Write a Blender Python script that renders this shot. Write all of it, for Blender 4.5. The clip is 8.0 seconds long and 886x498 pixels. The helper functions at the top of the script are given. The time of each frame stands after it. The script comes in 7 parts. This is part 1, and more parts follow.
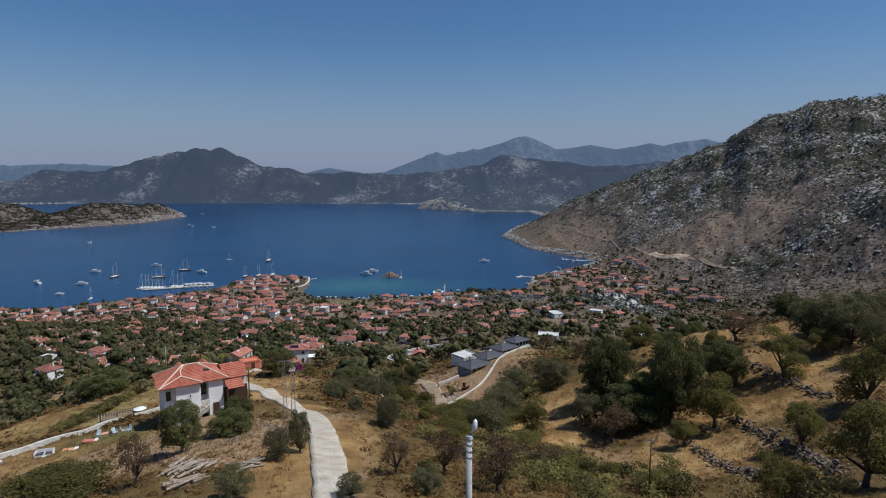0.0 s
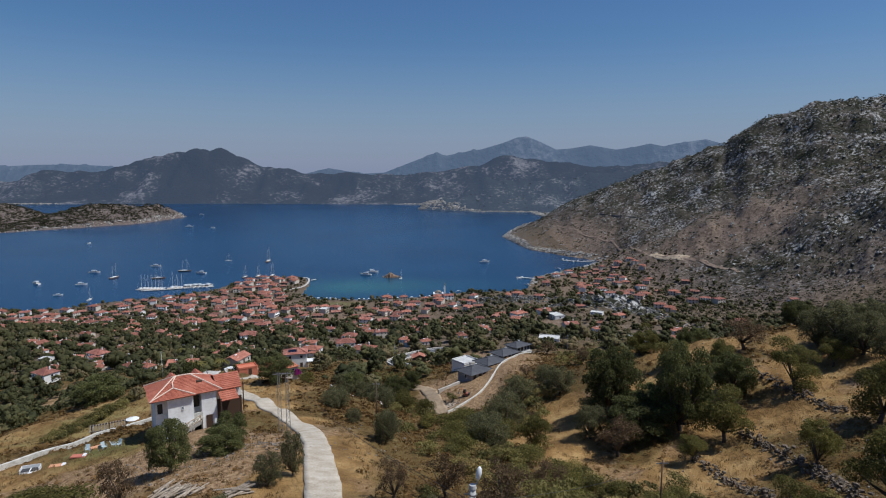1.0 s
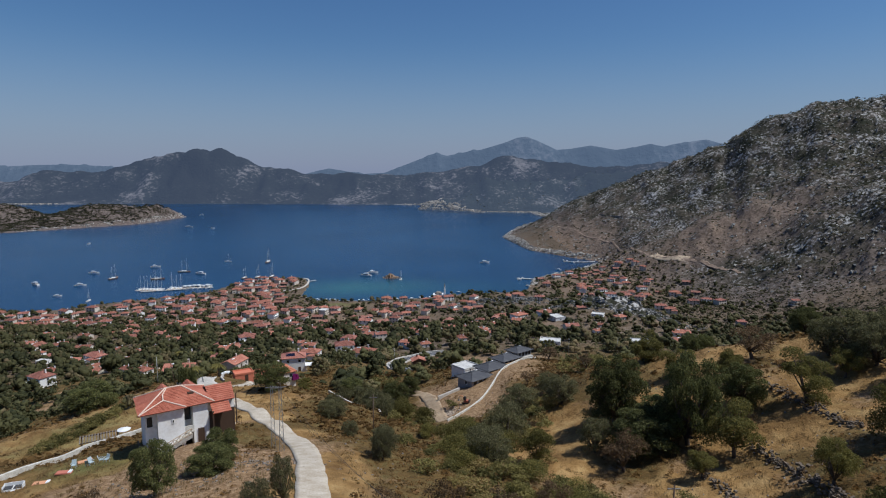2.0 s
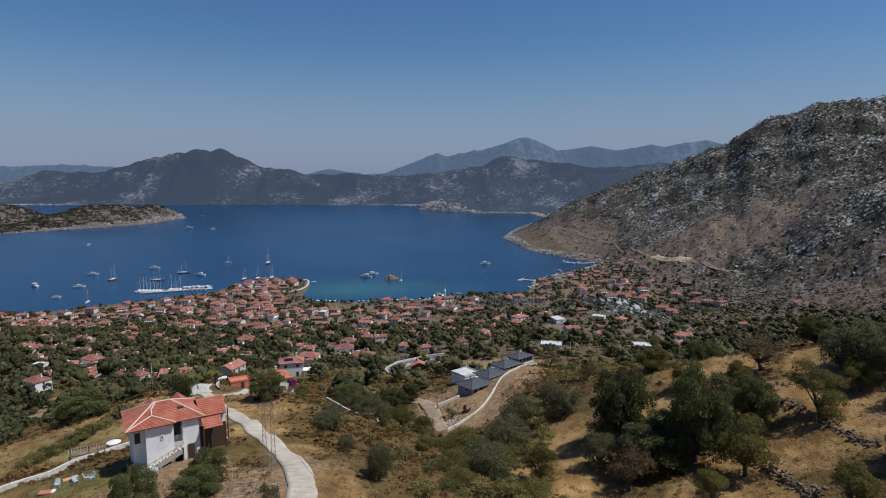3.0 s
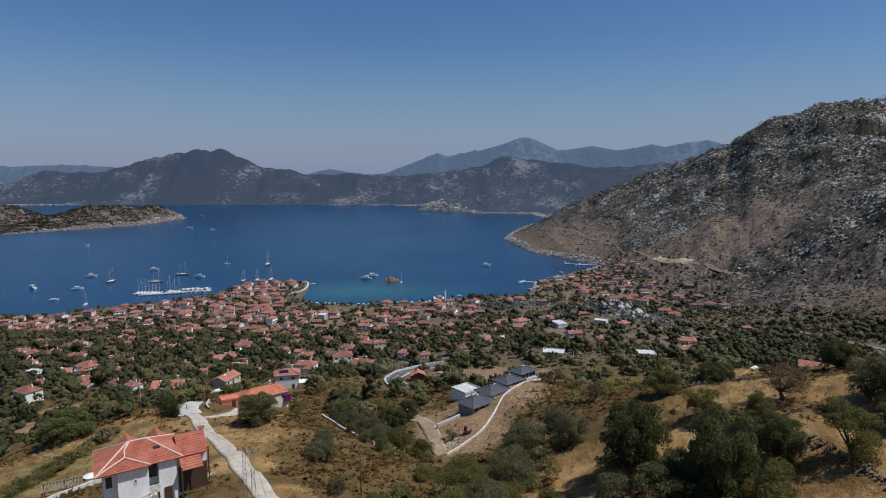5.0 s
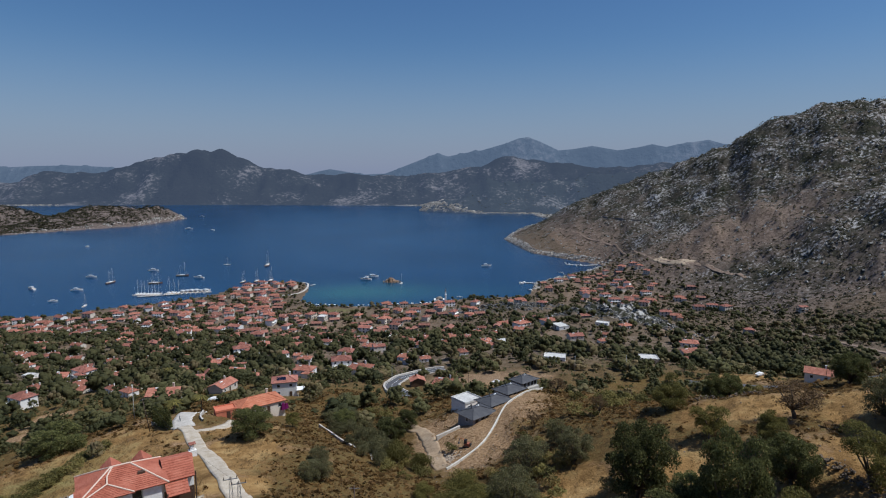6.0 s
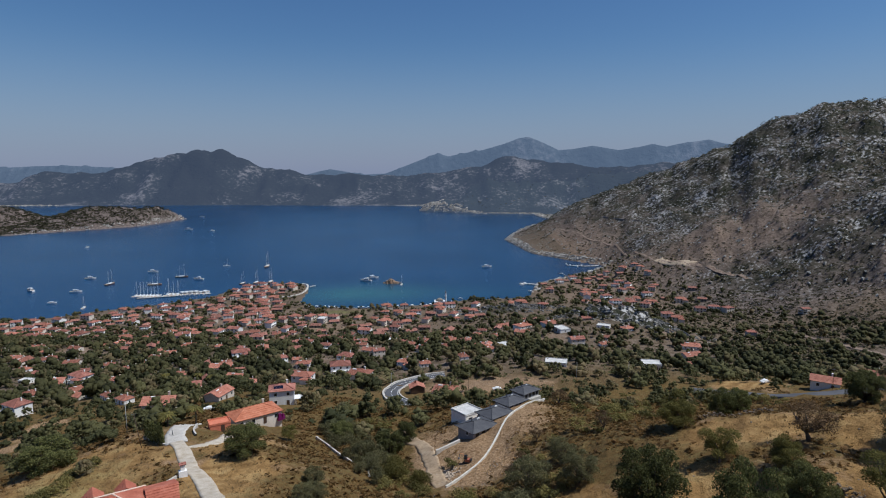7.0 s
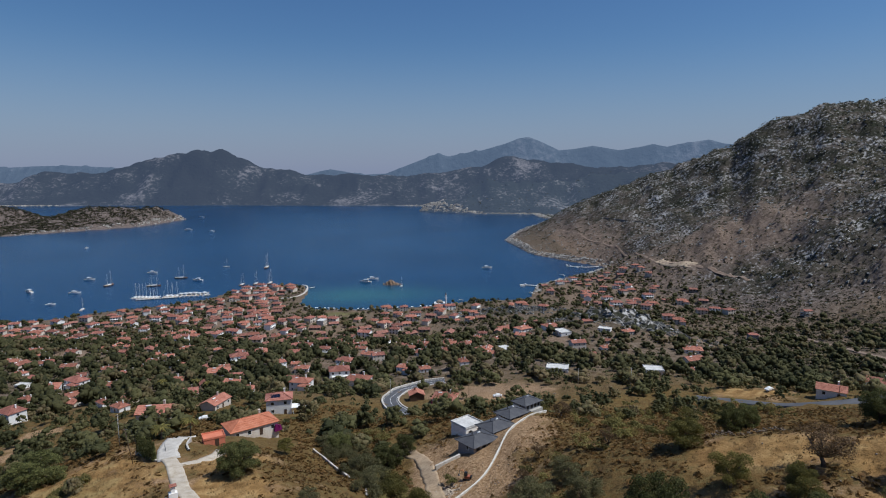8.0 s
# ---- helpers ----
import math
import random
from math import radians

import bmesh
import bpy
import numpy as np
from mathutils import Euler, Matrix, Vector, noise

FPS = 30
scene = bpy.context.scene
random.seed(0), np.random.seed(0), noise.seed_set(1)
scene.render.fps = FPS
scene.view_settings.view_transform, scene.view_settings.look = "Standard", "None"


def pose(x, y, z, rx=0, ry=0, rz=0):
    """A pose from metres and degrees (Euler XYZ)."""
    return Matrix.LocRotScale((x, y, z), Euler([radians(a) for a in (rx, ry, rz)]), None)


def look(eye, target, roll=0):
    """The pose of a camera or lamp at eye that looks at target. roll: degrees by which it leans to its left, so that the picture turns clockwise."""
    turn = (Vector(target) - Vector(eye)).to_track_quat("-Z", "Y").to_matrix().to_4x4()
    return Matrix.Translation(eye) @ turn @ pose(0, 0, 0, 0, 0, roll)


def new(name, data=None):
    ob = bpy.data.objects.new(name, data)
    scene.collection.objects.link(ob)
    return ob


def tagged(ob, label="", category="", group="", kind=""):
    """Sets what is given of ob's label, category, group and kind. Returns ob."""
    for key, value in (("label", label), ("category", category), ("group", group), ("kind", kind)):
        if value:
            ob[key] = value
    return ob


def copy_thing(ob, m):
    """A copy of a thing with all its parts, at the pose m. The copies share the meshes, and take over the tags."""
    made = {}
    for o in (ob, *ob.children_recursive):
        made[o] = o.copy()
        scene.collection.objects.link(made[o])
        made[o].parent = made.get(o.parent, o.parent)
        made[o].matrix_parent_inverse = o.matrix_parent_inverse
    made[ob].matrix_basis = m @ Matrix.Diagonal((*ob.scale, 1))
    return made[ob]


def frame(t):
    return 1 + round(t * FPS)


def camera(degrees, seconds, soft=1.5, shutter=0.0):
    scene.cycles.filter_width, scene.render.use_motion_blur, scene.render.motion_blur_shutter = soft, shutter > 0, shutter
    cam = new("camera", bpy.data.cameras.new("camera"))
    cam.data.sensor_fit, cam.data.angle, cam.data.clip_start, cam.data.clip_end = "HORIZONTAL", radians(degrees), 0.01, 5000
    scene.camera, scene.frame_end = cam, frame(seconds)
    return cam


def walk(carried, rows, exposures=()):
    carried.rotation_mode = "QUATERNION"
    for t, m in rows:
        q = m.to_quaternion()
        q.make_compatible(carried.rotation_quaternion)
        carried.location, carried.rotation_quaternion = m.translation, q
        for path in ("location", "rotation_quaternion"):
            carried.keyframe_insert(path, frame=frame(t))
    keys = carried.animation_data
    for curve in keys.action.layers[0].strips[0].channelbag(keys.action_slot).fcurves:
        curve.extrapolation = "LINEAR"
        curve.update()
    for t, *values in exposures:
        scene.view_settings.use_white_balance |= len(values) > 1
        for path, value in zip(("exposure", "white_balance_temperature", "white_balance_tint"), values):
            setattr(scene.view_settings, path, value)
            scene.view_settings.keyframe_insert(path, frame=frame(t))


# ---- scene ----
cam = camera(74, 8.0, soft=1.1)

PATH = [
    (0.0, look((0.00, -0.00, 189.00), (-0.0, 991.7, 60.3), 0.038)),
    (0.5, look((-0.04, 1.41, 189.38), (-0.2, 993.1, 60.8), 0.044)),
    (1.0, look((-0.02, 2.83, 189.78), (-0.2, 994.6, 61.5), 0.045)),
    (1.5, look((-0.00, 4.29, 190.13), (-0.2, 996.0, 61.9), 0.051)),
    (3.0, look((0.24, 9.05, 191.32), (-0.8, 1000.9, 64.0), 0.068)),
    (3.5, look((0.29, 10.64, 191.88), (-0.9, 1002.5, 64.7), 0.074)),
    (4.0, look((0.37, 12.44, 192.54), (-1.1, 1004.3, 65.6), 0.062)),
    (4.5, look((0.38, 14.28, 193.24), (-1.3, 1006.1, 65.8), 0.058)),
    (6.0, look((0.71, 19.87, 195.37), (-2.1, 1011.6, 67.4), 0.018)),
    (6.5, look((0.81, 21.96, 196.34), (-2.4, 1013.7, 68.1), -0.008)),
    (7.0, look((0.93, 23.90, 197.29), (-2.5, 1015.6, 68.8), -0.033)),
    (7.5, look((1.00, 25.83, 198.27), (-2.6, 1017.5, 69.6), -0.036)),
    (8.0, look((1.04, 27.79, 199.25), (-2.7, 1019.5, 70.5), -0.028)),
]
walk(cam, PATH, exposures=[(0.0, -0.15, 5500, 8), (8.0, -0.15, 5500, 8)])


# ---------------------------------------------------------------- sky and sun
SUN_AZIMUTH, SUN_HEIGHT = radians(98), radians(60)    # clockwise from +y, and above the horizon
world = bpy.data.worlds.new("sky")
scene.world = world
world.use_nodes = True
wn = world.node_tree.nodes
sky = wn.new("ShaderNodeTexSky")
sky.sky_type, sky.sun_disc = "NISHITA", False
sky.sun_elevation, sky.sun_rotation = SUN_HEIGHT, SUN_AZIMUTH
sky.altitude, sky.air_density, sky.dust_density, sky.ozone_density = 200, 1.15, 0.6, 3.5
wn["Background"].inputs["Strength"].default_value = 0.063
wl = world.node_tree.links.new
where, split, fade, haze = wn.new("ShaderNodeTexCoord"), wn.new("ShaderNodeSeparateXYZ"), wn.new("ShaderNodeMapRange"), wn.new("ShaderNodeMix")
haze.data_type = "RGBA"
haze.inputs["B"].default_value = (4.35, 4.7, 6.4, 1)       # summer haze low over the horizon, all round
fade.interpolation_type = "SMOOTHSTEP"
fade.inputs["From Min"].default_value, fade.inputs["From Max"].default_value = 0.22, -0.02
fade.inputs["To Min"].default_value, fade.inputs["To Max"].default_value = 0.0, 0.8
wl(where.outputs["Generated"], split.inputs["Vector"])
wl(split.outputs["Z"], fade.inputs["Value"])
wl(fade.outputs["Result"], haze.inputs["Factor"])
rich = wn.new("ShaderNodeHueSaturation")
rich.inputs["Hue"].default_value, rich.inputs["Saturation"].default_value, rich.inputs["Value"].default_value = 0.505, 1.16, 1.12
wl(sky.outputs["Color"], rich.inputs["Color"])
wl(rich.outputs["Color"], haze.inputs["A"])
wl(haze.outputs["Result"], wn["Background"].inputs["Color"])
sun_data = bpy.data.lights.new("sun", "SUN")
sun_data.energy, sun_data.angle, sun_data.color = 4.9, radians(0.53), (1.0, 0.90, 0.75)
sun = new("sun", sun_data)
sun.matrix_world = look((math.sin(SUN_AZIMUTH) * math.cos(SUN_HEIGHT) * 900, math.cos(SUN_AZIMUTH) * math.cos(SUN_HEIGHT) * 900, math.sin(SUN_HEIGHT) * 900), (0, 0, 0))

# ---------------------------------------------------------------- materials
def material(name, ramp, size=1.0, fine=9.0, rough=0.85, bump=0.3, bump_size=None, metal=0.0, spread=0.0, island=0.0, coords="Object", specular=0.3):
    """Noise at two scales through a colour ramp, with relief. spread: brightness variation from object to object; island: from piece to piece."""
    m = bpy.data.materials.new(name)
    m.use_nodes = True
    n, link = m.node_tree.nodes, m.node_tree.links.new
    bsdf = n["Principled BSDF"]
    at = n.new("ShaderNodeTexCoord")
    big, small = n.new("ShaderNodeTexNoise"), n.new("ShaderNodeTexNoise")
    big.inputs["Scale"].default_value, big.inputs["Detail"].default_value = 1.0 / size, 4
    small.inputs["Scale"].default_value, small.inputs["Detail"].default_value = fine / size, 3
    mix = n.new("ShaderNodeMath")
    mix.operation = "MULTIPLY_ADD"
    mix.inputs[1].default_value = 0.45
    half = n.new("ShaderNodeMath")
    half.operation, half.inputs[1].default_value = "MULTIPLY", 0.55
    link(at.outputs[coords], big.inputs["Vector"])
    link(at.outputs[coords], small.inputs["Vector"])
    link(big.outputs["Fac"], half.inputs[0])
    link(small.outputs["Fac"], mix.inputs[0])
    link(half.outputs[0], mix.inputs[2])
    cr = n.new("ShaderNodeValToRGB")
    els = cr.color_ramp.elements
    els[0].position, els[-1].position = 0.36, 0.64
    els[0].color, els[-1].color = (*ramp[0], 1), (*ramp[-1], 1)
    for k, c in enumerate(ramp[1:-1]):
        els.new(0.36 + 0.28 * (k + 1) / (len(ramp) - 1)).color = (*c, 1)
    link(mix.outputs[0], cr.inputs["Fac"])
    colour = cr.outputs["Color"]
    if spread or island:
        hue = n.new("ShaderNodeHueSaturation")
        rng = n.new("ShaderNodeMapRange")
        rng.inputs["To Min"].default_value, rng.inputs["To Max"].default_value = 1 - (spread or island), 1 + (spread or island)
        src = n.new("ShaderNodeObjectInfo").outputs["Random"] if spread else n.new("ShaderNodeNewGeometry").outputs["Random Per Island"]
        link(src, rng.inputs["Value"])
        link(rng.outputs["Result"], hue.inputs["Value"])
        link(colour, hue.inputs["Color"])
        colour = hue.outputs["Color"]
    link(colour, bsdf.inputs["Base Color"])
    bsdf.inputs["Roughness"].default_value, bsdf.inputs["Metallic"].default_value = rough, metal
    bsdf.inputs["Specular IOR Level"].default_value = specular
    if bump:
        b = n.new("ShaderNodeBump")
        b.inputs["Strength"].default_value, b.inputs["Distance"].default_value = bump, bump_size or size / fine
        link(small.outputs["Fac"], b.inputs["Height"])
        link(b.outputs["Normal"], bsdf.inputs["Normal"])
    return m


def leafy(name, dark, light, tint=False, dry=None, relief=0.0):
    """Foliage: each clump its own shade; a little light passes through. tint: whole trees differ, by their stored shade."""
    m = bpy.data.materials.new(name)
    m.use_nodes = True
    n, link = m.node_tree.nodes, m.node_tree.links.new
    bsdf = n["Principled BSDF"]
    geo, cr = n.new("ShaderNodeNewGeometry"), n.new("ShaderNodeValToRGB")
    cr.color_ramp.elements[0].color, cr.color_ramp.elements[1].color = (*dark, 1), (*light, 1)
    if dry:
        cr.color_ramp.elements[1].position = 0.72
        cr.color_ramp.elements.new(1.0).color = (*dry, 1)
    fac = geo.outputs["Random Per Island"]
    if tint:
        at, add = n.new("ShaderNodeAttribute"), n.new("ShaderNodeMath")
        at.attribute_name, add.operation, add.inputs[1].default_value = "shade", "MULTIPLY_ADD", 0.2
        link(fac, add.inputs[0])
        link(at.outputs["Fac"], add.inputs[2])
        fac = add.outputs[0]
    link(fac, cr.inputs["Fac"])
    hue, rng = n.new("ShaderNodeHueSaturation"), n.new("ShaderNodeMapRange")
    rng.inputs["To Min"].default_value, rng.inputs["To Max"].default_value = 0.75, 1.25
    link(n.new("ShaderNodeObjectInfo").outputs["Random"], rng.inputs["Value"])
    link(rng.outputs["Result"], hue.inputs["Value"])
    link(cr.outputs["Color"], hue.inputs["Color"])
    link(hue.outputs["Color"], bsdf.inputs["Base Color"])
    bsdf.inputs["Roughness"].default_value = 0.7
    bsdf.inputs["Specular IOR Level"].default_value = 0.2
    if relief:
        grain, rise, at = n.new("ShaderNodeTexNoise"), n.new("ShaderNodeBump"), n.new("ShaderNodeTexCoord")
        grain.inputs["Scale"].default_value, grain.inputs["Detail"].default_value = 0.9, 3
        rise.inputs["Strength"].default_value, rise.inputs["Distance"].default_value = 1.0, relief
        link(at.outputs["Object"], grain.inputs["Vector"])
        link(grain.outputs["Fac"], rise.inputs["Height"])
        link(rise.outputs["Normal"], bsdf.inputs["Normal"])
    soft, mixer = n.new("ShaderNodeBsdfTranslucent"), n.new("ShaderNodeMixShader")
    link(hue.outputs["Color"], soft.inputs["Color"])
    mixer.inputs["Fac"].default_value = 0.48
    link(bsdf.outputs[0], mixer.inputs[1])
    link(soft.outputs[0], mixer.inputs[2])
    link(mixer.outputs[0], n["Material Output"].inputs["Surface"])
    return m


def plain(name, colour, rough=0.6, metal=0.0):
    m = bpy.data.materials.new(name)
    m.use_nodes = True
    b = m.node_tree.nodes["Principled BSDF"]
    b.inputs["Base Color"].default_value = (*colour, 1)
    b.inputs["Roughness"].default_value, b.inputs["Metallic"].default_value = rough, metal
    return m


def ground_material():
    """Dry grass, brown scrub, bare soil and grey limestone, laid out by the stored cover."""
    m = bpy.data.materials.new("hillside_ground")
    m.use_nodes = True
    n, link = m.node_tree.nodes, m.node_tree.links.new
    bsdf = n["Principled BSDF"]
    at = n.new("ShaderNodeTexCoord")
    cover = n.new("ShaderNodeAttribute")
    cover.attribute_name = "cover"
    split = n.new("ShaderNodeSeparateColor")
    link(cover.outputs["Color"], split.inputs["Color"])

    def noise_at(scale, detail=5, rough=0.6):
        t = n.new("ShaderNodeTexNoise")
        t.inputs["Scale"].default_value, t.inputs["Detail"].default_value, t.inputs["Roughness"].default_value = scale, detail, rough
        link(at.outputs["Object"], t.inputs["Vector"])
        return t.outputs["Fac"]

    def ramp(fac, *stops):
        r = n.new("ShaderNodeValToRGB")
        r.color_ramp.elements[0].position, r.color_ramp.elements[0].color = stops[0][0], (*stops[0][1], 1)
        r.color_ramp.elements[1].position, r.color_ramp.elements[1].color = stops[-1][0], (*stops[-1][1], 1)
        for p, c in stops[1:-1]:
            r.color_ramp.elements.new(p).color = (*c, 1)
        link(fac, r.inputs["Fac"])
        return r.outputs["Color"]

    def blend(fac, a, b):
        x = n.new("ShaderNodeMix")
        x.data_type = "RGBA"
        link(fac, x.inputs["Factor"])
        link(a, x.inputs["A"])
        link(b, x.inputs["B"])
        return x.outputs["Result"]

    def sharpen(mask, wobble, gain=3.5):
        """A patchy edge: the mask broken up by noise."""
        a = n.new("ShaderNodeMath")
        a.operation = "ADD"
        link(mask, a.inputs[0])
        link(wobble, a.inputs[1])
        r = n.new("ShaderNodeMapRange")
        r.inputs["From Min"].default_value, r.inputs["From Max"].default_value = 1 - 0.5 / gain, 1 + 0.5 / gain
        link(a.outputs[0], r.inputs["Value"])
        return r.outputs["Result"]

    grain, patch, wide = noise_at(1.6, 6), noise_at(0.22, 5), noise_at(0.035, 5)
    soil = ramp(grain, (0.35, (0.175, 0.105, 0.053)), (0.5, (0.285, 0.182, 0.098)), (0.68, (0.40, 0.285, 0.172)))
    grass = ramp(patch, (0.32, (0.155, 0.088, 0.032)), (0.5, (0.28, 0.168, 0.064)), (0.68, (0.41, 0.275, 0.118)))
    heath = noise_at(0.55, 7, 0.72)
    scrub = ramp(heath, (0.33, (0.060, 0.044, 0.018)), (0.48, (0.140, 0.086, 0.031)), (0.58, (0.125, 0.095, 0.037)), (0.68, (0.235, 0.155, 0.065)))
    crag, band = n.new("ShaderNodeMath"), n.new("ShaderNodeMath")
    crag.operation, crag.inputs[1].default_value = "MULTIPLY_ADD", 0.5
    band.operation, band.inputs[1].default_value = "MULTIPLY_ADD", 0.1
    link(noise_at(0.016, 4), crag.inputs[0])
    link(noise_at(0.16, 7, 0.66), crag.inputs[2])
    link(split.outputs["Blue"], band.inputs[0])
    link(crag.outputs[0], band.inputs[2])
    level = n.new("ShaderNodeMath")
    level.operation, level.inputs[1].default_value = "SUBTRACT", 0.30
    link(band.outputs[0], level.inputs[0])
    stone = ramp(level.outputs[0], (0.47, (0.026, 0.028, 0.018)), (0.54, (0.050, 0.046, 0.034)), (0.58, (0.15, 0.14, 0.13)), (0.65, (0.42, 0.41, 0.40)))
    col = blend(sharpen(split.outputs["Red"], patch), soil, grass)
    col = blend(sharpen(split.outputs["Green"], patch), col, scrub)
    upland = n.new("ShaderNodeAttribute")
    upland.attribute_name = "upland"
    earth = ramp(patch, (0.34, (0.062, 0.050, 0.043)), (0.5, (0.128, 0.102, 0.089)), (0.68, (0.22, 0.183, 0.163)))
    col = blend(upland.outputs["Fac"], col, earth)
    lawn = ramp(patch, (0.35, (0.075, 0.085, 0.025)), (0.65, (0.17, 0.16, 0.06)))
    col = blend(sharpen(cover.outputs["Alpha"], patch, 1.5), col, lawn)
    col = blend(sharpen(split.outputs["Blue"], wide, 2.5), col, stone)
    link(col, bsdf.inputs["Base Color"])
    bsdf.inputs["Roughness"].default_value, bsdf.inputs["Specular IOR Level"].default_value = 0.95, 0.1
    b1, b2 = n.new("ShaderNodeBump"), n.new("ShaderNodeBump")
    b1.inputs["Strength"].default_value, b1.inputs["Distance"].default_value = 0.6, 0.35
    b2.inputs["Strength"].default_value, b2.inputs["Distance"].default_value = 0.7, 2.2
    link(grain, b1.inputs["Height"])
    link(noise_at(0.13, 8, 0.68), b2.inputs["Height"])
    link(b2.outputs["Normal"], b1.inputs["Normal"])
    link(b1.outputs["Normal"], bsdf.inputs["Normal"])
    return m


def sea_material():
    m = bpy.data.materials.new("sea_water")
    m.use_nodes = True
    n, link = m.node_tree.nodes, m.node_tree.links.new
    bsdf = n["Principled BSDF"]
    at = n.new("ShaderNodeTexCoord")
    shoal = n.new("ShaderNodeAttribute")
    shoal.attribute_name = "shoal"
    drift = n.new("ShaderNodeTexNoise")
    drift.inputs["Scale"].default_value, drift.inputs["Detail"].default_value = 0.004, 4
    link(at.outputs["Object"], drift.inputs["Vector"])
    deep = n.new("ShaderNodeValToRGB")
    deep.color_ramp.elements[0].position, deep.color_ramp.elements[0].color = 0.35, (0.006, 0.032, 0.085, 1)
    deep.color_ramp.elements[1].position, deep.color_ramp.elements[1].color = 0.68, (0.010, 0.046, 0.115, 1)
    link(drift.outputs["Fac"], deep.inputs["Fac"])
    mix = n.new("ShaderNodeMix")
    mix.data_type = "RGBA"
    mix.inputs["B"].default_value = (0.030, 0.104, 0.118, 1)
    link(shoal.outputs["Fac"], mix.inputs["Factor"])
    link(deep.outputs["Color"], mix.inputs["A"])
    link(mix.outputs["Result"], bsdf.inputs["Base Color"])
    bsdf.inputs["Roughness"].default_value, bsdf.inputs["IOR"].default_value = 0.22, 1.33
    bsdf.inputs["Specular IOR Level"].default_value = 0.28
    rip = n.new("ShaderNodeTexNoise")
    rip.inputs["Scale"].default_value, rip.inputs["Detail"].default_value = 0.35, 5
    link(at.outputs["Object"], rip.inputs["Vector"])
    b = n.new("ShaderNodeBump")
    b.inputs["Strength"].default_value, b.inputs["Distance"].default_value = 0.5, 0.6
    link(rip.outputs["Fac"], b.inputs["Height"])
    link(b.outputs["Normal"], bsdf.inputs["Normal"])
    return m


def distance_material(name, low, high, haze_glow, size=150, share=0.5):
    """Far ranges as a plain backdrop, the summer air's blue haze added as an even emission. Scrub, with pale rock
    breaking out in clusters.
    """
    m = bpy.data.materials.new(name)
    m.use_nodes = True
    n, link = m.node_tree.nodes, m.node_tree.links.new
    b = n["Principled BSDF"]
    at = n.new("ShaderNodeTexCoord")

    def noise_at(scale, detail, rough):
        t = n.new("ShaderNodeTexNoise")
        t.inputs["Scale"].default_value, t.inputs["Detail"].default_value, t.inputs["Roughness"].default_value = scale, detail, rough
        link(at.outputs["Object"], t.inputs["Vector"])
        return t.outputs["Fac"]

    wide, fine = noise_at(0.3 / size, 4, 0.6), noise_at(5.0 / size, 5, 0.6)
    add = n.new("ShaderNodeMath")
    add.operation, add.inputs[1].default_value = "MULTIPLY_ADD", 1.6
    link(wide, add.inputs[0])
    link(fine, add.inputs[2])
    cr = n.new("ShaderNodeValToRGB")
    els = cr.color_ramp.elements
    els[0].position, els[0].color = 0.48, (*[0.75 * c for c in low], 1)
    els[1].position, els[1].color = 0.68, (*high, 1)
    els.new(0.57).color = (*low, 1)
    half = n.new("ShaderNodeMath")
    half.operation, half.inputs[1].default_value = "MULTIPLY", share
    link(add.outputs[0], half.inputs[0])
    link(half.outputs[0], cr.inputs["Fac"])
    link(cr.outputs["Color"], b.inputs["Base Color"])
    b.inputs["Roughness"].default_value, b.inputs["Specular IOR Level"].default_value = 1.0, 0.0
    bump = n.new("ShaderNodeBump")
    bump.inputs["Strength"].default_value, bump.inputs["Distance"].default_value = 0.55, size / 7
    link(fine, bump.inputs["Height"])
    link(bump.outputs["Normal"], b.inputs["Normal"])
    b.inputs["Emission Color"].default_value = (*haze_glow, 1)
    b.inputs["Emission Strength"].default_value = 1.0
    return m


GROUND, SEA = ground_material(), sea_material()
# Far range: haze sits in the bluish base colours and in the emission.
FAR_RANGE = distance_material("hazed_far_range", (0.040, 0.048, 0.055), (0.11, 0.11, 0.115), (0.085, 0.113, 0.160), 260, 0.40)
# Bay hills and headland emit a faint blue in place of haze.
BAY_RANGE = distance_material("hazed_bay_range", (0.022, 0.024, 0.020), (0.15, 0.138, 0.134), (0.043, 0.055, 0.086), 110, 0.41)
HEAD_RANGE = distance_material("hazed_headland_scrub", (0.022, 0.026, 0.020), (0.18, 0.165, 0.155), (0.050, 0.062, 0.092), 80, 0.41)
LEAF_OAK = leafy("oak_leaves", (0.070, 0.078, 0.028), (0.20, 0.20, 0.07))
LEAF_GREEN = leafy("almond_leaves", (0.088, 0.088, 0.024), (0.245, 0.21, 0.062))
LEAF_OLIVE = leafy("olive_leaves", (0.09, 0.09, 0.04), (0.245, 0.225, 0.11))
LEAF_DRY = leafy("dry_leaves", (0.085, 0.058, 0.03), (0.22, 0.145, 0.08))
LEAF_WOOD = leafy("woodland_leaves", (0.050, 0.055, 0.024), (0.138, 0.132, 0.056), tint=True, dry=(0.25, 0.19, 0.105), relief=0.6)
LEAF_MAQUIS = leafy("maquis_leaves", (0.03, 0.034, 0.02), (0.11, 0.10, 0.055), tint=True)
BARK = material("bark", [(0.06, 0.045, 0.035), (0.16, 0.13, 0.10)], size=0.5, fine=6, bump=0.6)
ROOF_RED = material("red_roof_tiles", [(0.18, 0.070, 0.052), (0.26, 0.106, 0.078), (0.34, 0.160, 0.122)], size=2.5, fine=8, rough=0.8, bump=0.4, bump_size=0.05, spread=0.32)
ROOF_BROWN = material("brown_roof_tiles", [(0.17, 0.075, 0.055), (0.25, 0.115, 0.085), (0.33, 0.17, 0.13)], size=2.5, fine=8, rough=0.85, bump=0.4, bump_size=0.05, spread=0.3)
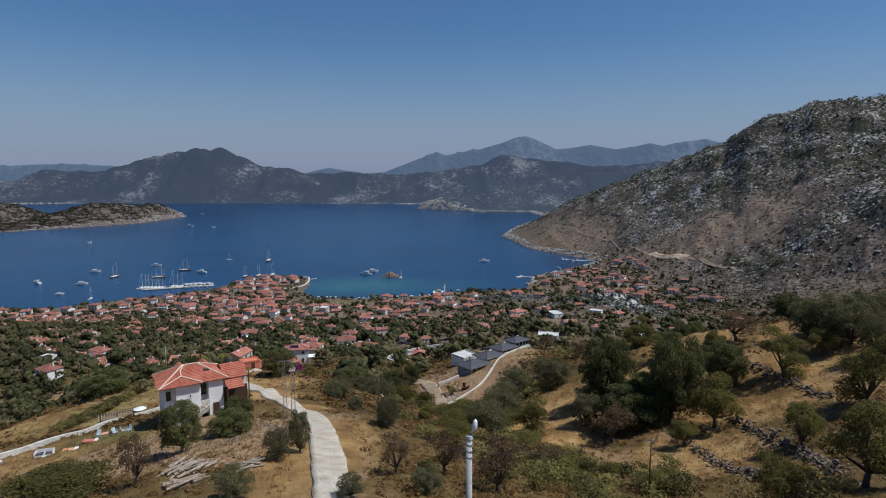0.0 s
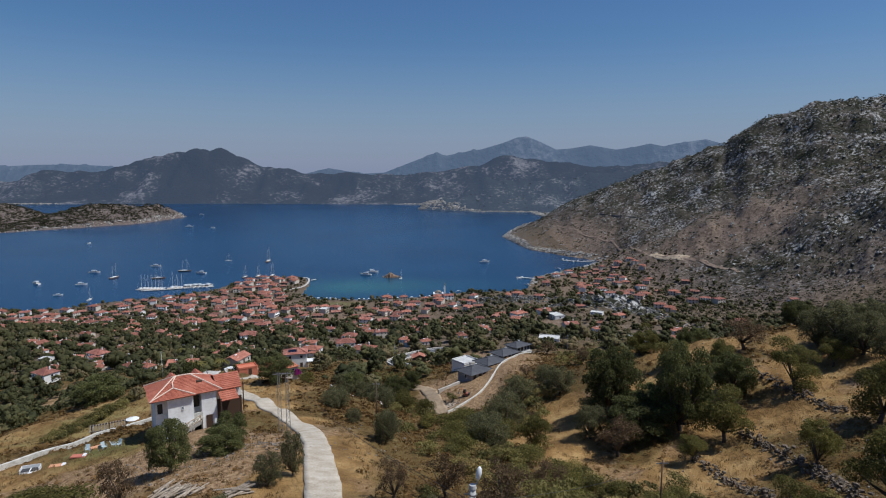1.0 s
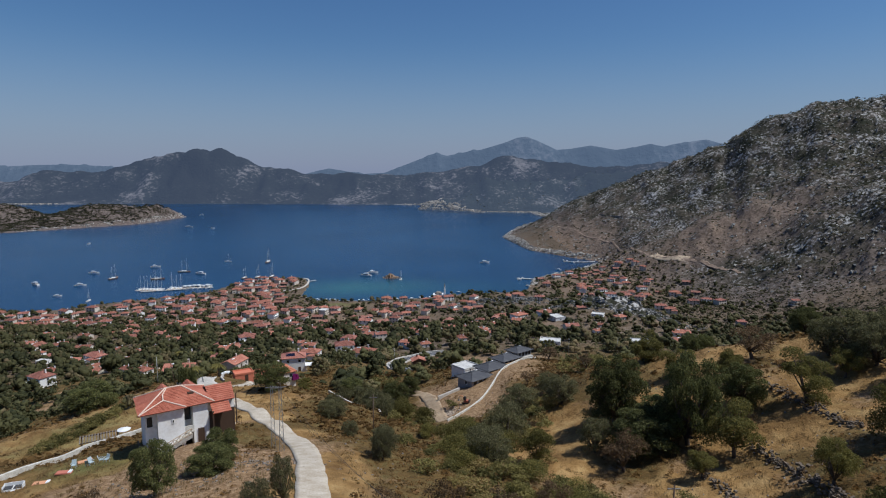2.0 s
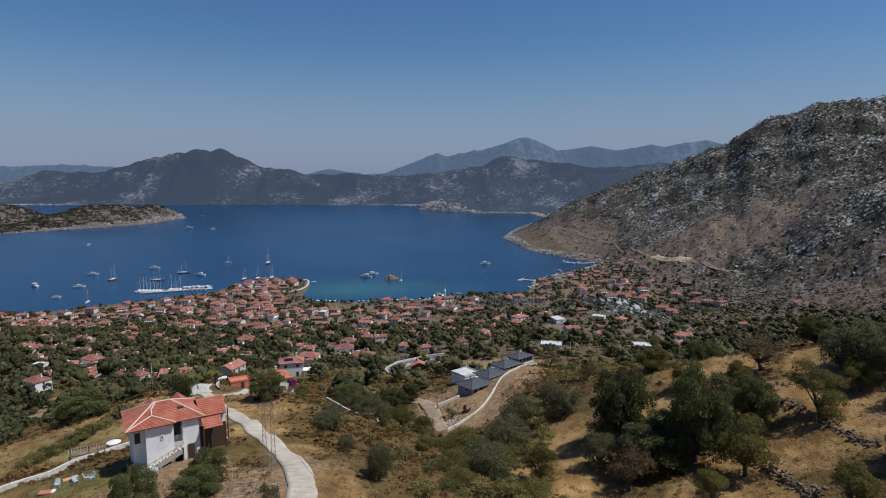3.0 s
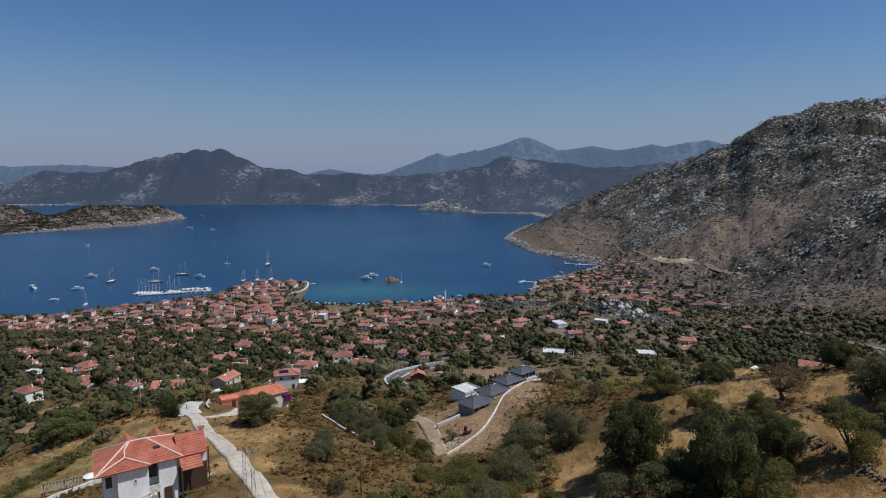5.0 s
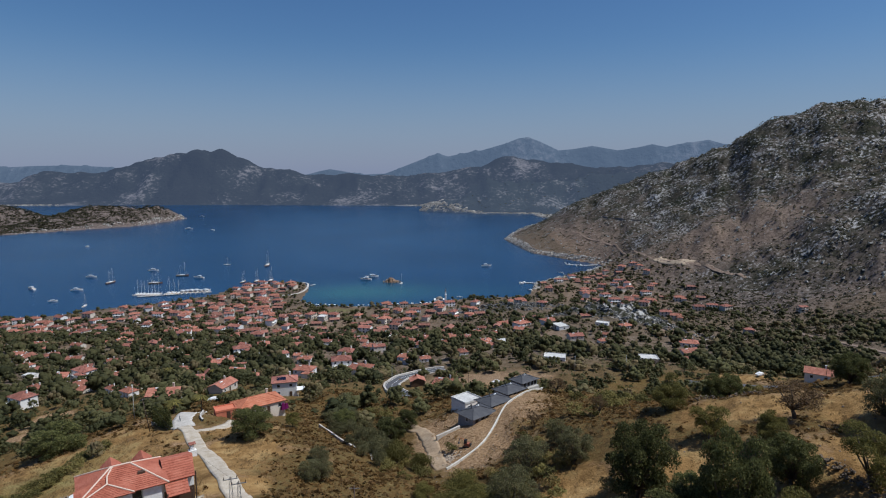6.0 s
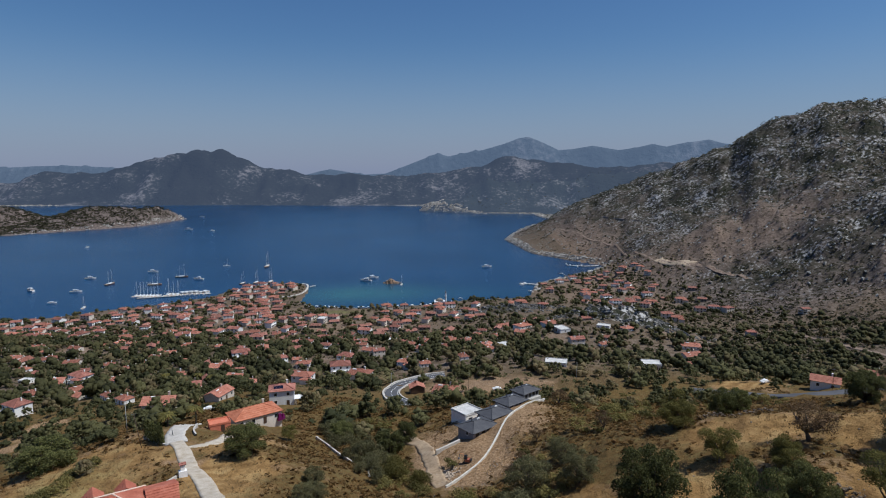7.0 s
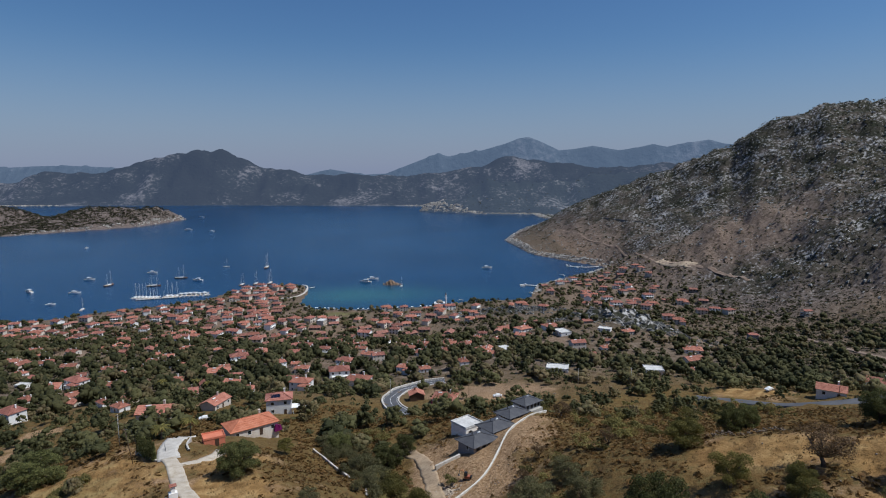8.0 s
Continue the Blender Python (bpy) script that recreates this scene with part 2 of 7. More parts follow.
ROOF_ORANGE = material("orange_roof_tiles", [(0.23, 0.088, 0.059), (0.32, 0.130, 0.088), (0.40, 0.19, 0.135)], size=2.5, fine=8, rough=0.8, bump=0.4, bump_size=0.05, spread=0.3)
PLASTER = material("white_plaster", [(0.68, 0.655, 0.62), (0.78, 0.765, 0.74), (0.84, 0.835, 0.82)], size=3, fine=7, rough=0.9, bump=0.15, bump_size=0.02, spread=0.12)
PLASTER_WARM = material("cream_plaster", [(0.50, 0.42, 0.34), (0.62, 0.55, 0.47), (0.68, 0.62, 0.54)], size=3, fine=7, rough=0.9, bump=0.15, bump_size=0.02, spread=0.15)
STONE_WALL = material("grey_stone_masonry", [(0.10, 0.085, 0.07), (0.19, 0.165, 0.14), (0.30, 0.275, 0.245)], size=0.7, fine=5, bump=0.7, bump_size=0.06)
SLATE = material("dark_grey_roof", [(0.045, 0.046, 0.055), (0.07, 0.071, 0.08), (0.095, 0.095, 0.10)], size=2, fine=10, rough=0.65, bump=0.25, bump_size=0.03)
GLASS = plain("window_glass", (0.02, 0.025, 0.03), 0.08)
ROOF_WHITE = material("limewashed_flat_roof", [(0.42, 0.41, 0.39), (0.55, 0.54, 0.52), (0.64, 0.63, 0.61)], size=2.5, fine=6, rough=0.9, bump=0.2, bump_size=0.03)
ROOF_HOUSE = material("weathered_orange_tiles", [(0.28, 0.083, 0.05), (0.38, 0.122, 0.075), (0.45, 0.175, 0.115)], size=1.6, fine=7, rough=0.8, bump=0.4, bump_size=0.04)
ROOF_LODGE = material("bright_orange_tiles", [(0.34, 0.112, 0.058), (0.44, 0.158, 0.085), (0.50, 0.21, 0.125)], size=2.0, fine=7, rough=0.8, bump=0.4, bump_size=0.05)
WHITE = plain("white_paint", (0.78, 0.78, 0.77), 0.5)
WOOD_DARK = plain("dark_wood", (0.07, 0.04, 0.025), 0.6)
# ---------------------------------------------------------------- landform
KNOLLS = [
    (-16, 152, 0.5), (0, 0, 1.1), (15, 110, -7.4), (-56, 92, 1.6), (20, 60, -8.2), (80, 165, -1.1), (35, 205, -3.5), (-70, 60,
    0.2), (52, 72, -1.9), (-14, 92, -3.6), (30, 165, -1.0), (-83, 173, 2.0), (-50, 203, -6.1), (100, 60, -4.1), (-23, 53, 2.2),
    (53, 129, -2.2), (6, 146, -3.5), (-23, 122, 2.6), (26, 81, -6.1), (-19, 168, -11.9), (28, 188, 7.3), (0, 125, -13.6), (53,
    105, -2.9), (-58, 107, -6.9), (-45, 60, -4.3), (71, 119, 6.1), (-60, 177, 1.7), (25, 120, 6.7), (0, 24, 1.0)]
SHOULDERS = [
    (113, 503, -12.5), (-350, 330, 8.4), (-141, 452, 2.9), (-300, 0, -20.9), (-160, 160, -33.5), (160, 660, -3.1), (60, 364,
    14.4), (-321, 483, -9.7), (-300, 150, -14.4), (320, 420, -2.8), (-200, 300, -0.8), (-60, 540, 5.8), (130, 262, 12.4), (300,
    0, -13.5), (-249, 659, -5.7), (200, 360, -5.6), (-110, 0, -24.6), (-14, 282, -10.8), (-110, 330, 1.9), (150, 90, 1.7), (152,
    574, 38.7), (332, 661, 0.3), (300, 150, -6.3), (-134, 623, -3.2), (-358, 698, -4.4), (210, 560, -18.7), (-226, 386, -2.2),
    (260, 300, -7.6), (60, 0, -18.4), (-20, 700, -8.1), (2, 447, 9.0), (-106, 242, 13.5), (100, 204, -22.6), (230, 450, 6.7)]
MASSIFS = [
    (1018, 1350, 36.3), (0, -200, 3.0), (900, 900, 125.7), (516, 1700, 92.8), (1200, 1000, 257.2), (800, 500, 118.1), (654, 1239,
    -9.9), (-500, 200, -77.0), (717, 1600, 101.1), (1250, 1300, 294.2), (600, 780, -10.8), (700, 200, 14.1), (330, 1200, -59.2),
    (1000, 1100, -16.0), (-300, -200, -40.3), (450, 1450, 37.2), (829, 1430, 131.4), (200, 1785, -54.5), (300, 900, -3.0), (-450,
    450, 45.1), (-600, 650, -21.6), (734, 1104, 40.7), (500, 400, 39.7), (497, 1196, 117.6), (-150, 980, 0.2), (-700, 400, -9.7),
    (700, 800, 71.4), (363, 1750, 59.8), (420, 950, -34.7), (920, 1400, 117.9), (520, 560, -33.8), (600, 1400, -60.0), (330,
    1500, -24.8), (250, 800, 29.0)]
COAST = [(-611, 793), (-544, 810), (-489, 855), (-426, 900), (-373, 945), (-367, 979), (-337, 1049), (-252, 1061), (-230, 1005),
         (-224, 915), (-190, 867), (-113, 860), (-29, 876), (23, 910), (135, 947), (167, 1063), (255, 1160), (360, 1251),
         (290, 1340), (215, 1469), (180, 1762), (276, 2104), (450, 2500), (420, 2830), (155, 2875), (-131, 3098), (-20, 3300),
         (-150, 3544), (-600, 3600), (-1349, 3661), (-2000, 3600), (-2644, 3513), (-6500, 3300), (-6500, 6500), (6500, 6500),
         (6500, -2500), (-6500, -2500), (-6500, 300), (-1200, 640)]
SPIT = [(-1119, 2562), (-1139, 2213), (-1311, 1986), (-1403, 1853), (-2200, 1700), (-2700, 1900), (-2500, 2350), (-1900, 2600), (-1400, 2660)]


def mounds(x, y, rows, radius):
    z = np.zeros_like(x)
    for cx, cy, h in rows:
        z += h * np.exp(-((x - cx) ** 2 + (y - cy) ** 2) / (2 * radius ** 2))
    return z


def shore(x, y, ring):
    """Metres inland of a closed coastline; negative at sea."""
    best, inside = np.full(x.shape, 1e9), np.zeros(x.shape, bool)
    for (ax, ay), (bx, by) in zip(ring, ring[1:] + ring[:1]):
        dx, dy = bx - ax, by - ay
        s = np.clip(((x - ax) * dx + (y - ay) * dy) / (dx * dx + dy * dy), 0, 1)
        best = np.minimum(best, np.hypot(x - ax - s * dx, y - ay - s * dy))
        if ay != by:
            inside ^= ((ay > y) != (by > y)) & (x < ax + dx * (y - ay) / (by - ay))
    return np.where(inside, best, -best)


def waves(x, y, size, octaves=4, seed=0.0, gain=0.55):
    """Cheap smooth relief, between about -1 and 1."""
    z, amp, k = np.zeros_like(x), 1.0, 2 * np.pi / size
    for n in range(octaves):
        a = 1.9 * n + seed
        u, v = x * np.cos(a) + y * np.sin(a), y * np.cos(a) - x * np.sin(a)
        z += amp * np.sin(k * u + 1.3 * np.sin(0.7 * k * v + seed)) * np.sin(0.83 * k * v + 1.7 * np.sin(0.6 * k * u + 2 * a))
        amp, k = amp * gain, k * 1.93
    return z


def ridge(x, y, y0, front, back, knots):
    """A range of hills along the line y0 whose crest passes through the knots (x, z)."""
    crest = np.interp(x, [k[0] for k in knots], [k[1] for k in knots])
    d = y - y0
    return crest * np.where(d < 0, np.clip(1 + d / front, 0, 1) ** 1.15, np.clip(1 - d / back, 0, 1))


BAY = [(-3342, 163), (-3106, 140), (-2946, 156), (-2763, 219), (-2587, 199), (-2348, 223), (-2146, 281), (-1906, 332), (-1766, 356),
       (-1587, 372), (-1507, 358), (-1428, 306), (-1288, 256), (-1169, 220), (-1130, 237), (-1081, 245), (-1030, 221), (-950, 194), (-886, 196), (-728, 196),
       (-570, 200), (-372, 189), (-214, 193), (-95, 212), (181, 244), (378, 306), (440, 318), (576, 300), (774, 276), (859, 270), (1011, 245), (1247, 252),
       (1562, 276), (2034, 292), (2823, 292)]
HEADLAND = [(-151, 3), (-120, 49), (-43, 73), (49, 70), (171, 131), (293, 159), (446, 147), (659, 171), (841, 208), (1024, 208), (1572, 208)]
SPIT_CREST = [(-1835, 66), (-1767, 66), (-1690, 60), (-1640, 36), (-1590, 14), (-1530, 20), (-1480, 46), (-1400, 68), (-1330, 66), (-1272, 60), (-1180, 58), (-1137, 50), (-1070, 36), (-1022, 18)]
# how far the mountain's crest stands above or below its rounded mass, by bearing
CREST = [(0.0, 0.0), (0.2, 0.0), (0.24, -15.0), (0.265, -16.6), (0.294, -16.2), (0.323, -20.6), (0.352, -10.4), (0.381, -19.4), (0.409, -12.6), (0.438, -9.2), (0.462, -6.3), (0.477, -18.4), (0.496, -11.2), (0.515, 2.3), (0.534, 0.2), (0.573, -5.5), (0.592, -2.1), (0.611, 1.2), (0.626, 6.9), (0.65, -0.4), (0.669, -7.2), (0.707, -18.7), (0.736, -25.2), (0.753, -28.3), (0.804, -31.7), (1.1, -31.7)]
FAR = [(-3955, 240), (-3507, 244), (-3238, 258), (-2969, 262), (-2657, 249), (-2393, 192), (-1094, 188), (-994, 215), (-904, 233),
       (-802, 215), (-646, 189), (-466, 198), (-331, 251), (-197, 304), (-54, 357), (26, 335), (182, 366), (294, 384), (471, 436),
       (582, 480), (657, 489), (738, 458), (895, 384), (1006, 393), (1161, 419), (1363, 384), (1496, 402), (1628, 433), (1740, 411),
       (1828, 433), (1917, 446), (2071, 468), (2184, 437), (2744, 385), (3639, 351)]


def outcrop(x, y):
    """The grey limestone knobs between village and shore."""
    return np.maximum(np.exp(-(((x - 180) / 75) ** 2 + ((y - 615 + 0.4 * (x - 180)) / 50) ** 2)), 0.8 * np.exp(-(((x - 95) / 85) ** 2 + ((y - 800) / 28) ** 2)))


def height(x, y):
    x, y = np.asarray(x, float), np.asarray(y, float)
    z = 172 / (1 + np.exp((y - 215) / 95.0)) + 45 / (1 + np.exp((y - 560) / 90.0))
    z = z + mounds(x, y, KNOLLS, 21) + mounds(x, y, SHOULDERS, 75) + mounds(x, y, MASSIFS, 190)
    rough = np.clip((x - 330 + 0.12 * (y - 700)) / 250, 0, 1) * np.clip((y - 500) / 250, 0, 1)
    z = z + rough * (9 * waves(x, y, 170, 5, 0.4) + 1.5 * waves(x, y, 21, 3, 2.0))
    z = z + np.interp(x / np.maximum(y - 14, 1), [c[0] for c in CREST], [c[1] for c in CREST]) * np.clip((z - 70) / 130, 0, 1) * np.clip((y - 800) / 400, 0, 1)
    knob = outcrop(x, y)
    z = z + knob * (5 + 4 * waves(x, y, 26, 4, 1.1)) + 11 * np.exp(-(((x - 182) / 42) ** 2 + ((y - 615 + 0.4 * (x - 182)) / 30) ** 2))
    path = np.interp(y, [28, 43, 56, 67, 80, 90, 104, 121, 135, 150], [-5.5, -8.7, -11.8, -14.6, -18.8, -24.5, -32, -41.5, -51, -60])
    calm = 1 - 0.95 * np.exp(-((x - path) / 4.0) ** 2) * (y < 160)      # the track's bed is even
    z = z + 0.22 * calm * waves(x, y, 9, 3, 0.9) + 0.6 * waves(x, y, 34, 2, 3.1) * np.clip((y - 40) / 60, 0, 1)
    u, v = 0.839 * (x + 41.6) + 0.545 * (y - 83), -0.545 * (x + 41.6) + 0.839 * (y - 83)
    pad = np.clip((u + 3) / 2, 0, 1) * np.clip((12 - u) / 2.5, 0, 1) * np.clip((v + 3.4) / 1.8, 0, 1) * np.clip((10 - v) / 3, 0, 1)
    z = z + pad * (150.75 - 0.05 * (6 - u) - z)                # levelled pad below the hill house
    z = z + 0.9 * np.exp(-(((x - 6) / 6) ** 2 + ((y - 161) / 6) ** 2))
    z = np.where(y > 1900, 4 + (z - 4) * np.clip(1 - (y - 1900) / 500, 0, 1), z)
    far = np.maximum(ridge(x, y, 4150, 560, 700, BAY), ridge(x, y, 3200, 330, 420, HEADLAND))
    share = np.clip(far / np.maximum(np.interp(x, [k[0] for k in BAY], [k[1] for k in BAY]), 1), 0, 1)
    gully = 65 * share * (1 - share) * waves(x, 0.45 * y, 330, 5, 0.9, 0.6)
    z = np.where(y > 2500, np.maximum(z, far + gully + np.clip(far / 60, 0, 1) * (11 * waves(x, y, 420, 5, 0.2) - 4)), z)
    d = shore(x, y, COAST)
    land = np.clip(np.minimum(z, 0.7 + np.where(y > 2500, 1.2, 0.4 + 0.5 * np.clip((y - 900) / 350, 0, 1)) * np.maximum(d, 0)), 0.7, None)
    e = shore(x, y, SPIT)
    spit = np.clip(np.minimum(ridge(x, y, 2350 + np.clip(0.9 * (x + 1300), 0, 200), 420, 170, SPIT_CREST) + 4 * waves(x, y, 90, 4), 0.7 + np.maximum(e, 0)), 0.7, None)
    return np.where(d > 0, land, np.where(e > 0, spit, -np.minimum(-np.maximum(d, e) * 0.12 + 0.3, 14)))


def ground_at(x, y):
    return float(height(np.array([x]), np.array([y]))[0])


def mesh_from(name, verts, faces, mat, smooth=False):
    me = bpy.data.meshes.new(name)
    me.from_pydata(verts, [], faces)
    me.materials.append(mat)
    if smooth:
        me.polygons.foreach_set("use_smooth", [True] * len(me.polygons))
    me.update()
    return me


def sheet(nrow, ncol, closed):
    """Quads of a grid, row after row; closed: the last column meets the first."""
    r, c = np.meshgrid(np.arange(nrow - 1), np.arange(ncol if closed else ncol - 1), indexing="ij")
    a, b = r * ncol + c, r * ncol + (c + 1) % ncol
    return np.stack([a, b, b + ncol, a + ncol], -1).reshape(-1, 4)


def fast_mesh(name, verts, quads, mat, smooth=False):
    """A mesh of quads straight from arrays."""
    me = bpy.data.meshes.new(name)
    me.vertices.add(len(verts))
    me.vertices.foreach_set("co", np.asarray(verts, np.float32).ravel())
    me.loops.add(quads.size)
    me.loops.foreach_set("vertex_index", np.asarray(quads, np.int32).ravel())
    me.polygons.add(len(quads))
    me.polygons.foreach_set("loop_start", np.arange(len(quads), dtype=np.int32) * quads.shape[1])
    me.polygons.foreach_set("use_smooth", np.full(len(quads), smooth))
    me.materials.append(mat)
    me.update(calc_edges=True)
    me.validate()
    return me


# ---------------------------------------------------------------- ground, sea, far ranges
FIELDS = [(-43, 131, 3, 6), (-35, 115, 3, 6), (-28, 101, 3, 6), (-20, 88, 3, 5), (-12, 70, 3, 7), (50, 117, 9, 9), (64, 106, 6, 6), (38, 98, 7, 13), (18, 97, 7, 18), (23, 104, 5, 12), (60, 92, 10, 7), (45, 82, 10, 6), (80, 124, 7, 6),
          (60, 76, 8, 5), (32, 72, 8, 8), (-13, 56, 6, 18), (-38, 118, 9, 20), (-46, 150, 7, 12), (-75, 128, 20, 30), (-48, 76, 14, 9),
          (100, 142, 9, 8), (128, 264, 12, 14), (-190, 372, 14, 14), (-170, 402, 14, 10), (30, 470, 14, 8), (-150, 720, 40, 14)]
SOIL = [(-150, 222, 7, 9), (-157, 243, 7, 10), (8, 150, 10, 14), (16, 172, 9, 16), (-2, 162, 5, 16), (-28, 62, 12, 10), (-35, 70, 8, 8), (-60, 350, 12, 9), (20, 300, 25, 16), (-90, 420, 14, 10), (-260, 600, 20, 14), (-185, 395, 12, 9), (-160, 560, 16, 12), (95, 530, 14, 12),
        (-60, 470, 10, 12), (140, 420, 16, 10), (230, 560, 30, 12), (-20, 610, 14, 14), (-330, 540, 18, 14), (-110, 255, 9, 6), (-285, 770, 12, 22)]


def ellipses(x, y, rows):
    best = np.zeros_like(x)
    for cx, cy, rx, ry in rows:
        best = np.maximum(best, np.exp(-(((x - cx) / rx) ** 2 + ((y - cy) / ry) ** 2) * 0.8))
    return best


def cover(x, y, z):
    """Shares of dry grass, scrub and bare rock."""
    patch = 0.5 + 0.35 * waves(x, y, 40, 4, 5.0)
    gold = ellipses(x, y, FIELDS)
    bare = ellipses(x, y, SOIL)
    grass = np.clip(0.1 + 0.9 * gold + 0.3 * patch - 0.9 * bare, 0, 1)
    scrub = np.clip(0.62 + 0.5 * patch - 1.0 * gold - 1.2 * bare, 0, 1)
    hill = np.clip((x - 330 + 0.1 * (y - 700)) / 140, 0, 1) * np.clip((y - 640) / 260, 0, 1)
    knob = outcrop(x, y)
    red = np.exp(-(((x - 520) / 150) ** 2 + ((y - 1080) / 110) ** 2)) + 0.9 * np.exp(-(((x - 300) / 120) ** 2 + ((y - 1400) / 160) ** 2))
    rock = np.clip(0.64 * hill + 0.95 * knob - 0.5 * red * hill + 0.12 * (y > 1750), 0, 1)
    scrub = np.where(hill > 0.2, np.clip(0.5 + 0.35 * patch - 0.75 * red, 0, 1), scrub)
    town = np.exp(-(((x + 230) / 260) ** 2 + ((y - 740) / 150) ** 2)) + np.exp(-(((x - 270) / 130) ** 2 + ((y - 980) / 170) ** 2))
    scrub, grass = scrub * (1 - 0.6 * np.clip(town, 0, 1)), grass * (1 - 0.5 * np.clip(town, 0, 1))
    scrub = np.where(y > 1700, 0.8, scrub)
    grass = grass * (1 - 0.85 * hill) * np.clip((1250 - y) / 120, 0.1, 1)
    lawn = 0.8 * np.exp(-(((x + 47) / 9) ** 2 + ((y - 80) / 8) ** 2)) + 0.55 * np.exp(-(((x + 75) / 14) ** 2 + ((y - 120) / 26) ** 2))
    lawn = lawn + 0.7 * np.exp(-(((x + 150) / 45) ** 2 + ((y - 822) / 14) ** 2))
    return np.stack([grass, scrub, rock, np.clip(lawn, 0, 1)], -1)


fine_turn = np.radians(np.arange(-47, 47.01, 0.25))
turn = np.concatenate([fine_turn, np.radians(np.arange(51, 312, 4.0))])
radius = 8 * (6400 / 8.0) ** (np.arange(500) / 499.0)
gr, gt = np.meshgrid(radius, turn, indexing="ij")
gx, gy = (gr * np.sin(gt)).ravel(), (gr * np.cos(gt) - 30).ravel()
gz = height(gx, gy)
quads = sheet(len(radius), len(turn), True)[:, ::-1]
me = fast_mesh("ground", np.stack([gx, gy, gz], -1), quads, GROUND, smooth=True)
# Land across the bay takes the two materials with haze in their emission.
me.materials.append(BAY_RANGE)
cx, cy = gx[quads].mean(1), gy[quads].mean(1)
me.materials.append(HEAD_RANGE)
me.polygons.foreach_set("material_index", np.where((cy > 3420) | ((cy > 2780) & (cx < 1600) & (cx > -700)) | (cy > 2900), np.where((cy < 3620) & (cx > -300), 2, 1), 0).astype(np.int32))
tone = me.color_attributes.new("cover", "FLOAT_COLOR", "POINT")
tone.data.foreach_set("color", cover(gx, gy, gz).astype(np.float32).ravel())
upland = np.clip((gx - 250 + 0.1 * (gy - 700)) / 150, 0, 1) * np.clip((gy - 520) / 250, 0, 1) * 0.95
upland *= 1 - 0.2 * np.clip(np.exp(-(((gx - 480) / 170) ** 2 + ((gy - 1090) / 120) ** 2)) + np.exp(-(((gx - 310) / 110) ** 2 + ((gy - 1380) / 220) ** 2)), 0, 1)
upland = np.maximum(upland, np.clip((gy - 1600) / 200, 0, 1))
upland = np.maximum(upland, 0.6 * np.clip((gy - 1120) / 80, 0, 1))
upland = np.maximum(upland, 0.75 * np.clip(np.exp(-(((gx + 230) / 260) ** 2 + ((gy - 790) / 130) ** 2)) + np.exp(-(((gx - 270) / 130) ** 2 + ((gy - 980) / 170) ** 2)), 0, 1))
upland = np.maximum(upland, 0.62 * np.clip((gy - 270) / 90, 0, 1) * (gy < 1200))
at = me.attributes.new("upland", "FLOAT", "POINT")
at.data.foreach_set("value", upland.astype(np.float32))
bm = bmesh.new()
bm.from_mesh(me)
bm.verts.ensure_lookup_table()
hub = [bm.verts[k] for k in range(len(turn))]
bmesh.ops.contextual_create(bm, geom=hub)
bm.to_mesh(me)
bm.free()
ground = tagged(new("ground", me), "dry summer hillside of scrub, golden grass and grey limestone", "ground", kind="structure")

sx, sy = np.meshgrid(np.linspace(-6400, 6400, 161), np.linspace(-300, 4950, 211), indexing="ij")
me = fast_mesh("water", np.stack([sx, sy, 0 * sx], -1).reshape(-1, 3), sheet(161, 211, False), SEA)
wx, wy = sx.ravel(), sy.ravel()
shoal = 0.95 * np.exp(-(((wx + 145 - 0.1 * (wy - 950)) / 105) ** 2 + ((wy - 975) / 70) ** 2)) + 0.15 * np.exp(-((wx - 60) / 130) ** 2 - ((wy - 985) / 60) ** 2)
at = me.attributes.new("shoal", "FLOAT", "POINT")
at.data.foreach_set("value", np.clip(shoal, 0, 1).astype(np.float32))
tagged(new("water", me), "deep blue bay with turquoise shallows by the beach", "sea", kind="structure")

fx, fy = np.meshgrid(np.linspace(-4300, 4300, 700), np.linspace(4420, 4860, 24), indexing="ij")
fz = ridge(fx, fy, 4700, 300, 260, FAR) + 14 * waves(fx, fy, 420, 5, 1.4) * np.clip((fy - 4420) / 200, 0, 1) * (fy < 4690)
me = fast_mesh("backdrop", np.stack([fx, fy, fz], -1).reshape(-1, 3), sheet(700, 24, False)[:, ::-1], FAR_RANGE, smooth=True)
tagged(new("backdrop", me), "mountain range beyond the bay, blue haze in its glow", "mountains", kind="structure")


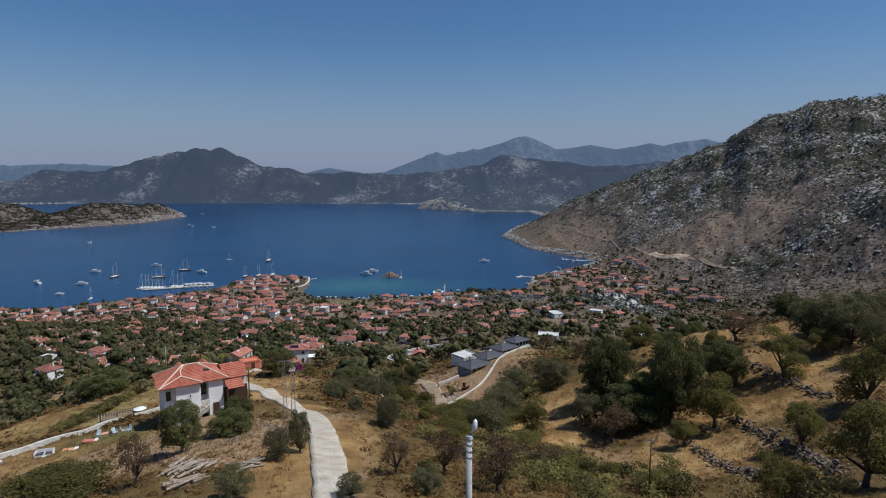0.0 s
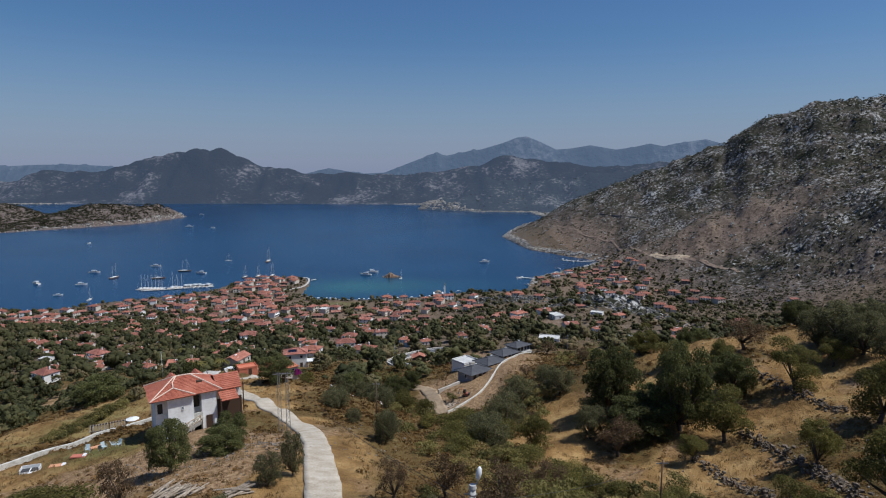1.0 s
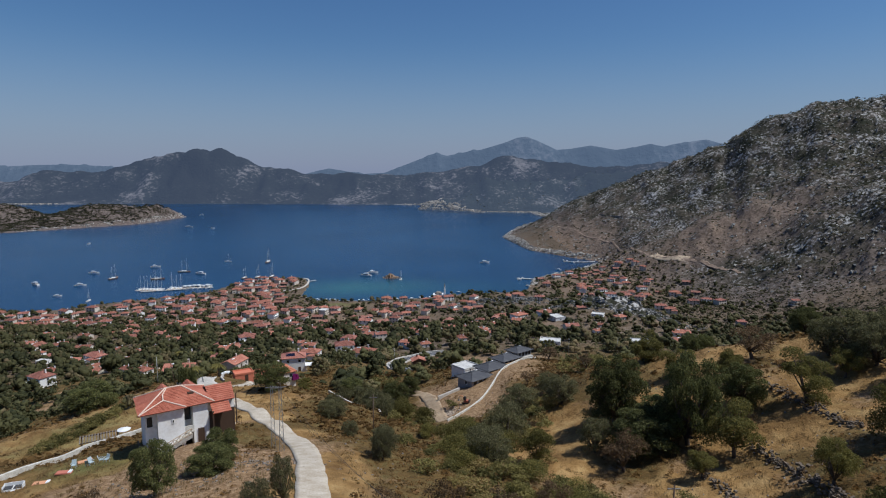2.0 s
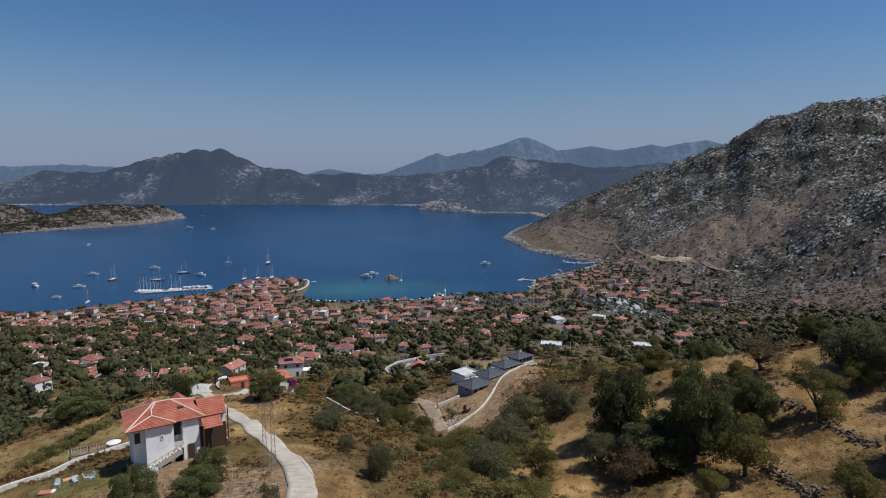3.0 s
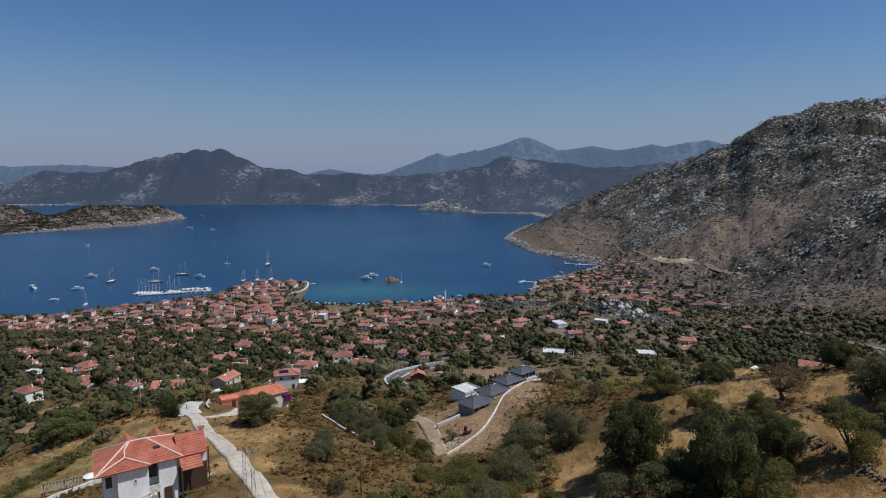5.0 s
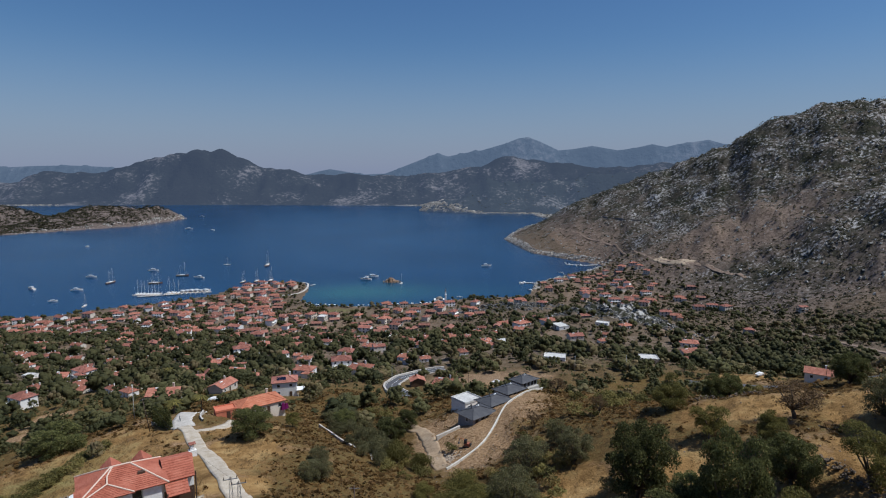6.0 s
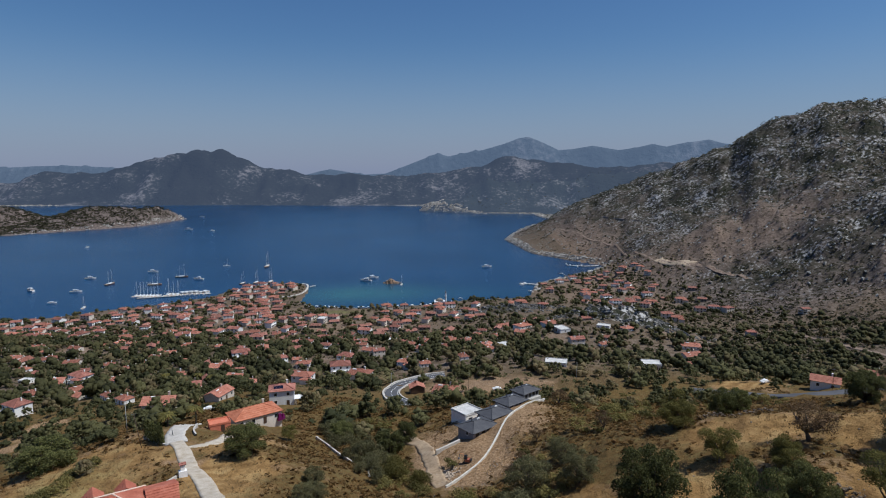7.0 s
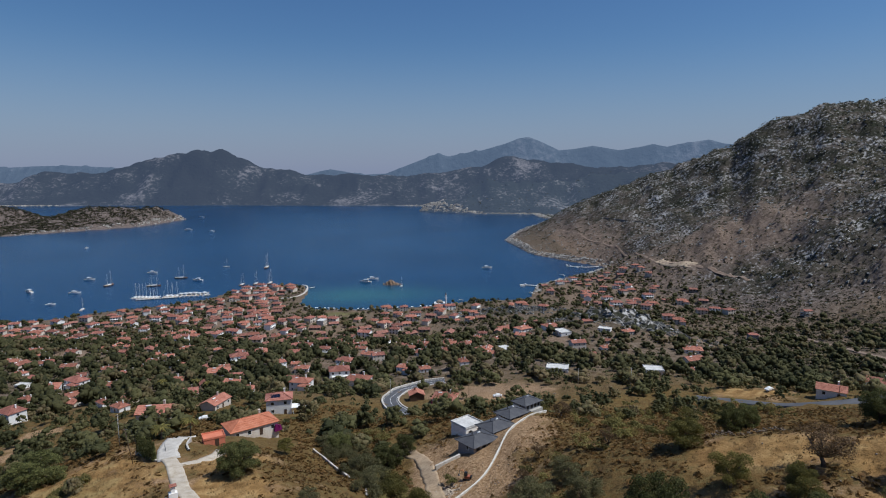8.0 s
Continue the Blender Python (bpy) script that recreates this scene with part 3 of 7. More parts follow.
# ---------------------------------------------------------------- building kit
class Shape:
    """Collects plain solids and turns them into one mesh."""

    def __init__(self):
        self.v, self.f = [], []

    def add(self, verts, faces):
        n = len(self.v)
        self.v += [tuple(p) for p in verts]
        self.f += [tuple(i + n for i in f) for f in faces]
        return self

    def box(self, x, y, z, sx, sy, sz, rz=0.0, top=1.0):
        """Centre of the base and full sizes; top: how much the upper face is drawn in."""
        c, s = math.cos(radians(rz)), math.sin(radians(rz))
        out = []
        for dz, k in ((0, 1.0), (sz, top)):
            for dx, dy in ((-1, -1), (1, -1), (1, 1), (-1, 1)):
                a, b = dx * sx / 2 * k, dy * sy / 2 * k
                out.append((x + a * c - b * s, y + a * s + b * c, z + dz))
        return self.add(out, [(3, 2, 1, 0), (4, 5, 6, 7), (0, 1, 5, 4), (1, 2, 6, 5), (2, 3, 7, 6), (3, 0, 4, 7)])

    def rod(self, a, b, r0, r1=None, n=8):
        a, b = Vector(a), Vector(b)
        r1 = r0 if r1 is None else r1
        m = (b - a).to_track_quat("Z", "Y").to_matrix()
        out = []
        for p, r in ((a, r0), (b, r1)):
            out += [p + m @ Vector((r * math.cos(2 * math.pi * k / n), r * math.sin(2 * math.pi * k / n), 0)) for k in range(n)]
        return self.add(out, [(k, (k + 1) % n, n + (k + 1) % n, n + k) for k in range(n)] + [tuple(range(n))[::-1], tuple(range(n, 2 * n))])

    def path(self, pts, radii, n=7):
        """One unbroken tube through the points."""
        pts = [Vector(p) for p in pts]
        out, last = [], len(pts) - 1
        for k, (p, r) in enumerate(zip(pts, radii)):
            m = (pts[min(k + 1, last)] - pts[max(k - 1, 0)]).to_track_quat("Z", "Y").to_matrix()
            out += [p + m @ Vector((r * math.cos(2 * math.pi * i / n), r * math.sin(2 * math.pi * i / n), 0)) for i in range(n)]
        faces = [(n * k + i, n * k + (i + 1) % n, n * (k + 1) + (i + 1) % n, n * (k + 1) + i) for k in range(last) for i in range(n)]
        return self.add(out, faces + [tuple(range(n))[::-1], tuple(range(n * last, n * last + n))])

    def slope(self, a, b, c, d, courses=0, thick=0.12):
        """A roof plane with its eave a-b and its upper edge d-c, laid in overlapping courses."""
        a, b, c, d = map(Vector, (a, b, c, d))
        nrm = (b - a).cross(d - a).normalized()
        if nrm.z < 0:
            nrm = -nrm
        k, step = max(courses, 1), nrm * (0.055 if courses else 0.0)
        verts, faces = [], []
        for i in range(k):
            lo, hi = i / k, (i + 1) / k
            verts += [a.lerp(d, lo) + step, b.lerp(c, lo) + step, b.lerp(c, hi), a.lerp(d, hi)]
            faces.append((4 * i, 4 * i + 1, 4 * i + 2, 4 * i + 3))
            if i:
                faces.append((4 * i - 1, 4 * i - 2, 4 * i + 1, 4 * i))
        n = len(verts)
        verts += [p - nrm * thick for p in (a, b, c, d)]
        faces += [(n + 3, n + 2, n + 1, n), (0, n, n + 1, 1), (n - 1, n - 2, n + 2, n + 3)]
        self.add(verts, faces)
        return self

    def mesh(self, name, mat, smooth=False):
        return mesh_from(name, self.v, self.f, mat, smooth)


def thing(name, label, category, group="", at=None):
    ob = tagged(new(name), label, category, group)
    ob.empty_display_size = 0.2
    if at is not None:
        ob.matrix_world = at
    return ob


def part(name, shape, mat, parent, label="", smooth=False):
    data = shape.mesh(name, mat, smooth) if isinstance(shape, Shape) else shape
    ob = new(name, data)
    ob.parent = parent
    return tagged(ob, label)


# ---------------------------------------------------------------- trees
def leaf_cloud(rng, lobes, count, leaf):
    """Leaf clumps over a set of lobes (x, y, z, radius, squash): positions, and quads turned every way."""
    w = np.array([l[3] ** 2 for l in lobes])
    pick = rng.choice(len(lobes), count, p=w / w.sum())
    L = np.array(lobes)[pick]
    d = rng.normal(size=(count, 3))
    d /= np.linalg.norm(d, axis=1)[:, None]
    d[:, 2] = np.where(d[:, 2] < -0.45, -d[:, 2], d[:, 2])
    r = L[:, 3] * (0.5 + 0.62 * rng.random(count) ** 0.7)
    p = L[:, :3] + d * r[:, None] * np.stack([np.ones(count), np.ones(count), L[:, 4]], 1)
    nrm = d + rng.normal(scale=0.55, size=(count, 3))
    nrm /= np.linalg.norm(nrm, axis=1)[:, None]
    t = np.cross(nrm, rng.normal(size=(count, 3)))
    t /= np.linalg.norm(t, axis=1)[:, None]
    b = np.cross(nrm, t)
    s = leaf * (0.6 + 0.8 * rng.random(count))[:, None]
    a, c = t * s, b * s * (0.45 + 0.4 * rng.random(count))[:, None]
    bend = nrm * s * 0.25
    v = np.stack([p - a - bend, p - c * 0.9 + bend * 0.3, p + a - bend, p + c * 0.9 + bend * 0.3], 1)
    return v.reshape(-1, 3), np.arange(count * 4).reshape(-1, 4)


def lumps(rng, lobes, jitter=0.25):
    """Uneven domes of leafage, one for each lobe, with their faces: the closed body of a far tree's crown."""
    ring = np.arange(6) * np.pi / 3
    vs, qs = [], []
    for x, y, z, r, squash in lobes:
        rows = [np.stack([w * np.cos(ring + 0.5 * k), w * np.sin(ring + 0.5 * k), np.full(6, up)], 1) for k, (w, up) in enumerate(((0.72, -0.6), (1.02, 0.05), (0.66, 0.72)))]
        v = np.concatenate(rows) * (1 + rng.normal(scale=jitter, size=(18, 1))) * r * (1, 1, squash) + (x, y, z)
        o = 18 * len(vs)
        q = [(6 * k + i, 6 * k + (i + 1) % 6, 6 * k + 6 + (i + 1) % 6, 6 * k + 6 + i) for k in (0, 1) for i in range(6)] + [(12, 13, 14, 15), (12, 15, 16, 17)]
        vs.append(v)
        qs.append(np.array(q) + o)
    return np.concatenate(vs), np.concatenate(qs)


def far_crown(seed, style, most, leaves, leaf, body=1.0):
    """A crown for trees seen from far off: a few lumps with loose leaf clumps round them."""
    _, lobes, rng = tree_meshes(seed, style)
    keep = sorted(lobes, key=lambda l: -l[3])[:most]
    v, q = lumps(rng, [(x, y, 0.1 + 0.95 * z, r * body, 1.15) for x, y, z, r, k in keep])
    lv, lq = leaf_cloud(rng, lobes, leaves, leaf)
    return np.concatenate([v, lv]), np.concatenate([q, lq + len(v)])


def tree_meshes(seed, style):
    """Trunk and crown of a tree one metre high and wide, to be scaled: round, open or column."""
    rng = np.random.default_rng(seed)
    wood, lobes = Shape(), []
    fork = {"round": 0.13, "open": 0.18, "bush": 0.04, "column": 0.1, "dense": 0.1}[style]
    lean = rng.normal(scale=0.03, size=2)
    wood.path([(0, 0, -0.12), (lean[0] * 0.5, lean[1] * 0.5, fork * 0.5), (lean[0], lean[1], fork)], [0.05, 0.036, 0.03])
    n = {"round": 12, "open": 11, "bush": 10, "column": 6, "dense": 27}[style]
    for k in range(n):
        a = 2 * math.pi * k / n + rng.normal(scale=0.35)
        if style == "dense":
            up = 0.05 + 0.95 * (k + 0.5) / n
            out = math.sqrt(max(0.0, 1 - (2 * up - 1) ** 2)) ** 0.7 * (0.82 + 0.3 * rng.random())
            b = 2.4 * k + rng.normal(scale=0.25)
            out = max(out, 0.8 * (up < 0.5))
            p = Vector((0.37 * out * math.cos(b), 0.37 * out * math.sin(b), 0.1 + 0.75 * up))
            lobes.append((*p, 0.125 * (0.75 + 0.6 * rng.random()), 0.9))
        elif style == "column":
            p = Vector((0.1 * math.cos(a), 0.1 * math.sin(a), 0.18 + 0.14 * k))
            lobes.append((*p, 0.24 - 0.025 * k, 1.2))
        else:
            reach = 0.30 * (0.6 + 0.6 * rng.random())
            up = {"round": 0.44, "open": 0.52, "bush": 0.34}[style] + rng.normal(scale=0.13)
            p = Vector((reach * math.cos(a), reach * math.sin(a), up))
            rad = {"round": 0.235, "open": 0.17, "bush": 0.24}[style] * (0.75 + 0.5 * rng.random())
            lobes.append((*p, rad, 0.85))
        mid = Vector((lean[0], lean[1], fork)).lerp(p, 0.5) + Vector(rng.normal(scale=0.02, size=3))
        wood.path([(lean[0], lean[1], fork), mid, p], [0.024, 0.014, 0.004], 5)
    if style == "dense":
        lobes.append((0, 0, 0.5, 0.27, 1.0))
    if style in ("round", "bush"):
        lobes.append((0, 0, 0.72 if style == "round" else 0.55, 0.24, 0.9))
        lobes.append((0.05, -0.04, 0.5, 0.28, 0.8))
    if style == "open":
        lobes.append((0.02, 0.03, 0.78, 0.17, 0.9))
    return wood, lobes, rng


def tree_kind(name, seed, style, leaves, count, leaf, label, category, at):
    wood, lobes, rng = tree_meshes(seed, style)
    t = thing(name, label, category, "trees on the hillside")
    part("trunk", wood, BARK, t, smooth=True)
    v, q = leaf_cloud(rng, lobes, count, leaf)
    crown = fast_mesh("crown", v, q, leaves)
    part("crown", crown, leaves, t)
    t.matrix_world = at
    return t


def tree_pose(x, y, h, w, turn):
    return pose(x, y, ground_at(x, y) - 0.05, 0, 0, turn) @ Matrix.Diagonal((w, w, h, 1))


OAKS = [(33.4, 90.5, 7.6, 8.0), (28.5, 99.2, 12.2, 9.6), (35.5, 86.2, 13.6, 8.6), (29.6, 87.4, 7.0, 10.5), (45.6, 91.6, 7.0, 7.0), (71.9, 119.6, 6.1, 6.5),
        (-27.0, 57.5, 5.6, 4.3), (-24.8, 65.0, 3.4, 5.4), (-25.6, 70.2, 4.4, 4.2), (-13.7, 172.1, 7.2, 8.1), (-9.9, 180.3, 6.3, 6.0),
        (-39.2, 135.6, 6.8, 8.9), (-90.4, 150.8, 8.1, 13.4), (-29.1, 185.5, 6.1, 7.6), (59.5, 143.0, 6.4, 5.6), (63.2, 143.5, 6.2, 5.4)]
ALMONDS = [(52.4, 86.8, 7.2, 7.8), (38.8, 79.8, 7.9, 7.7), (13.8, 86.7, 6.3, 6.1), (61.0, 91.7, 4.8, 5.2), (45.0, 128.9, 5.7, 6.5),
           (42.7, 108.5, 6.0, 6.1), (48.1, 101.4, 5.0, 4.8), (43.2, 127.8, 5.6, 7.1), (52.0, 69.8, 8.2, 7.5), (35.4, 46.4, 8.2, 7.4),
           (41.2, 64.1, 6.0, 4.9), (32.8, 75.9, 3.8, 4.3), (47.4, 99.0, 4.6, 5.5), (29.0, 47.5, 4.3, 4.8), (-41.2, 174.7, 4.9, 4.9)]
THICKET = [(22.6, 58.6, 3.6, 4.8), (-33.6, 47.5, 3.9, 9.3), (2.2, 89.7, 4.1, 5.3), (2.2, 106.2, 5.0, 6.3), (4.3, 122.5, 5.2, 7.3),
           (5.0, 85.5, 4.4, 5.9), (2.5, 79.9, 3.7, 4.7), (-10.3, 146.5, 5.8, 6.8), (-4.4, 141.9, 5.0, 5.3), (-31.0, 45.2, 3.2, 5.5),
           (9.0, 98.0, 4.4, 6.0), (5.0, 96.5, 4.0, 6.0), (6.0, 113.0, 4.2, 6.0), (-3.0, 118.0, 3.0, 4.2), (11.5, 79.0, 3.4, 5.0), (16.5, 72.0, 3.0, 5.2),
           (9.0, 69.0, 2.8, 4.2), (20.0, 66.0, 2.6, 4.4), (26.0, 63.0, 2.6, 4.0), (13.0, 61.0, 2.5, 4.2)]
OLIVES = [(65.3, 91.3, 7.2, 7.4), (64.5, 83.7, 6.8, 6.6), (71.2, 96.7, 7.4, 8.0), (23.2, 91.0, 5.9, 5.5), (15.7, 122.1, 7.5, 8.6), (11.6, 106.4, 7.4, 8.5), (23.7, 117.6, 6.0, 6.9), (23.6, 131.4, 5.2, 6.0),
          (65.6, 96.1, 8.0, 10.3), (63.6, 99.4, 6.9, 7.7), (-13.5, 52.4, 4.3, 2.4), (-14.6, 49.1, 3.1, 2.6), (-14.6, 38.5, 2.6, 2.8),
          (-6.5, 38.6, 1.8, 2.2), (-1.2, 40.9, 2.1, 2.7), (-7.4, 76.4, 4.2, 4.0), (-21.7, 111.6, 3.6, 4.2), (-20.3, 113.4, 3.8, 4.2),
          (-14.0, 90.5, 2.7, 3.0), (-7.3, 73.9, 4.5, 2.9), (5.9, 93.5, 5.2, 6.4), (6.8, 84.2, 5.6, 6.7), (-22.7, 123.5, 3.6, 4.5)]
HEDGE = [(-73.7, 107.5), (-74.3, 113.9), (-72.9, 117.1), (-72.0, 122.7), (-74.8, 133.9), (-76.9, 145.3)]
GROVE = [(-31.0, 181.6, 3.9, 4.0), (-27.7, 182.6, 4.4, 4.2), (-21.0, 167.8, 4.8, 4.6), (-17.8, 168.2, 5.2, 5.0), (-13.2, 137.5, 4.4, 3.8), (-27.0, 191.8, 4.6, 4.6),
         (-24.0, 175.0, 4.2, 4.0), (-20.0, 176.5, 4.4, 4.2), (-17.0, 161.0, 4.2, 4.0), (-16.5, 154.0, 4.0, 3.8), (-15.0, 146.0, 4.0, 3.8), (-34.0, 188.5, 4.0, 3.8),
         (-30.4, 188.0, 3.4, 3.4), (-26.7, 184.6, 3.6, 3.6), (-22.5, 172.1, 3.5, 3.4), (-19.4, 173.8, 3.4, 3.5), (-23.6, 187.0, 3.6, 3.6), (-28.5, 175.8, 3.2, 3.3), (-24.3, 165.7, 3.3, 3.2),
         (-20.2, 159.5, 3.2, 3.2), (-15.8, 148.3, 3.0, 3.0), (-13.0, 157.0, 3.3, 3.4), (-14.0, 165.0, 3.5, 3.6), (-11.5, 149.0, 3.2, 3.2), (-17.5, 143.0, 2.8, 2.8), (-16.0, 174.5, 3.6, 3.7)]
DRY = [(55.0, 106.9, 6.3, 8.4), (25.2, 83.0, 6.1, 6.8), (32.4, 179.3, 4.5, 6.5), (34.0, 141.5, 4.3, 3.8), (-25.2, 45.4, 4.8, 3.1),
       (-3.9, 46.1, 3.7, 3.0), (0.3, 51.5, 4.4, 3.9), (4.4, 44.7, 4.9, 5.0), (11.8, 65.5, 4.2, 4.6), (21.5, 150.0, 3.6, 3.6), (17.0, 141.0, 3.0, 3.4), (14.0, 134.0, 2.8, 3.2)]


def plant(name, seeds, style, leaves, count, leaf, label, category, rows):
    kinds = []
    for k, (x, y, h, w) in enumerate(rows):
        m = tree_pose(x, y, h, w, 67 * k + 13)
        if k < seeds:
            kinds.append(tree_kind(name, 100 + 7 * k + len(label), style, leaves, count, leaf, label, category, m))
        else:
            copy_thing(kinds[k % seeds], m @ Matrix.Diagonal([1 / s for s in kinds[k % seeds].scale] + [1]))


plant("oak_tree", 4, "dense", LEAF_OAK, 15000, 0.0155, "dense dark green evergreen oak on the dry slope", "tree", OAKS)
plant("almond_tree", 4, "open", LEAF_GREEN, 8500, 0.0155, "yellowish green almond tree with open crown", "tree", ALMONDS)
plant("shrub", 4, "bush", LEAF_GREEN, 7000, 0.019, "bright green bushy shrub in the gully", "shrub", THICKET)
plant("olive_tree", 4, "dense", LEAF_OLIVE, 8500, 0.0155, "grey-green olive tree on dry ground", "tree", OLIVES)
plant("young_olive_tree", 2, "round", LEAF_OLIVE, 2600, 0.029, "small silvery olive tree in a planted grove", "tree", GROVE)
plant("withered_tree", 3, "open", LEAF_DRY, 2600, 0.018, "half withered brown tree with bare twigs", "tree", DRY)


# ---------------------------------------------------------------- houses
def window_part(parent, x, y, z, w, h, face, mat=None):
    """A framed window set in a wall: face is the direction, in degrees, that it looks."""
    c, s = math.cos(radians(face)), math.sin(radians(face))
    frame_shape, pane = Shape(), Shape()
    for dx, dz, sx, sz in ((-w / 2, 0, 0.09, h + 0.09), (w / 2, 0, 0.09, h + 0.09), (0, 0, w, 0.09), (0, h, w, 0.09)):
        frame_shape.box(x - s * dx + c * 0.02, y + c * dx + s * 0.02, z + dz, 0.1, sx, sz, face)
    ob = part("window", frame_shape, mat or WHITE, parent)
    pane.box(x - c * 0.02, y - s * 0.02, z + 0.04, 0.06, w - 0.05, h, face)
    part("pane", pane, GLASS, ob)


def hip_roof(shape, x0, y0, x1, y1, z, rise, over=0.45, courses=6, caps=None):
    x0, y0, x1, y1 = x0 - over, y0 - over, x1 + over, y1 + over
    w, d = x1 - x0, y1 - y0
    if w >= d:
        r0, r1 = (x0 + d / 2, (y0 + y1) / 2, z + rise), (x1 - d / 2, (y0 + y1) / 2, z + rise)
    else:
        r0, r1 = ((x0 + x1) / 2, y0 + w / 2, z + rise), ((x0 + x1) / 2, y1 - w / 2, z + rise)
    a, b, c, e = (x0, y0, z), (x1, y0, z), (x1, y1, z), (x0, y1, z)
    if w >= d:
        planes = [(a, b, r1, r0), (c, e, r0, r1), (b, c, r1, r1), (e, a, r0, r0)]
        hips = [(a, r0), (e, r0), (b, r1), (c, r1), (r0, r1)]
    else:
        planes = [(a, b, r0, r0), (c, e, r1, r1), (b, c, r1, r0), (e, a, r0, r1)]
        hips = [(a, r0), (b, r0), (c, r1), (e, r1), (r0, r1)]
    for p in planes:
        shape.slope(*p, courses=courses)
    if caps is not None:
        for p, q in hips:
            caps.rod((p[0], p[1], p[2] + 0.06), (q[0], q[1], q[2] + 0.06), 0.1, n=6)


def gable_roof(shape, x0, y0, x1, y1, z, rise, over=0.4, courses=6):
    x0, y0, x1, y1 = x0 - over, y0 - over, x1 + over, y1 + over
    m = (y0 + y1) / 2
    shape.slope((x0, y0, z), (x1, y0, z), (x1, m, z + rise), (x0, m, z + rise), courses)
    shape.slope((x1, y1, z), (x0, y1, z), (x0, m, z + rise), (x1, m, z + rise), courses)


def house_kind(label, w, d, storeys, roof, wall_mat, roof_mat, group="village houses", heater=False, balcony=False, wing=False, name="house", far=False):
    """A house at the origin, front towards -y: walls, roof, windows, door and what stands on the roof."""
    t = thing(name, label, "house", group)
    h = 2.9 * storeys
    body = Shape().box(0, 0, -3.0, w, d, h + 3.0)
    if wing:
        body.box(w * 0.3, -d * 0.62, -3.0, w * 0.5, d * 0.4, h * 0.8 + 3.0)
    if roof == "gable":
        body.add([(-w / 2, -d / 2, h), (-w / 2, d / 2, h), (-w / 2, 0, h + 0.2 * d), (w / 2, -d / 2, h), (w / 2, d / 2, h), (w / 2, 0, h + 0.2 * d)],
                 [(0, 2, 1), (3, 4, 5), (0, 3, 5, 2), (1, 2, 5, 4)])
    part("wall", body, wall_mat, t)
    top, caps = Shape(), Shape()
    if roof == "hip":
        hip_roof(top, -w / 2, -d / 2, w / 2, d / 2, h, 0.21 * min(w, d) + 0.2, caps=caps)
        if wing:
            hip_roof(top, w * 0.05, -d * 0.82, w * 0.55, -d * 0.35, h * 0.8, 1.0, courses=4)
    elif roof == "gable":
        gable_roof(top, -w / 2, -d / 2, w / 2, d / 2, h, 0.2 * d + 0.25)
    else:
        top.box(0, 0, h, w + 0.3, d + 0.3, 0.2)
        for x, y, a, b in ((0, d / 2, w + 0.3, 0.16), (0, -d / 2, w + 0.3, 0.16), (w / 2, 0, 0.16, d), (-w / 2, 0, 0.16, d)):
            top.box(x, y, h + 0.2, a, b, 0.35)
    r = part("roof", top, roof_mat, t)
    if caps.v:
        part("ridge", caps, roof_mat, r)
    if roof != "flat":
        part("chimney", Shape().box(w * 0.22, d * 0.1, h, 0.6, 0.6, 0.25 * min(w, d) + 0.9).box(w * 0.22, d * 0.1, h + 0.25 * min(w, d) + 0.9, 0.75, 0.75, 0.12), wall_mat, r)
    if heater:
        tank = Shape().rod((-w * 0.2 - 0.9, -d * 0.1, h + 1.7), (-w * 0.2 + 0.9, -d * 0.1, h + 1.7), 0.28, n=10)
        tank.box(-w * 0.2, -d * 0.22, h + 0.75, 1.9, 1.1, 0.12).rod((-w * 0.2 - 0.6, -d * 0.1, h), (-w * 0.2 - 0.6, -d * 0.1, h + 1.5), 0.04, n=4).rod((-w * 0.2 + 0.6, -d * 0.1, h), (-w * 0.2 + 0.6, -d * 0.1, h + 1.5), 0.04, n=4)
        part("water_heater", tank, WHITE, r, "white roof water tank with collector")
    n = max(2, int(w / 3.2))
    if far:
        for s in range(storeys):
            for k in range(n):
                part("window", Shape().box(-w / 2 + w * (k + 0.5) / n, -d / 2, 2.9 * s + 0.7, 1.3, 0.1, 1.5 if k != 1 else 2.0), GLASS, t)
    else:
        for s in range(storeys):
            for k in range(n):
                if not (s == 0 and k == n // 2):
                    window_part(t, -w / 2 + w * (k + 0.5) / n, -d / 2, 2.9 * s + 0.95, 1.1, 1.25, -90)
            window_part(t, w / 2, 0.0, 2.9 * s + 0.95, 1.1, 1.25, 0)
        part("door", Shape().box(-w / 2 + w * (n // 2 + 0.5) / n, -d / 2 - 0.02, 0, 1.0, 0.12, 2.1), WOOD_DARK, t)
    if balcony:
        b = Shape().box(0, -d / 2 - 0.75, 2.8, w * 0.8, 1.5, 0.16)
        for k in range(7):
            x = -w * 0.4 + w * 0.8 * k / 6
            b.box(x, -d / 2 - 1.45, 2.96, 0.06, 0.06, 0.9)
        b.box(0, -d / 2 - 1.45, 3.82, w * 0.8, 0.07, 0.06)
        for x in (-w * 0.38, w * 0.38):
            b.box(x, -d / 2 - 1.35, -3, 0.25, 0.25, 5.8)
        part("balcony", b, WHITE, t)
    return t


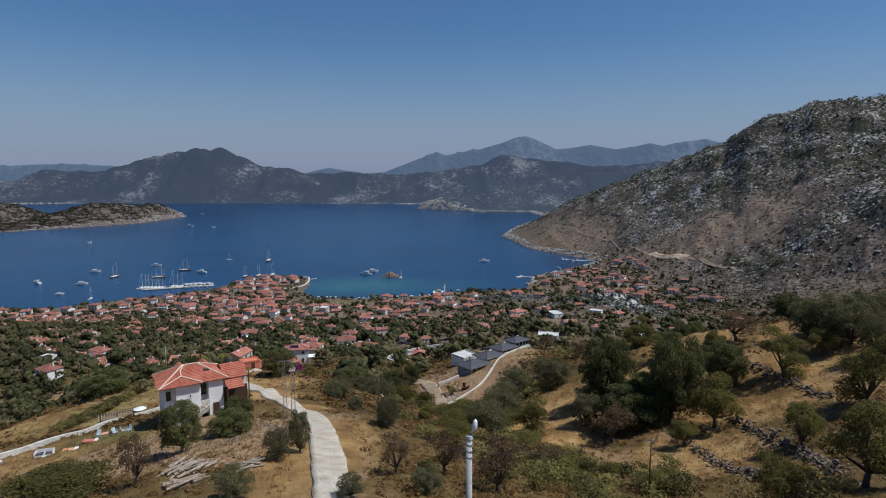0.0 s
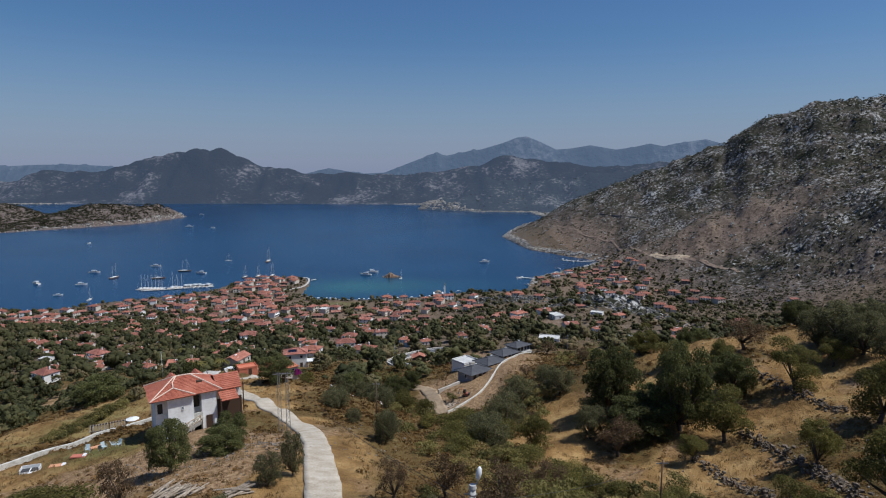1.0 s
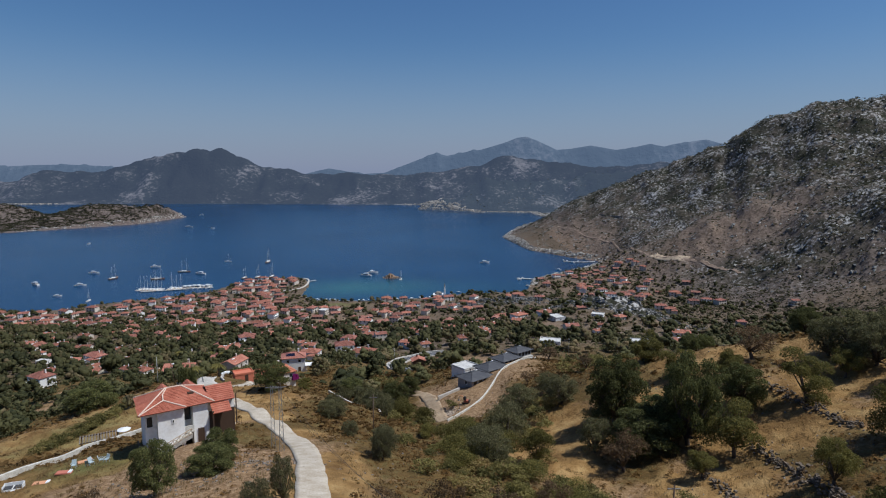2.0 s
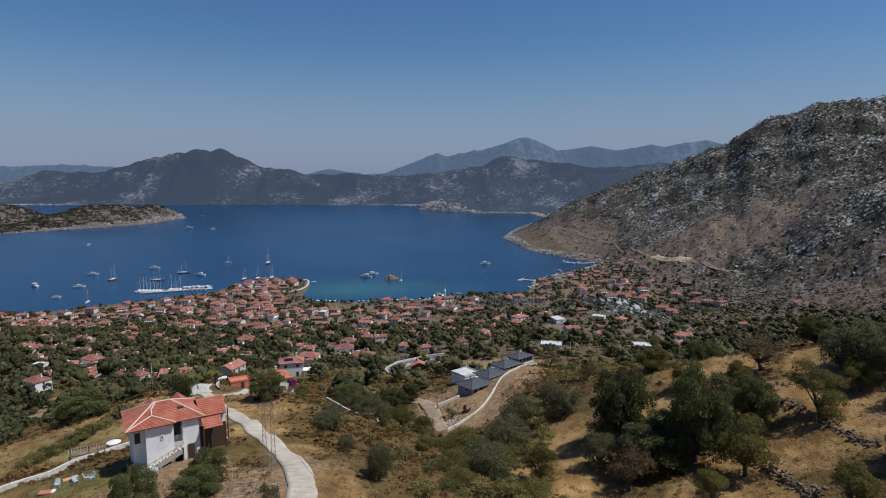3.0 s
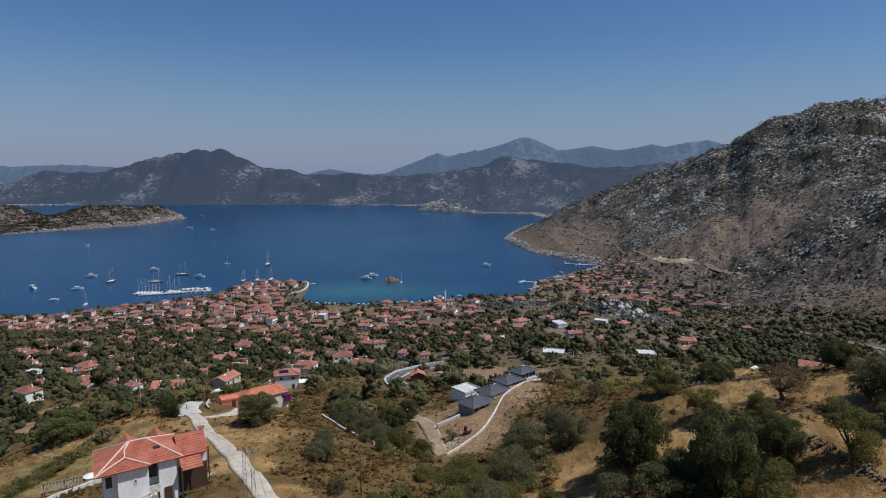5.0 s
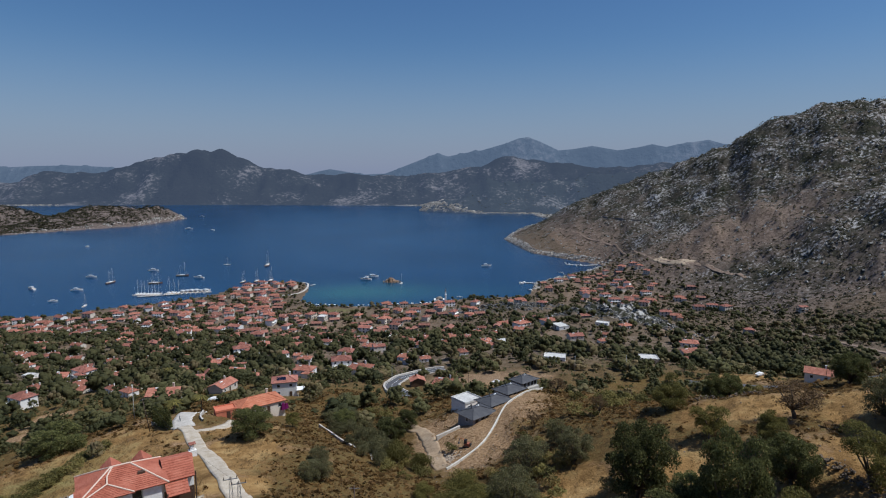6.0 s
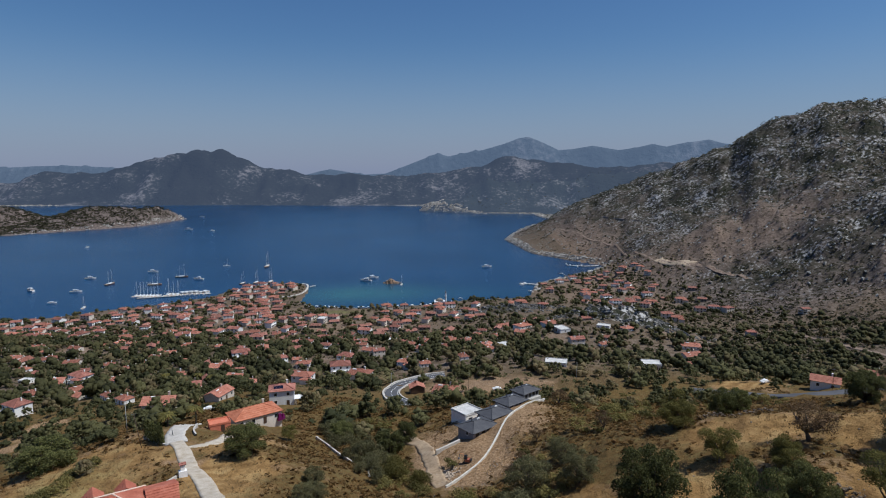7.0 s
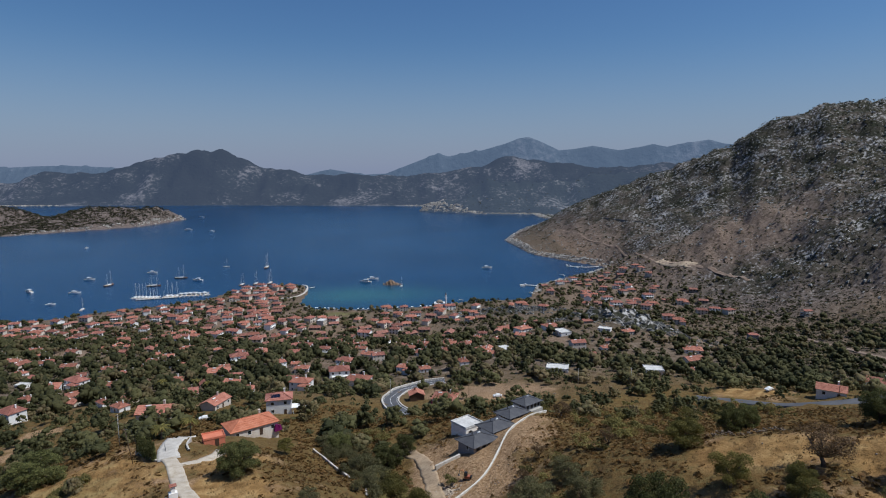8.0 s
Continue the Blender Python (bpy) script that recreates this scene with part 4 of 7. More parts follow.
# houses of the village: x, y and the width of the roof
LOW_HOUSES = [
    (-106, 236, 13.5), (-88, 246, 10.5), (-138, 268, 7.4), (-159, 291, 6.5), (-120, 292, 10.7), (-147, 292, 7.4), (-95, 302, 6.5), (-110, 327, 11.7), (-46, 335, 12.7),
    (-202, 337, 11.2), (139, 337, 11.6), (-234, 364, 14.0), (-11, 364, 6.5), (12, 376, 7.1), (-147, 399, 15.0), (-101, 416, 6.5), (-15, 435, 11.5),
    (29, 442, 11.7), (187, 456, 15.9), (1, 457, 10.4), (-336, 475, 17), (-324, 490, 13), (-150, 495, 12.8), (207, 503, 16.0), (-232, 506, 10.6)]
LOW_HOUSES_BELOW = [
    (73, 556, 13.8), (-227, 559, 9.2), (-24, 559, 7.5), (-242, 563, 14), (103, 576, 17), (-302, 577, 12.5), (-319, 582, 12.7), (77, 588, 15),
    (-178, 612, 16), (-457, 617, 14.7), (63, 643, 17), (-231, 660, 15), (-118, 668, 7.8), (-450, 672, 15), (-107, 680, 13), (-210, 676, 15), (-193, 682, 14),
    (-74, 683, 14.5), (6, 697, 15), (98, 697, 10.7), (-40, 701, 15), (-24, 722, 14), (-317, 723, 13), (-159, 735, 13)]
TALL_HOUSES = [
    (-72, 315, 10.5), (-23, 360, 8.1), (-224, 373, 15), (-112, 416, 8.2), (-45, 417, 8.5), (-152, 450, 13.5), (112, 507, 12.8),
    (-388, 620, 14), (-437, 634, 15), (-292, 665, 13.9), (-444, 690, 13), (-263, 690, 15), (-405, 694, 16), (-93, 697, 15), (282, 719, 14.8), (-370, 732, 12.6)]
FLAT_HOUSES = [(-268, 387, 9.5), (50, 494, 11.3), (108, 551, 15), (148, 556, 12), (-156, 757, 13)]
STONE_HOUSES = [(-85, 348, 7.4), (-134, 344, 6.5), (74, 514, 7.9), (-273, 554, 11.8), (-11, 680, 7.8)]
LOWER_VILLAGE = [
    (-75, 682, 13.6), (-263, 686, 15), (-434, 691, 15), (-101, 692, 11.5), (4, 692, 11.4), (-237, 692, 14.5), (-39, 694, 15), (-92,
    696, 15), (-451, 697, 15), (-225, 699, 15), (-410, 701, 15), (-75, 708, 15), (-32, 715, 14.1), (-314, 716, 12.9), (287, 729,
    12.8), (-155, 732, 13.5), (-530, 733, 15), (-98, 734, 15), (-237, 737, 15), (-517, 738, 15), (-217, 739, 15), (-454, 740, 14.3),
    (280, 747, 15), (-179, 747, 12.6)]
HARBOUR_ROWS = [
    (-380, 751, 12.5), (287, 753, 15), (-48, 759, 12.5), (-522, 762, 15), (-345, 780, 15), (372, 781, 15), (-489, 783, 12.2), (-330,
    790, 15), (-306, 792, 14.0), (-259, 792, 15), (-240, 794, 15), (-483, 799, 15), (345, 800, 15), (-39, 800, 15), (363, 801, 15),
    (-63, 802, 11.9), (-444, 802, 15), (133, 802, 13.3), (-425, 808, 15), (-81, 811, 10.7), (-353, 816, 15), (-377, 819, 15), (106,
    825, 15), (-324, 827, 14.6)]
POINT_ROWS = [
    (-235, 832, 15), (-291, 835, 15), (-420, 838, 15), (-258, 840, 15), (-398, 844, 15), (286, 844, 14.6), (93, 845, 15), (271, 861,
    15), (-328, 872, 15), (-226, 877, 11.9), (306, 895, 15), (-329, 927, 15), (389, 931, 15), (-336, 963, 15), (-282, 980, 15), (-329,
    980, 15), (174, 980, 13.0), (294, 980, 15), (235, 988, 15.0), (-304, 999, 15), (-258, 1004, 15), (316, 1005, 15)]
KINDS = [
    house_kind("white two-storey house with hipped red tile roof among trees", 11, 8.5, 2, "hip", PLASTER, ROOF_RED, balcony=True),
    house_kind("low white house with orange tile roof and rooftop heater", 10.5, 8, 1, "hip", PLASTER, ROOF_ORANGE, heater=True),
    house_kind("cream two-storey house with gabled red tile roof", 11, 7.5, 2, "gable", PLASTER_WARM, ROOF_RED, heater=True),
    house_kind("white house with stepped red roofs and side wing", 12, 8.5, 2, "hip", PLASTER, ROOF_ORANGE, wing=True, heater=True),
    house_kind("grey stone village house with faded red roof", 10, 7.5, 1, "gable", STONE_WALL, ROOF_RED),
    house_kind("white two-storey guesthouse with red roof and balcony", 13, 8.5, 2, "hip", PLASTER, ROOF_RED, balcony=True, wing=True),
    house_kind("flat-roofed white house with parapet among trees", 11, 8, 1, "flat", PLASTER, ROOF_WHITE),
    house_kind("low cream house with gabled orange roof and chimney", 11, 7.5, 1, "gable", PLASTER_WARM, ROOF_ORANGE, heater=True),
]
WIDTHS = [11, 10.5, 11, 12, 10, 13, 11, 11]
# the same village seen from farther off, plainer
FAR_KINDS = [
    house_kind("two-storey village house with faded red tile roof", 11, 8.5, 2, "hip", PLASTER_WARM, ROOF_RED, far=True),
    house_kind("low house with weathered orange roof in the village", 11, 8, 1, "hip", PLASTER_WARM, ROOF_ORANGE, far=True),
    house_kind("white two-storey guesthouse with red gabled roof", 12, 8.5, 2, "gable", PLASTER, ROOF_RED, far=True),
    house_kind("village house with stepped red roofs and side wing", 12, 8.5, 2, "hip", PLASTER_WARM, ROOF_ORANGE, wing=True, far=True),
    house_kind("grey stone house with faded brownish red roof", 10, 7.5, 1, "gable", STONE_WALL, ROOF_BROWN, far=True),
    house_kind("long white house with hipped red roof and balcony", 14, 8.5, 2, "hip", PLASTER, ROOF_RED, balcony=True, far=True),
    house_kind("flat-roofed pale house with parapet in the village", 11, 8, 2, "flat", PLASTER_WARM, ROOF_WHITE, far=True),
    house_kind("low stone house with brown gabled tile roof", 11, 7.5, 1, "gable", STONE_WALL, ROOF_BROWN, far=True),
]
FAR_WIDTHS = [11, 11, 12, 12, 10, 14, 11, 11]
pick = random.Random(4)
placed = []
used = set()
beyond = []        # the last rows by the water, too far off to tell apart
MIX = (0, 1, 2, 3, 4, 5, 7, 7, 1, 0, 3)


def on_the_meadow(x, y):
    """The open meadow and beach east of the harbour."""
    return -235 < x < -95 and y > 785


def set_house(k, x, y, turn_by, s, tall):
    """Stands a house of kind k on the ground, plainer where it is far off."""
    row = FAR_KINDS if y > 600 else KINDS
    m = pose(x, y, ground_at(x, y) + 0.2, 0, 0, turn_by) @ Matrix.Diagonal((s, s, tall, 1))
    if y > 808:
        beyond.append((k, m))
        return
    if (y > 600, k) in used:
        copy_thing(row[k], m @ Matrix.Diagonal([1 / q for q in row[k].scale] + [1]))
    else:
        row[k].matrix_world = m
        used.add((y > 600, k))


for rows, kinds in ((LOW_HOUSES, (1, 7, 1, 7, 4)), (LOW_HOUSES_BELOW, (1, 7, 1, 7)), (TALL_HOUSES, (0, 2, 3, 5)), (FLAT_HOUSES, (6,)), (STONE_HOUSES, (4,)),
                    (LOWER_VILLAGE, MIX), (HARBOUR_ROWS, MIX), (POINT_ROWS, MIX)):
    for x, y, w in rows:
        if on_the_meadow(x, y) or any((x - a) ** 2 + (y - b) ** 2 < (6 if rows in (LOW_HOUSES, TALL_HOUSES) else 11) ** 2 for a, b, _ in placed):
            continue
        k = pick.choice(kinds)
        s = w * y / math.hypot(x, y) * 1.06 / ((FAR_WIDTHS if y > 600 else WIDTHS)[k] + 0.9)
        turn_by = pick.choice((-28, -18, -8, 4, 12, 22, 34, 78, -70)) + pick.uniform(-5, 5)
        set_house(k, x, y, turn_by, s, max(0.8, min(s, 1.1)))
        placed.append((x, y, w * 0.6))
# the crowded rows behind the harbour, on the point, along the shore and round the cove
for cx, cy, rx, ry, count, apart in ((-300, 815, 160, 65, 62, 14), (-305, 960, 42, 75, 30, 12), (-500, 755, 95, 40, 18, 16), (300, 930, 90, 90, 20, 18), (235, 1045, 75, 75, 15, 16), (330, 1080, 50, 60, 8, 15),
                                     (-40, 800, 90, 45, 20, 15), (-200, 690, 150, 70, 24, 17), (-430, 660, 90, 60, 10, 17)):
    for _ in range(count * 14):
        if count <= 0:
            break
        x, y = pick.uniform(cx - rx, cx + rx), pick.uniform(cy - ry, cy + ry)
        if on_the_meadow(x, y) or shore(np.array([x]), np.array([y]), COAST)[0] < (26 if x < -380 else 9) or any((x - a) ** 2 + (y - b) ** 2 < apart ** 2 for a, b, _ in placed):
            continue
        s = pick.uniform(0.85, 1.25)
        set_house(pick.choice(MIX), x, y, pick.choice((-20, -8, 8, 18, 70)) + pick.uniform(-6, 6), s, min(s, 1.1))
        placed.append((x, y, 7 * s))
        count -= 1
# smaller houses among the gardens
for cx, cy, rx, ry, count in ((-120, 580, 220, 110, 44), (-250, 470, 150, 80, 18), (60, 540, 110, 70, 12), (-70, 400, 130, 50, 10), (-190, 320, 60, 60, 6)):
    for _ in range(count * 12):
        if count <= 0:
            break
        x, y = pick.uniform(cx - rx, cx + rx), pick.uniform(cy - ry, cy + ry)
        if any((x - a) ** 2 + (y - b) ** 2 < 19 ** 2 for a, b, _ in placed) or outcrop(np.array([x]), np.array([y]))[0] > 0.4:
            continue
        s = pick.uniform(0.75, 1.05)
        set_house(pick.choice((1, 4, 7, 7, 1, 0)), x, y, pick.choice((-20, -8, 8, 18, 70)) + pick.uniform(-6, 6), s, min(s, 1.0))
        placed.append((x, y, 7 * s))
        count -= 1


def joined_houses(name, rows, label):
    """The farthest houses as one mesh, with their own walls, roofs and windows."""
    verts, faces, slots, mats = [], [], [], []
    for k, m in rows:
        for ob in FAR_KINDS[k].children_recursive:
            mat, n = ob.data.materials[0], len(verts)
            if mat not in mats:
                mats.append(mat)
            verts += [m @ v.co for v in ob.data.vertices]
            faces += [tuple(n + i for i in f.vertices) for f in ob.data.polygons]
            slots += [mats.index(mat)] * len(ob.data.polygons)
    me = bpy.data.meshes.new(name)
    me.from_pydata(verts, [], faces)
    for mat in mats:
        me.materials.append(mat)
    me.polygons.foreach_set("material_index", slots)
    me.update()
    return tagged(new(name, me), label, "houses", kind="stuff")


joined_houses("waterfront_houses", beyond, "crowded red-roofed houses of the far waterfront")


# ---------------------------------------------------------------- houses of their own shape
PARAPET = material("bare_concrete", [(0.30, 0.28, 0.26), (0.42, 0.40, 0.37), (0.5, 0.48, 0.45)], size=2, fine=8, bump=0.3, bump_size=0.03)
GREY_BLOCK = material("grey_render", [(0.24, 0.24, 0.245), (0.32, 0.32, 0.325)], size=1.2, fine=8, bump=0.3, bump_size=0.03)
ORANGE_WALL = material("orange_plaster", [(0.52, 0.16, 0.09), (0.62, 0.22, 0.13)], size=2, fine=7, bump=0.15, bump_size=0.02)
PALE_STONE = material("pale_stone", [(0.42, 0.39, 0.34), (0.56, 0.53, 0.47), (0.68, 0.65, 0.6)], size=0.8, fine=6, bump=0.5, bump_size=0.04)
RAIL_WOOD = material("worn_wooden_rail", [(0.38, 0.28, 0.18), (0.55, 0.44, 0.32)], size=0.6, fine=8, bump=0.3, bump_size=0.01)
RIDGE_PALE = plain("mortared_ridge_tiles", (0.66, 0.52, 0.42), 0.8)
CAR_SILVER = plain("car_paint", (0.45, 0.5, 0.56), 0.25, 0.3)
RUBBER = plain("black_rubber", (0.02, 0.02, 0.02), 0.8)


class RodList:
    """Keeps ridge caps apart, so that each becomes a piece of its own."""

    def __init__(self):
        self.v = []

    def rod(self, a, b, r, n=6):
        self.v.append((a, b, r))


def hill_house():
    """The white two-winged house above the track, with its stair, porch roof and terrace corner."""
    t = thing("hill_house", "white two-storey hillside house with red tiled hip roof", "house", at=pose(-41.6, 83.0, 151.2, 0, 0, 33))
    e = 6.0
    walls = Shape().box(3.95, 4.05, -3, 3.5, 7.1, e + 3).box(7.95, 4.2, -3, 2.1, 6.8, e + 3).box(6.3, 5.2, -3, 1.3, 5.0, e + 3)
    walls.box(1.5, 4.6, -3, 1.6, 5.6, e + 3).box(11.0, 5.2, -3, 4.0, 5.6, 5.5 + 3)
    part("wall", walls, PLASTER, t)
    roof, caps = Shape(), RodList()
    hip_roof(roof, 0.35, 0.75, 9.4, 7.7, e, 1.95, over=0.42, courses=15, caps=caps)
    r = part("roof", roof, ROOF_HOUSE, t)
    # the forward wing's own small hip
    wing_roof = Shape()
    wing_roof.slope((-0.25, -0.1, e + 0.06), (6.0, -0.1, e + 0.06), (3.3, 1.8, e + 0.95), (3.1, 1.8, e + 0.95), 9)
    wing_roof.slope((6.0, -0.1, e + 0.06), (6.1, 2.4, e + 0.75), (3.4, 2.9, e + 1.3), (3.3, 1.8, e + 0.95), 9)
    wing_roof.slope((-0.25, 3.2, e + 0.3), (-0.25, -0.1, e + 0.06), (3.1, 1.8, e + 0.95), (3.0, 2.9, e + 1.3), 9)
    part("wing_roof", wing_roof, ROOF_HOUSE, t)
    for a, b in (((-0.2, -0.05, e + 0.16), (3.2, 1.8, e + 1.05)), ((5.95, -0.05, e + 0.16), (3.2, 1.8, e + 1.05)), ((3.2, 1.8, e + 1.05), (3.3, 3.0, e + 1.5)), ((3.3, 3.0, e + 1.5), (3.95, 4.1, e + 2.0))):
        caps.rod(a, b, 0.09, n=6)
    for rod in caps.v:
        part("ridge", Shape().rod(*rod, n=6), RIDGE_PALE, r)
    east = Shape()
    east.slope((9.5, 1.6, 5.45), (13.0, 1.6, 5.45), (13.4, 5.4, 6.75), (9.5, 5.4, 6.75), 9)
    east.slope((13.4, 9.0, 5.45), (9.5, 9.0, 5.45), (9.5, 5.4, 6.75), (13.4, 5.4, 6.75), 9)
    part("east_roof", east, ROOF_HOUSE, t)
    porch = Shape().slope((9.45, -0.3, 4.35), (12.1, -0.3, 4.35), (12.1, 1.75, 5.25), (9.45, 1.75, 5.25), 5)
    part("porch_roof", porch, ROOF_HOUSE, t)
    # Dark panel set on the plaster wall to give the shade under the porch.
    part("porch_back", Shape().box(11.2, 2.33, 0.2, 3.6, 0.1, 3.6), WOOD_DARK, t, "dark panel painted for the shade under the porch")
    for x in (9.5, 12.4):
        part("post", Shape().box(x, -0.15, -2, 0.18, 0.18, 6.7), WOOD_DARK, t)
    part("stove_pipe", Shape().rod((12.9, 0.4, 2), (12.9, 0.4, 6.6), 0.09, n=8), WOOD_DARK, t)
    for x, y in ((4.0, 8.0), (7.6, 8.0)):
        g = Shape().slope((x - 1.2, y + 1.2, e + 0.05), (x - 1.2, y - 1.5, e + 0.05), (x, y - 1.5, e + 1.15), (x, y + 1.2, e + 1.15), 4)
        g.slope((x + 1.2, y - 1.5, e + 0.05), (x + 1.2, y + 1.2, e + 0.05), (x, y + 1.2, e + 1.15), (x, y - 1.5, e + 1.15), 4)
        part("dormer_roof", g, ROOF_HOUSE, t)
    part("skylight", Shape().box(7.0, 2.6, e + 1.0, 0.8, 0.5, 0.3), WOOD_DARK, r)
    part("balcony_door", Shape().box(6.3, 2.64, 3.2, 1.1, 0.14, 2.4), GLASS, t, "dark recessed balcony door between the wings")
    part("landing", Shape().box(6.3, 1.5, 2.0, 1.3, 2.2, 0.25).box(6.3, 0.6, 2.25, 1.3, 0.14, 0.75), PALE_STONE, t)
    part("door", Shape().box(7.9, 0.75, 0.1, 0.85, 0.14, 2.15), WOOD_DARK, t)
    # Dark panels on solid wall stand in for the unlit cellar and garage openings.
    part("cellar_door", Shape().box(6.3, 2.55, -0.8, 1.2, 0.3, 2.2), GLASS, t)
    part("garage_opening", Shape().box(4.4, 0.46, -1.2, 1.5, 0.12, 1.9), GLASS, t, "dark panel for the unlit garage opening below the stair")
    window_part(t, 4.2, 0.48, 3.9, 0.25, 0.5, -90)
    window_part(t, 1.3, 1.78, 3.4, 0.8, 1.6, -90)
    # the outside stair along the front
    low, high = (6.5 - 0.41 * 16, 2.1 - 0.178 * 16), (6.5, 2.1)
    slab = [(x, y, z + dz) for y in (-0.55, 0.35) for x, z, dz in ((*low, -0.5), (*high, -0.5), (*high, -0.2), (*low, -0.2))]
    stair = part("stair", Shape().add(slab, [(3, 2, 1, 0), (4, 5, 6, 7), (0, 1, 5, 4), (1, 2, 6, 5), (2, 3, 7, 6), (3, 0, 4, 7)]), PALE_STONE, t)
    for k in range(16):
        part("step", Shape().box(6.3 - 0.41 * k, -0.1, 2.1 - 0.178 * k - 0.28, 0.43, 1.0, 0.3), PALE_STONE, stair)
    rail = Shape()
    for k in range(0, 17, 2):
        x, z = 6.4 - 0.41 * k, 2.1 - 0.178 * k
        rail.rod((x, -0.6, z), (x, -0.6, z + 0.9), 0.05, n=5)
        if k < 16:
            rail.rod((x, -0.6, z + 0.08), (x - 0.82, -0.6, z + 0.5), 0.04, n=5)
            rail.rod((x, -0.6, z + 0.85), (x - 0.82, -0.6, z - 0.27), 0.04, n=5)
    rail.rod((6.4, -0.6, 3.0), (6.4 - 0.41 * 16, -0.6, 3.0 - 0.178 * 16), 0.06, n=6)
    rail.rod((6.4, -0.6, 2.2), (6.4 - 0.41 * 16, -0.6, 2.2 - 0.178 * 16), 0.045, n=6)
    part("rail", rail, RAIL_WOOD, stair, "lattice wooden handrail")
    # The terrace's dark colour includes the shade under the left eaves.
    part("terrace", Shape().box(0.6, 2.6, -3, 1.5, 3.4, 3.0).box(-0.1, 2.6, 0.0, 0.12, 3.4, 0.9).box(0.6, 0.95, 0.0, 1.5, 0.12, 0.9), WOOD_DARK, t, "dark terrace along the side, with shade in its colour")
    part("awning", Shape().box(0.5, 0.85, -0.35, 1.6, 0.12, 0.3), plain("red_awning", (0.35, 0.03, 0.03)), t)
    part("plant_pots", Shape().rod((11.0, -0.9, 0.0), (11.0, -0.9, 0.5), 0.25, 0.32).rod((12.0, -0.7, 0.0), (12.0, -0.7, 0.45), 0.22, 0.3), ROOF_HOUSE, t)


def grey_bungalow(label, m):
    """One of the row of grey houses with low dark hip roofs and deep eaves."""
    t = thing("bungalow", label, "house", "row of grey bungalows")
    part("wall", Shape().box(0, 0, -2.5, 8.6, 6.2, 5.0), GREY_BLOCK, t)
    roof, caps = Shape(), Shape()
    hip_roof(roof, -4.4, -3.2, 4.4, 3.2, 2.45, 1.4, over=0.75, courses=0, caps=caps)
    r = part("roof", roof, SLATE, t)
    part("ridge", caps, SLATE, r)
    part("flue", Shape().rod((-1.6, 0.5, 3.0), (-1.6, 0.5, 4.7), 0.13, n=8).rod((-1.6, 0.5, 4.7), (-1.6, 0.5, 4.85), 0.2, n=8), SLATE, r)
    part("skylight", Shape().box(0.9, 0.4, 3.6, 0.9, 0.6, 0.3).box(0.9, 0.4, 3.9, 0.5, 0.4, 0.22), WHITE, r)
    for x in (-2.8, -0.6, 1.4, 3.2):
        window_part(t, x, -3.1, 0.35, 1.2, 1.7, -90, SLATE)
    window_part(t, -4.3, -0.6, 0.7, 0.9, 1.2, 180, WHITE)
    part("terrace", Shape().box(0, -3.6, -2.5, 8.6, 1.6, 2.5), PARAPET, t)
    t.matrix_world = m
    return t


hill_house()
row_label = "grey-walled bungalow with dark low hipped roof in a row"
first = grey_bungalow(row_label, pose(9.2, 168.0, 130.9, 0, 0, 40) @ Matrix.Diagonal((0.92, 0.92, 0.9, 1)))
for k in range(1, 4):
    small = (1, 0.95, 0.9, 0.82)[k]
    copy_thing(first, pose(9.2 + 5.2 * k, 168.0 + 8.0 * k, 130.9 + 0.25 * k, 0, 0, 40) @ Matrix.Diagonal((small, small, small, 1)))
annex = house_kind("flat-roofed white cube annex beside grey bungalows", 6.2, 6.0, 1, "flat", PLASTER, ROOF_WHITE, group="", name="annex")
annex.matrix_world = pose(7.0, 181.2, 128.5, 0, 0, 40)

lodge = house_kind("long low house with broad orange tile roof and terrace", 14.5, 8.5, 1, "hip", PLASTER_WARM, ROOF_LODGE, group="", name="lodge")
lodge.matrix_world = pose(-59.5, 201.8, ground_at(-58, 200) + 0.6, 0, 0, 38)
part("bougainvillea", Shape().box(6.5, -4.6, 0, 1.6, 1.2, 2.0, top=0.5).box(7.6, -4.3, 0, 1.2, 1.2, 1.6, 20, 0.5), leafy("magenta_blossom", (0.12, 0.01, 0.08), (0.4, 0.03, 0.25)), lodge, "magenta flowering climber by the corner")
gate_house = thing("gate_house", "small orange-walled flat building beside the driveway", "house", at=pose(-56.6, 166.5, ground_at(-56.6, 166.5), 0, 0, 30))
part("wall", Shape().box(0, 0, -1.5, 5.0, 3.6, 3.7), ORANGE_WALL, gate_house)
part("roof", Shape().box(0, 0, 2.2, 5.2, 3.8, 0.15), ORANGE_WALL, gate_house)
part("parapet", Shape().box(0, -1.8, 2.35, 5.2, 0.18, 0.3).box(0, 1.8, 2.35, 5.2, 0.18, 0.3).box(-2.5, 0, 2.35, 0.18, 3.4, 0.3).box(2.5, 0, 2.35, 0.18, 3.4, 0.3), ORANGE_WALL, gate_house)
part("door", Shape().box(0.6, -1.83, 0, 0.9, 0.1, 2.0), WOOD_DARK, gate_house)

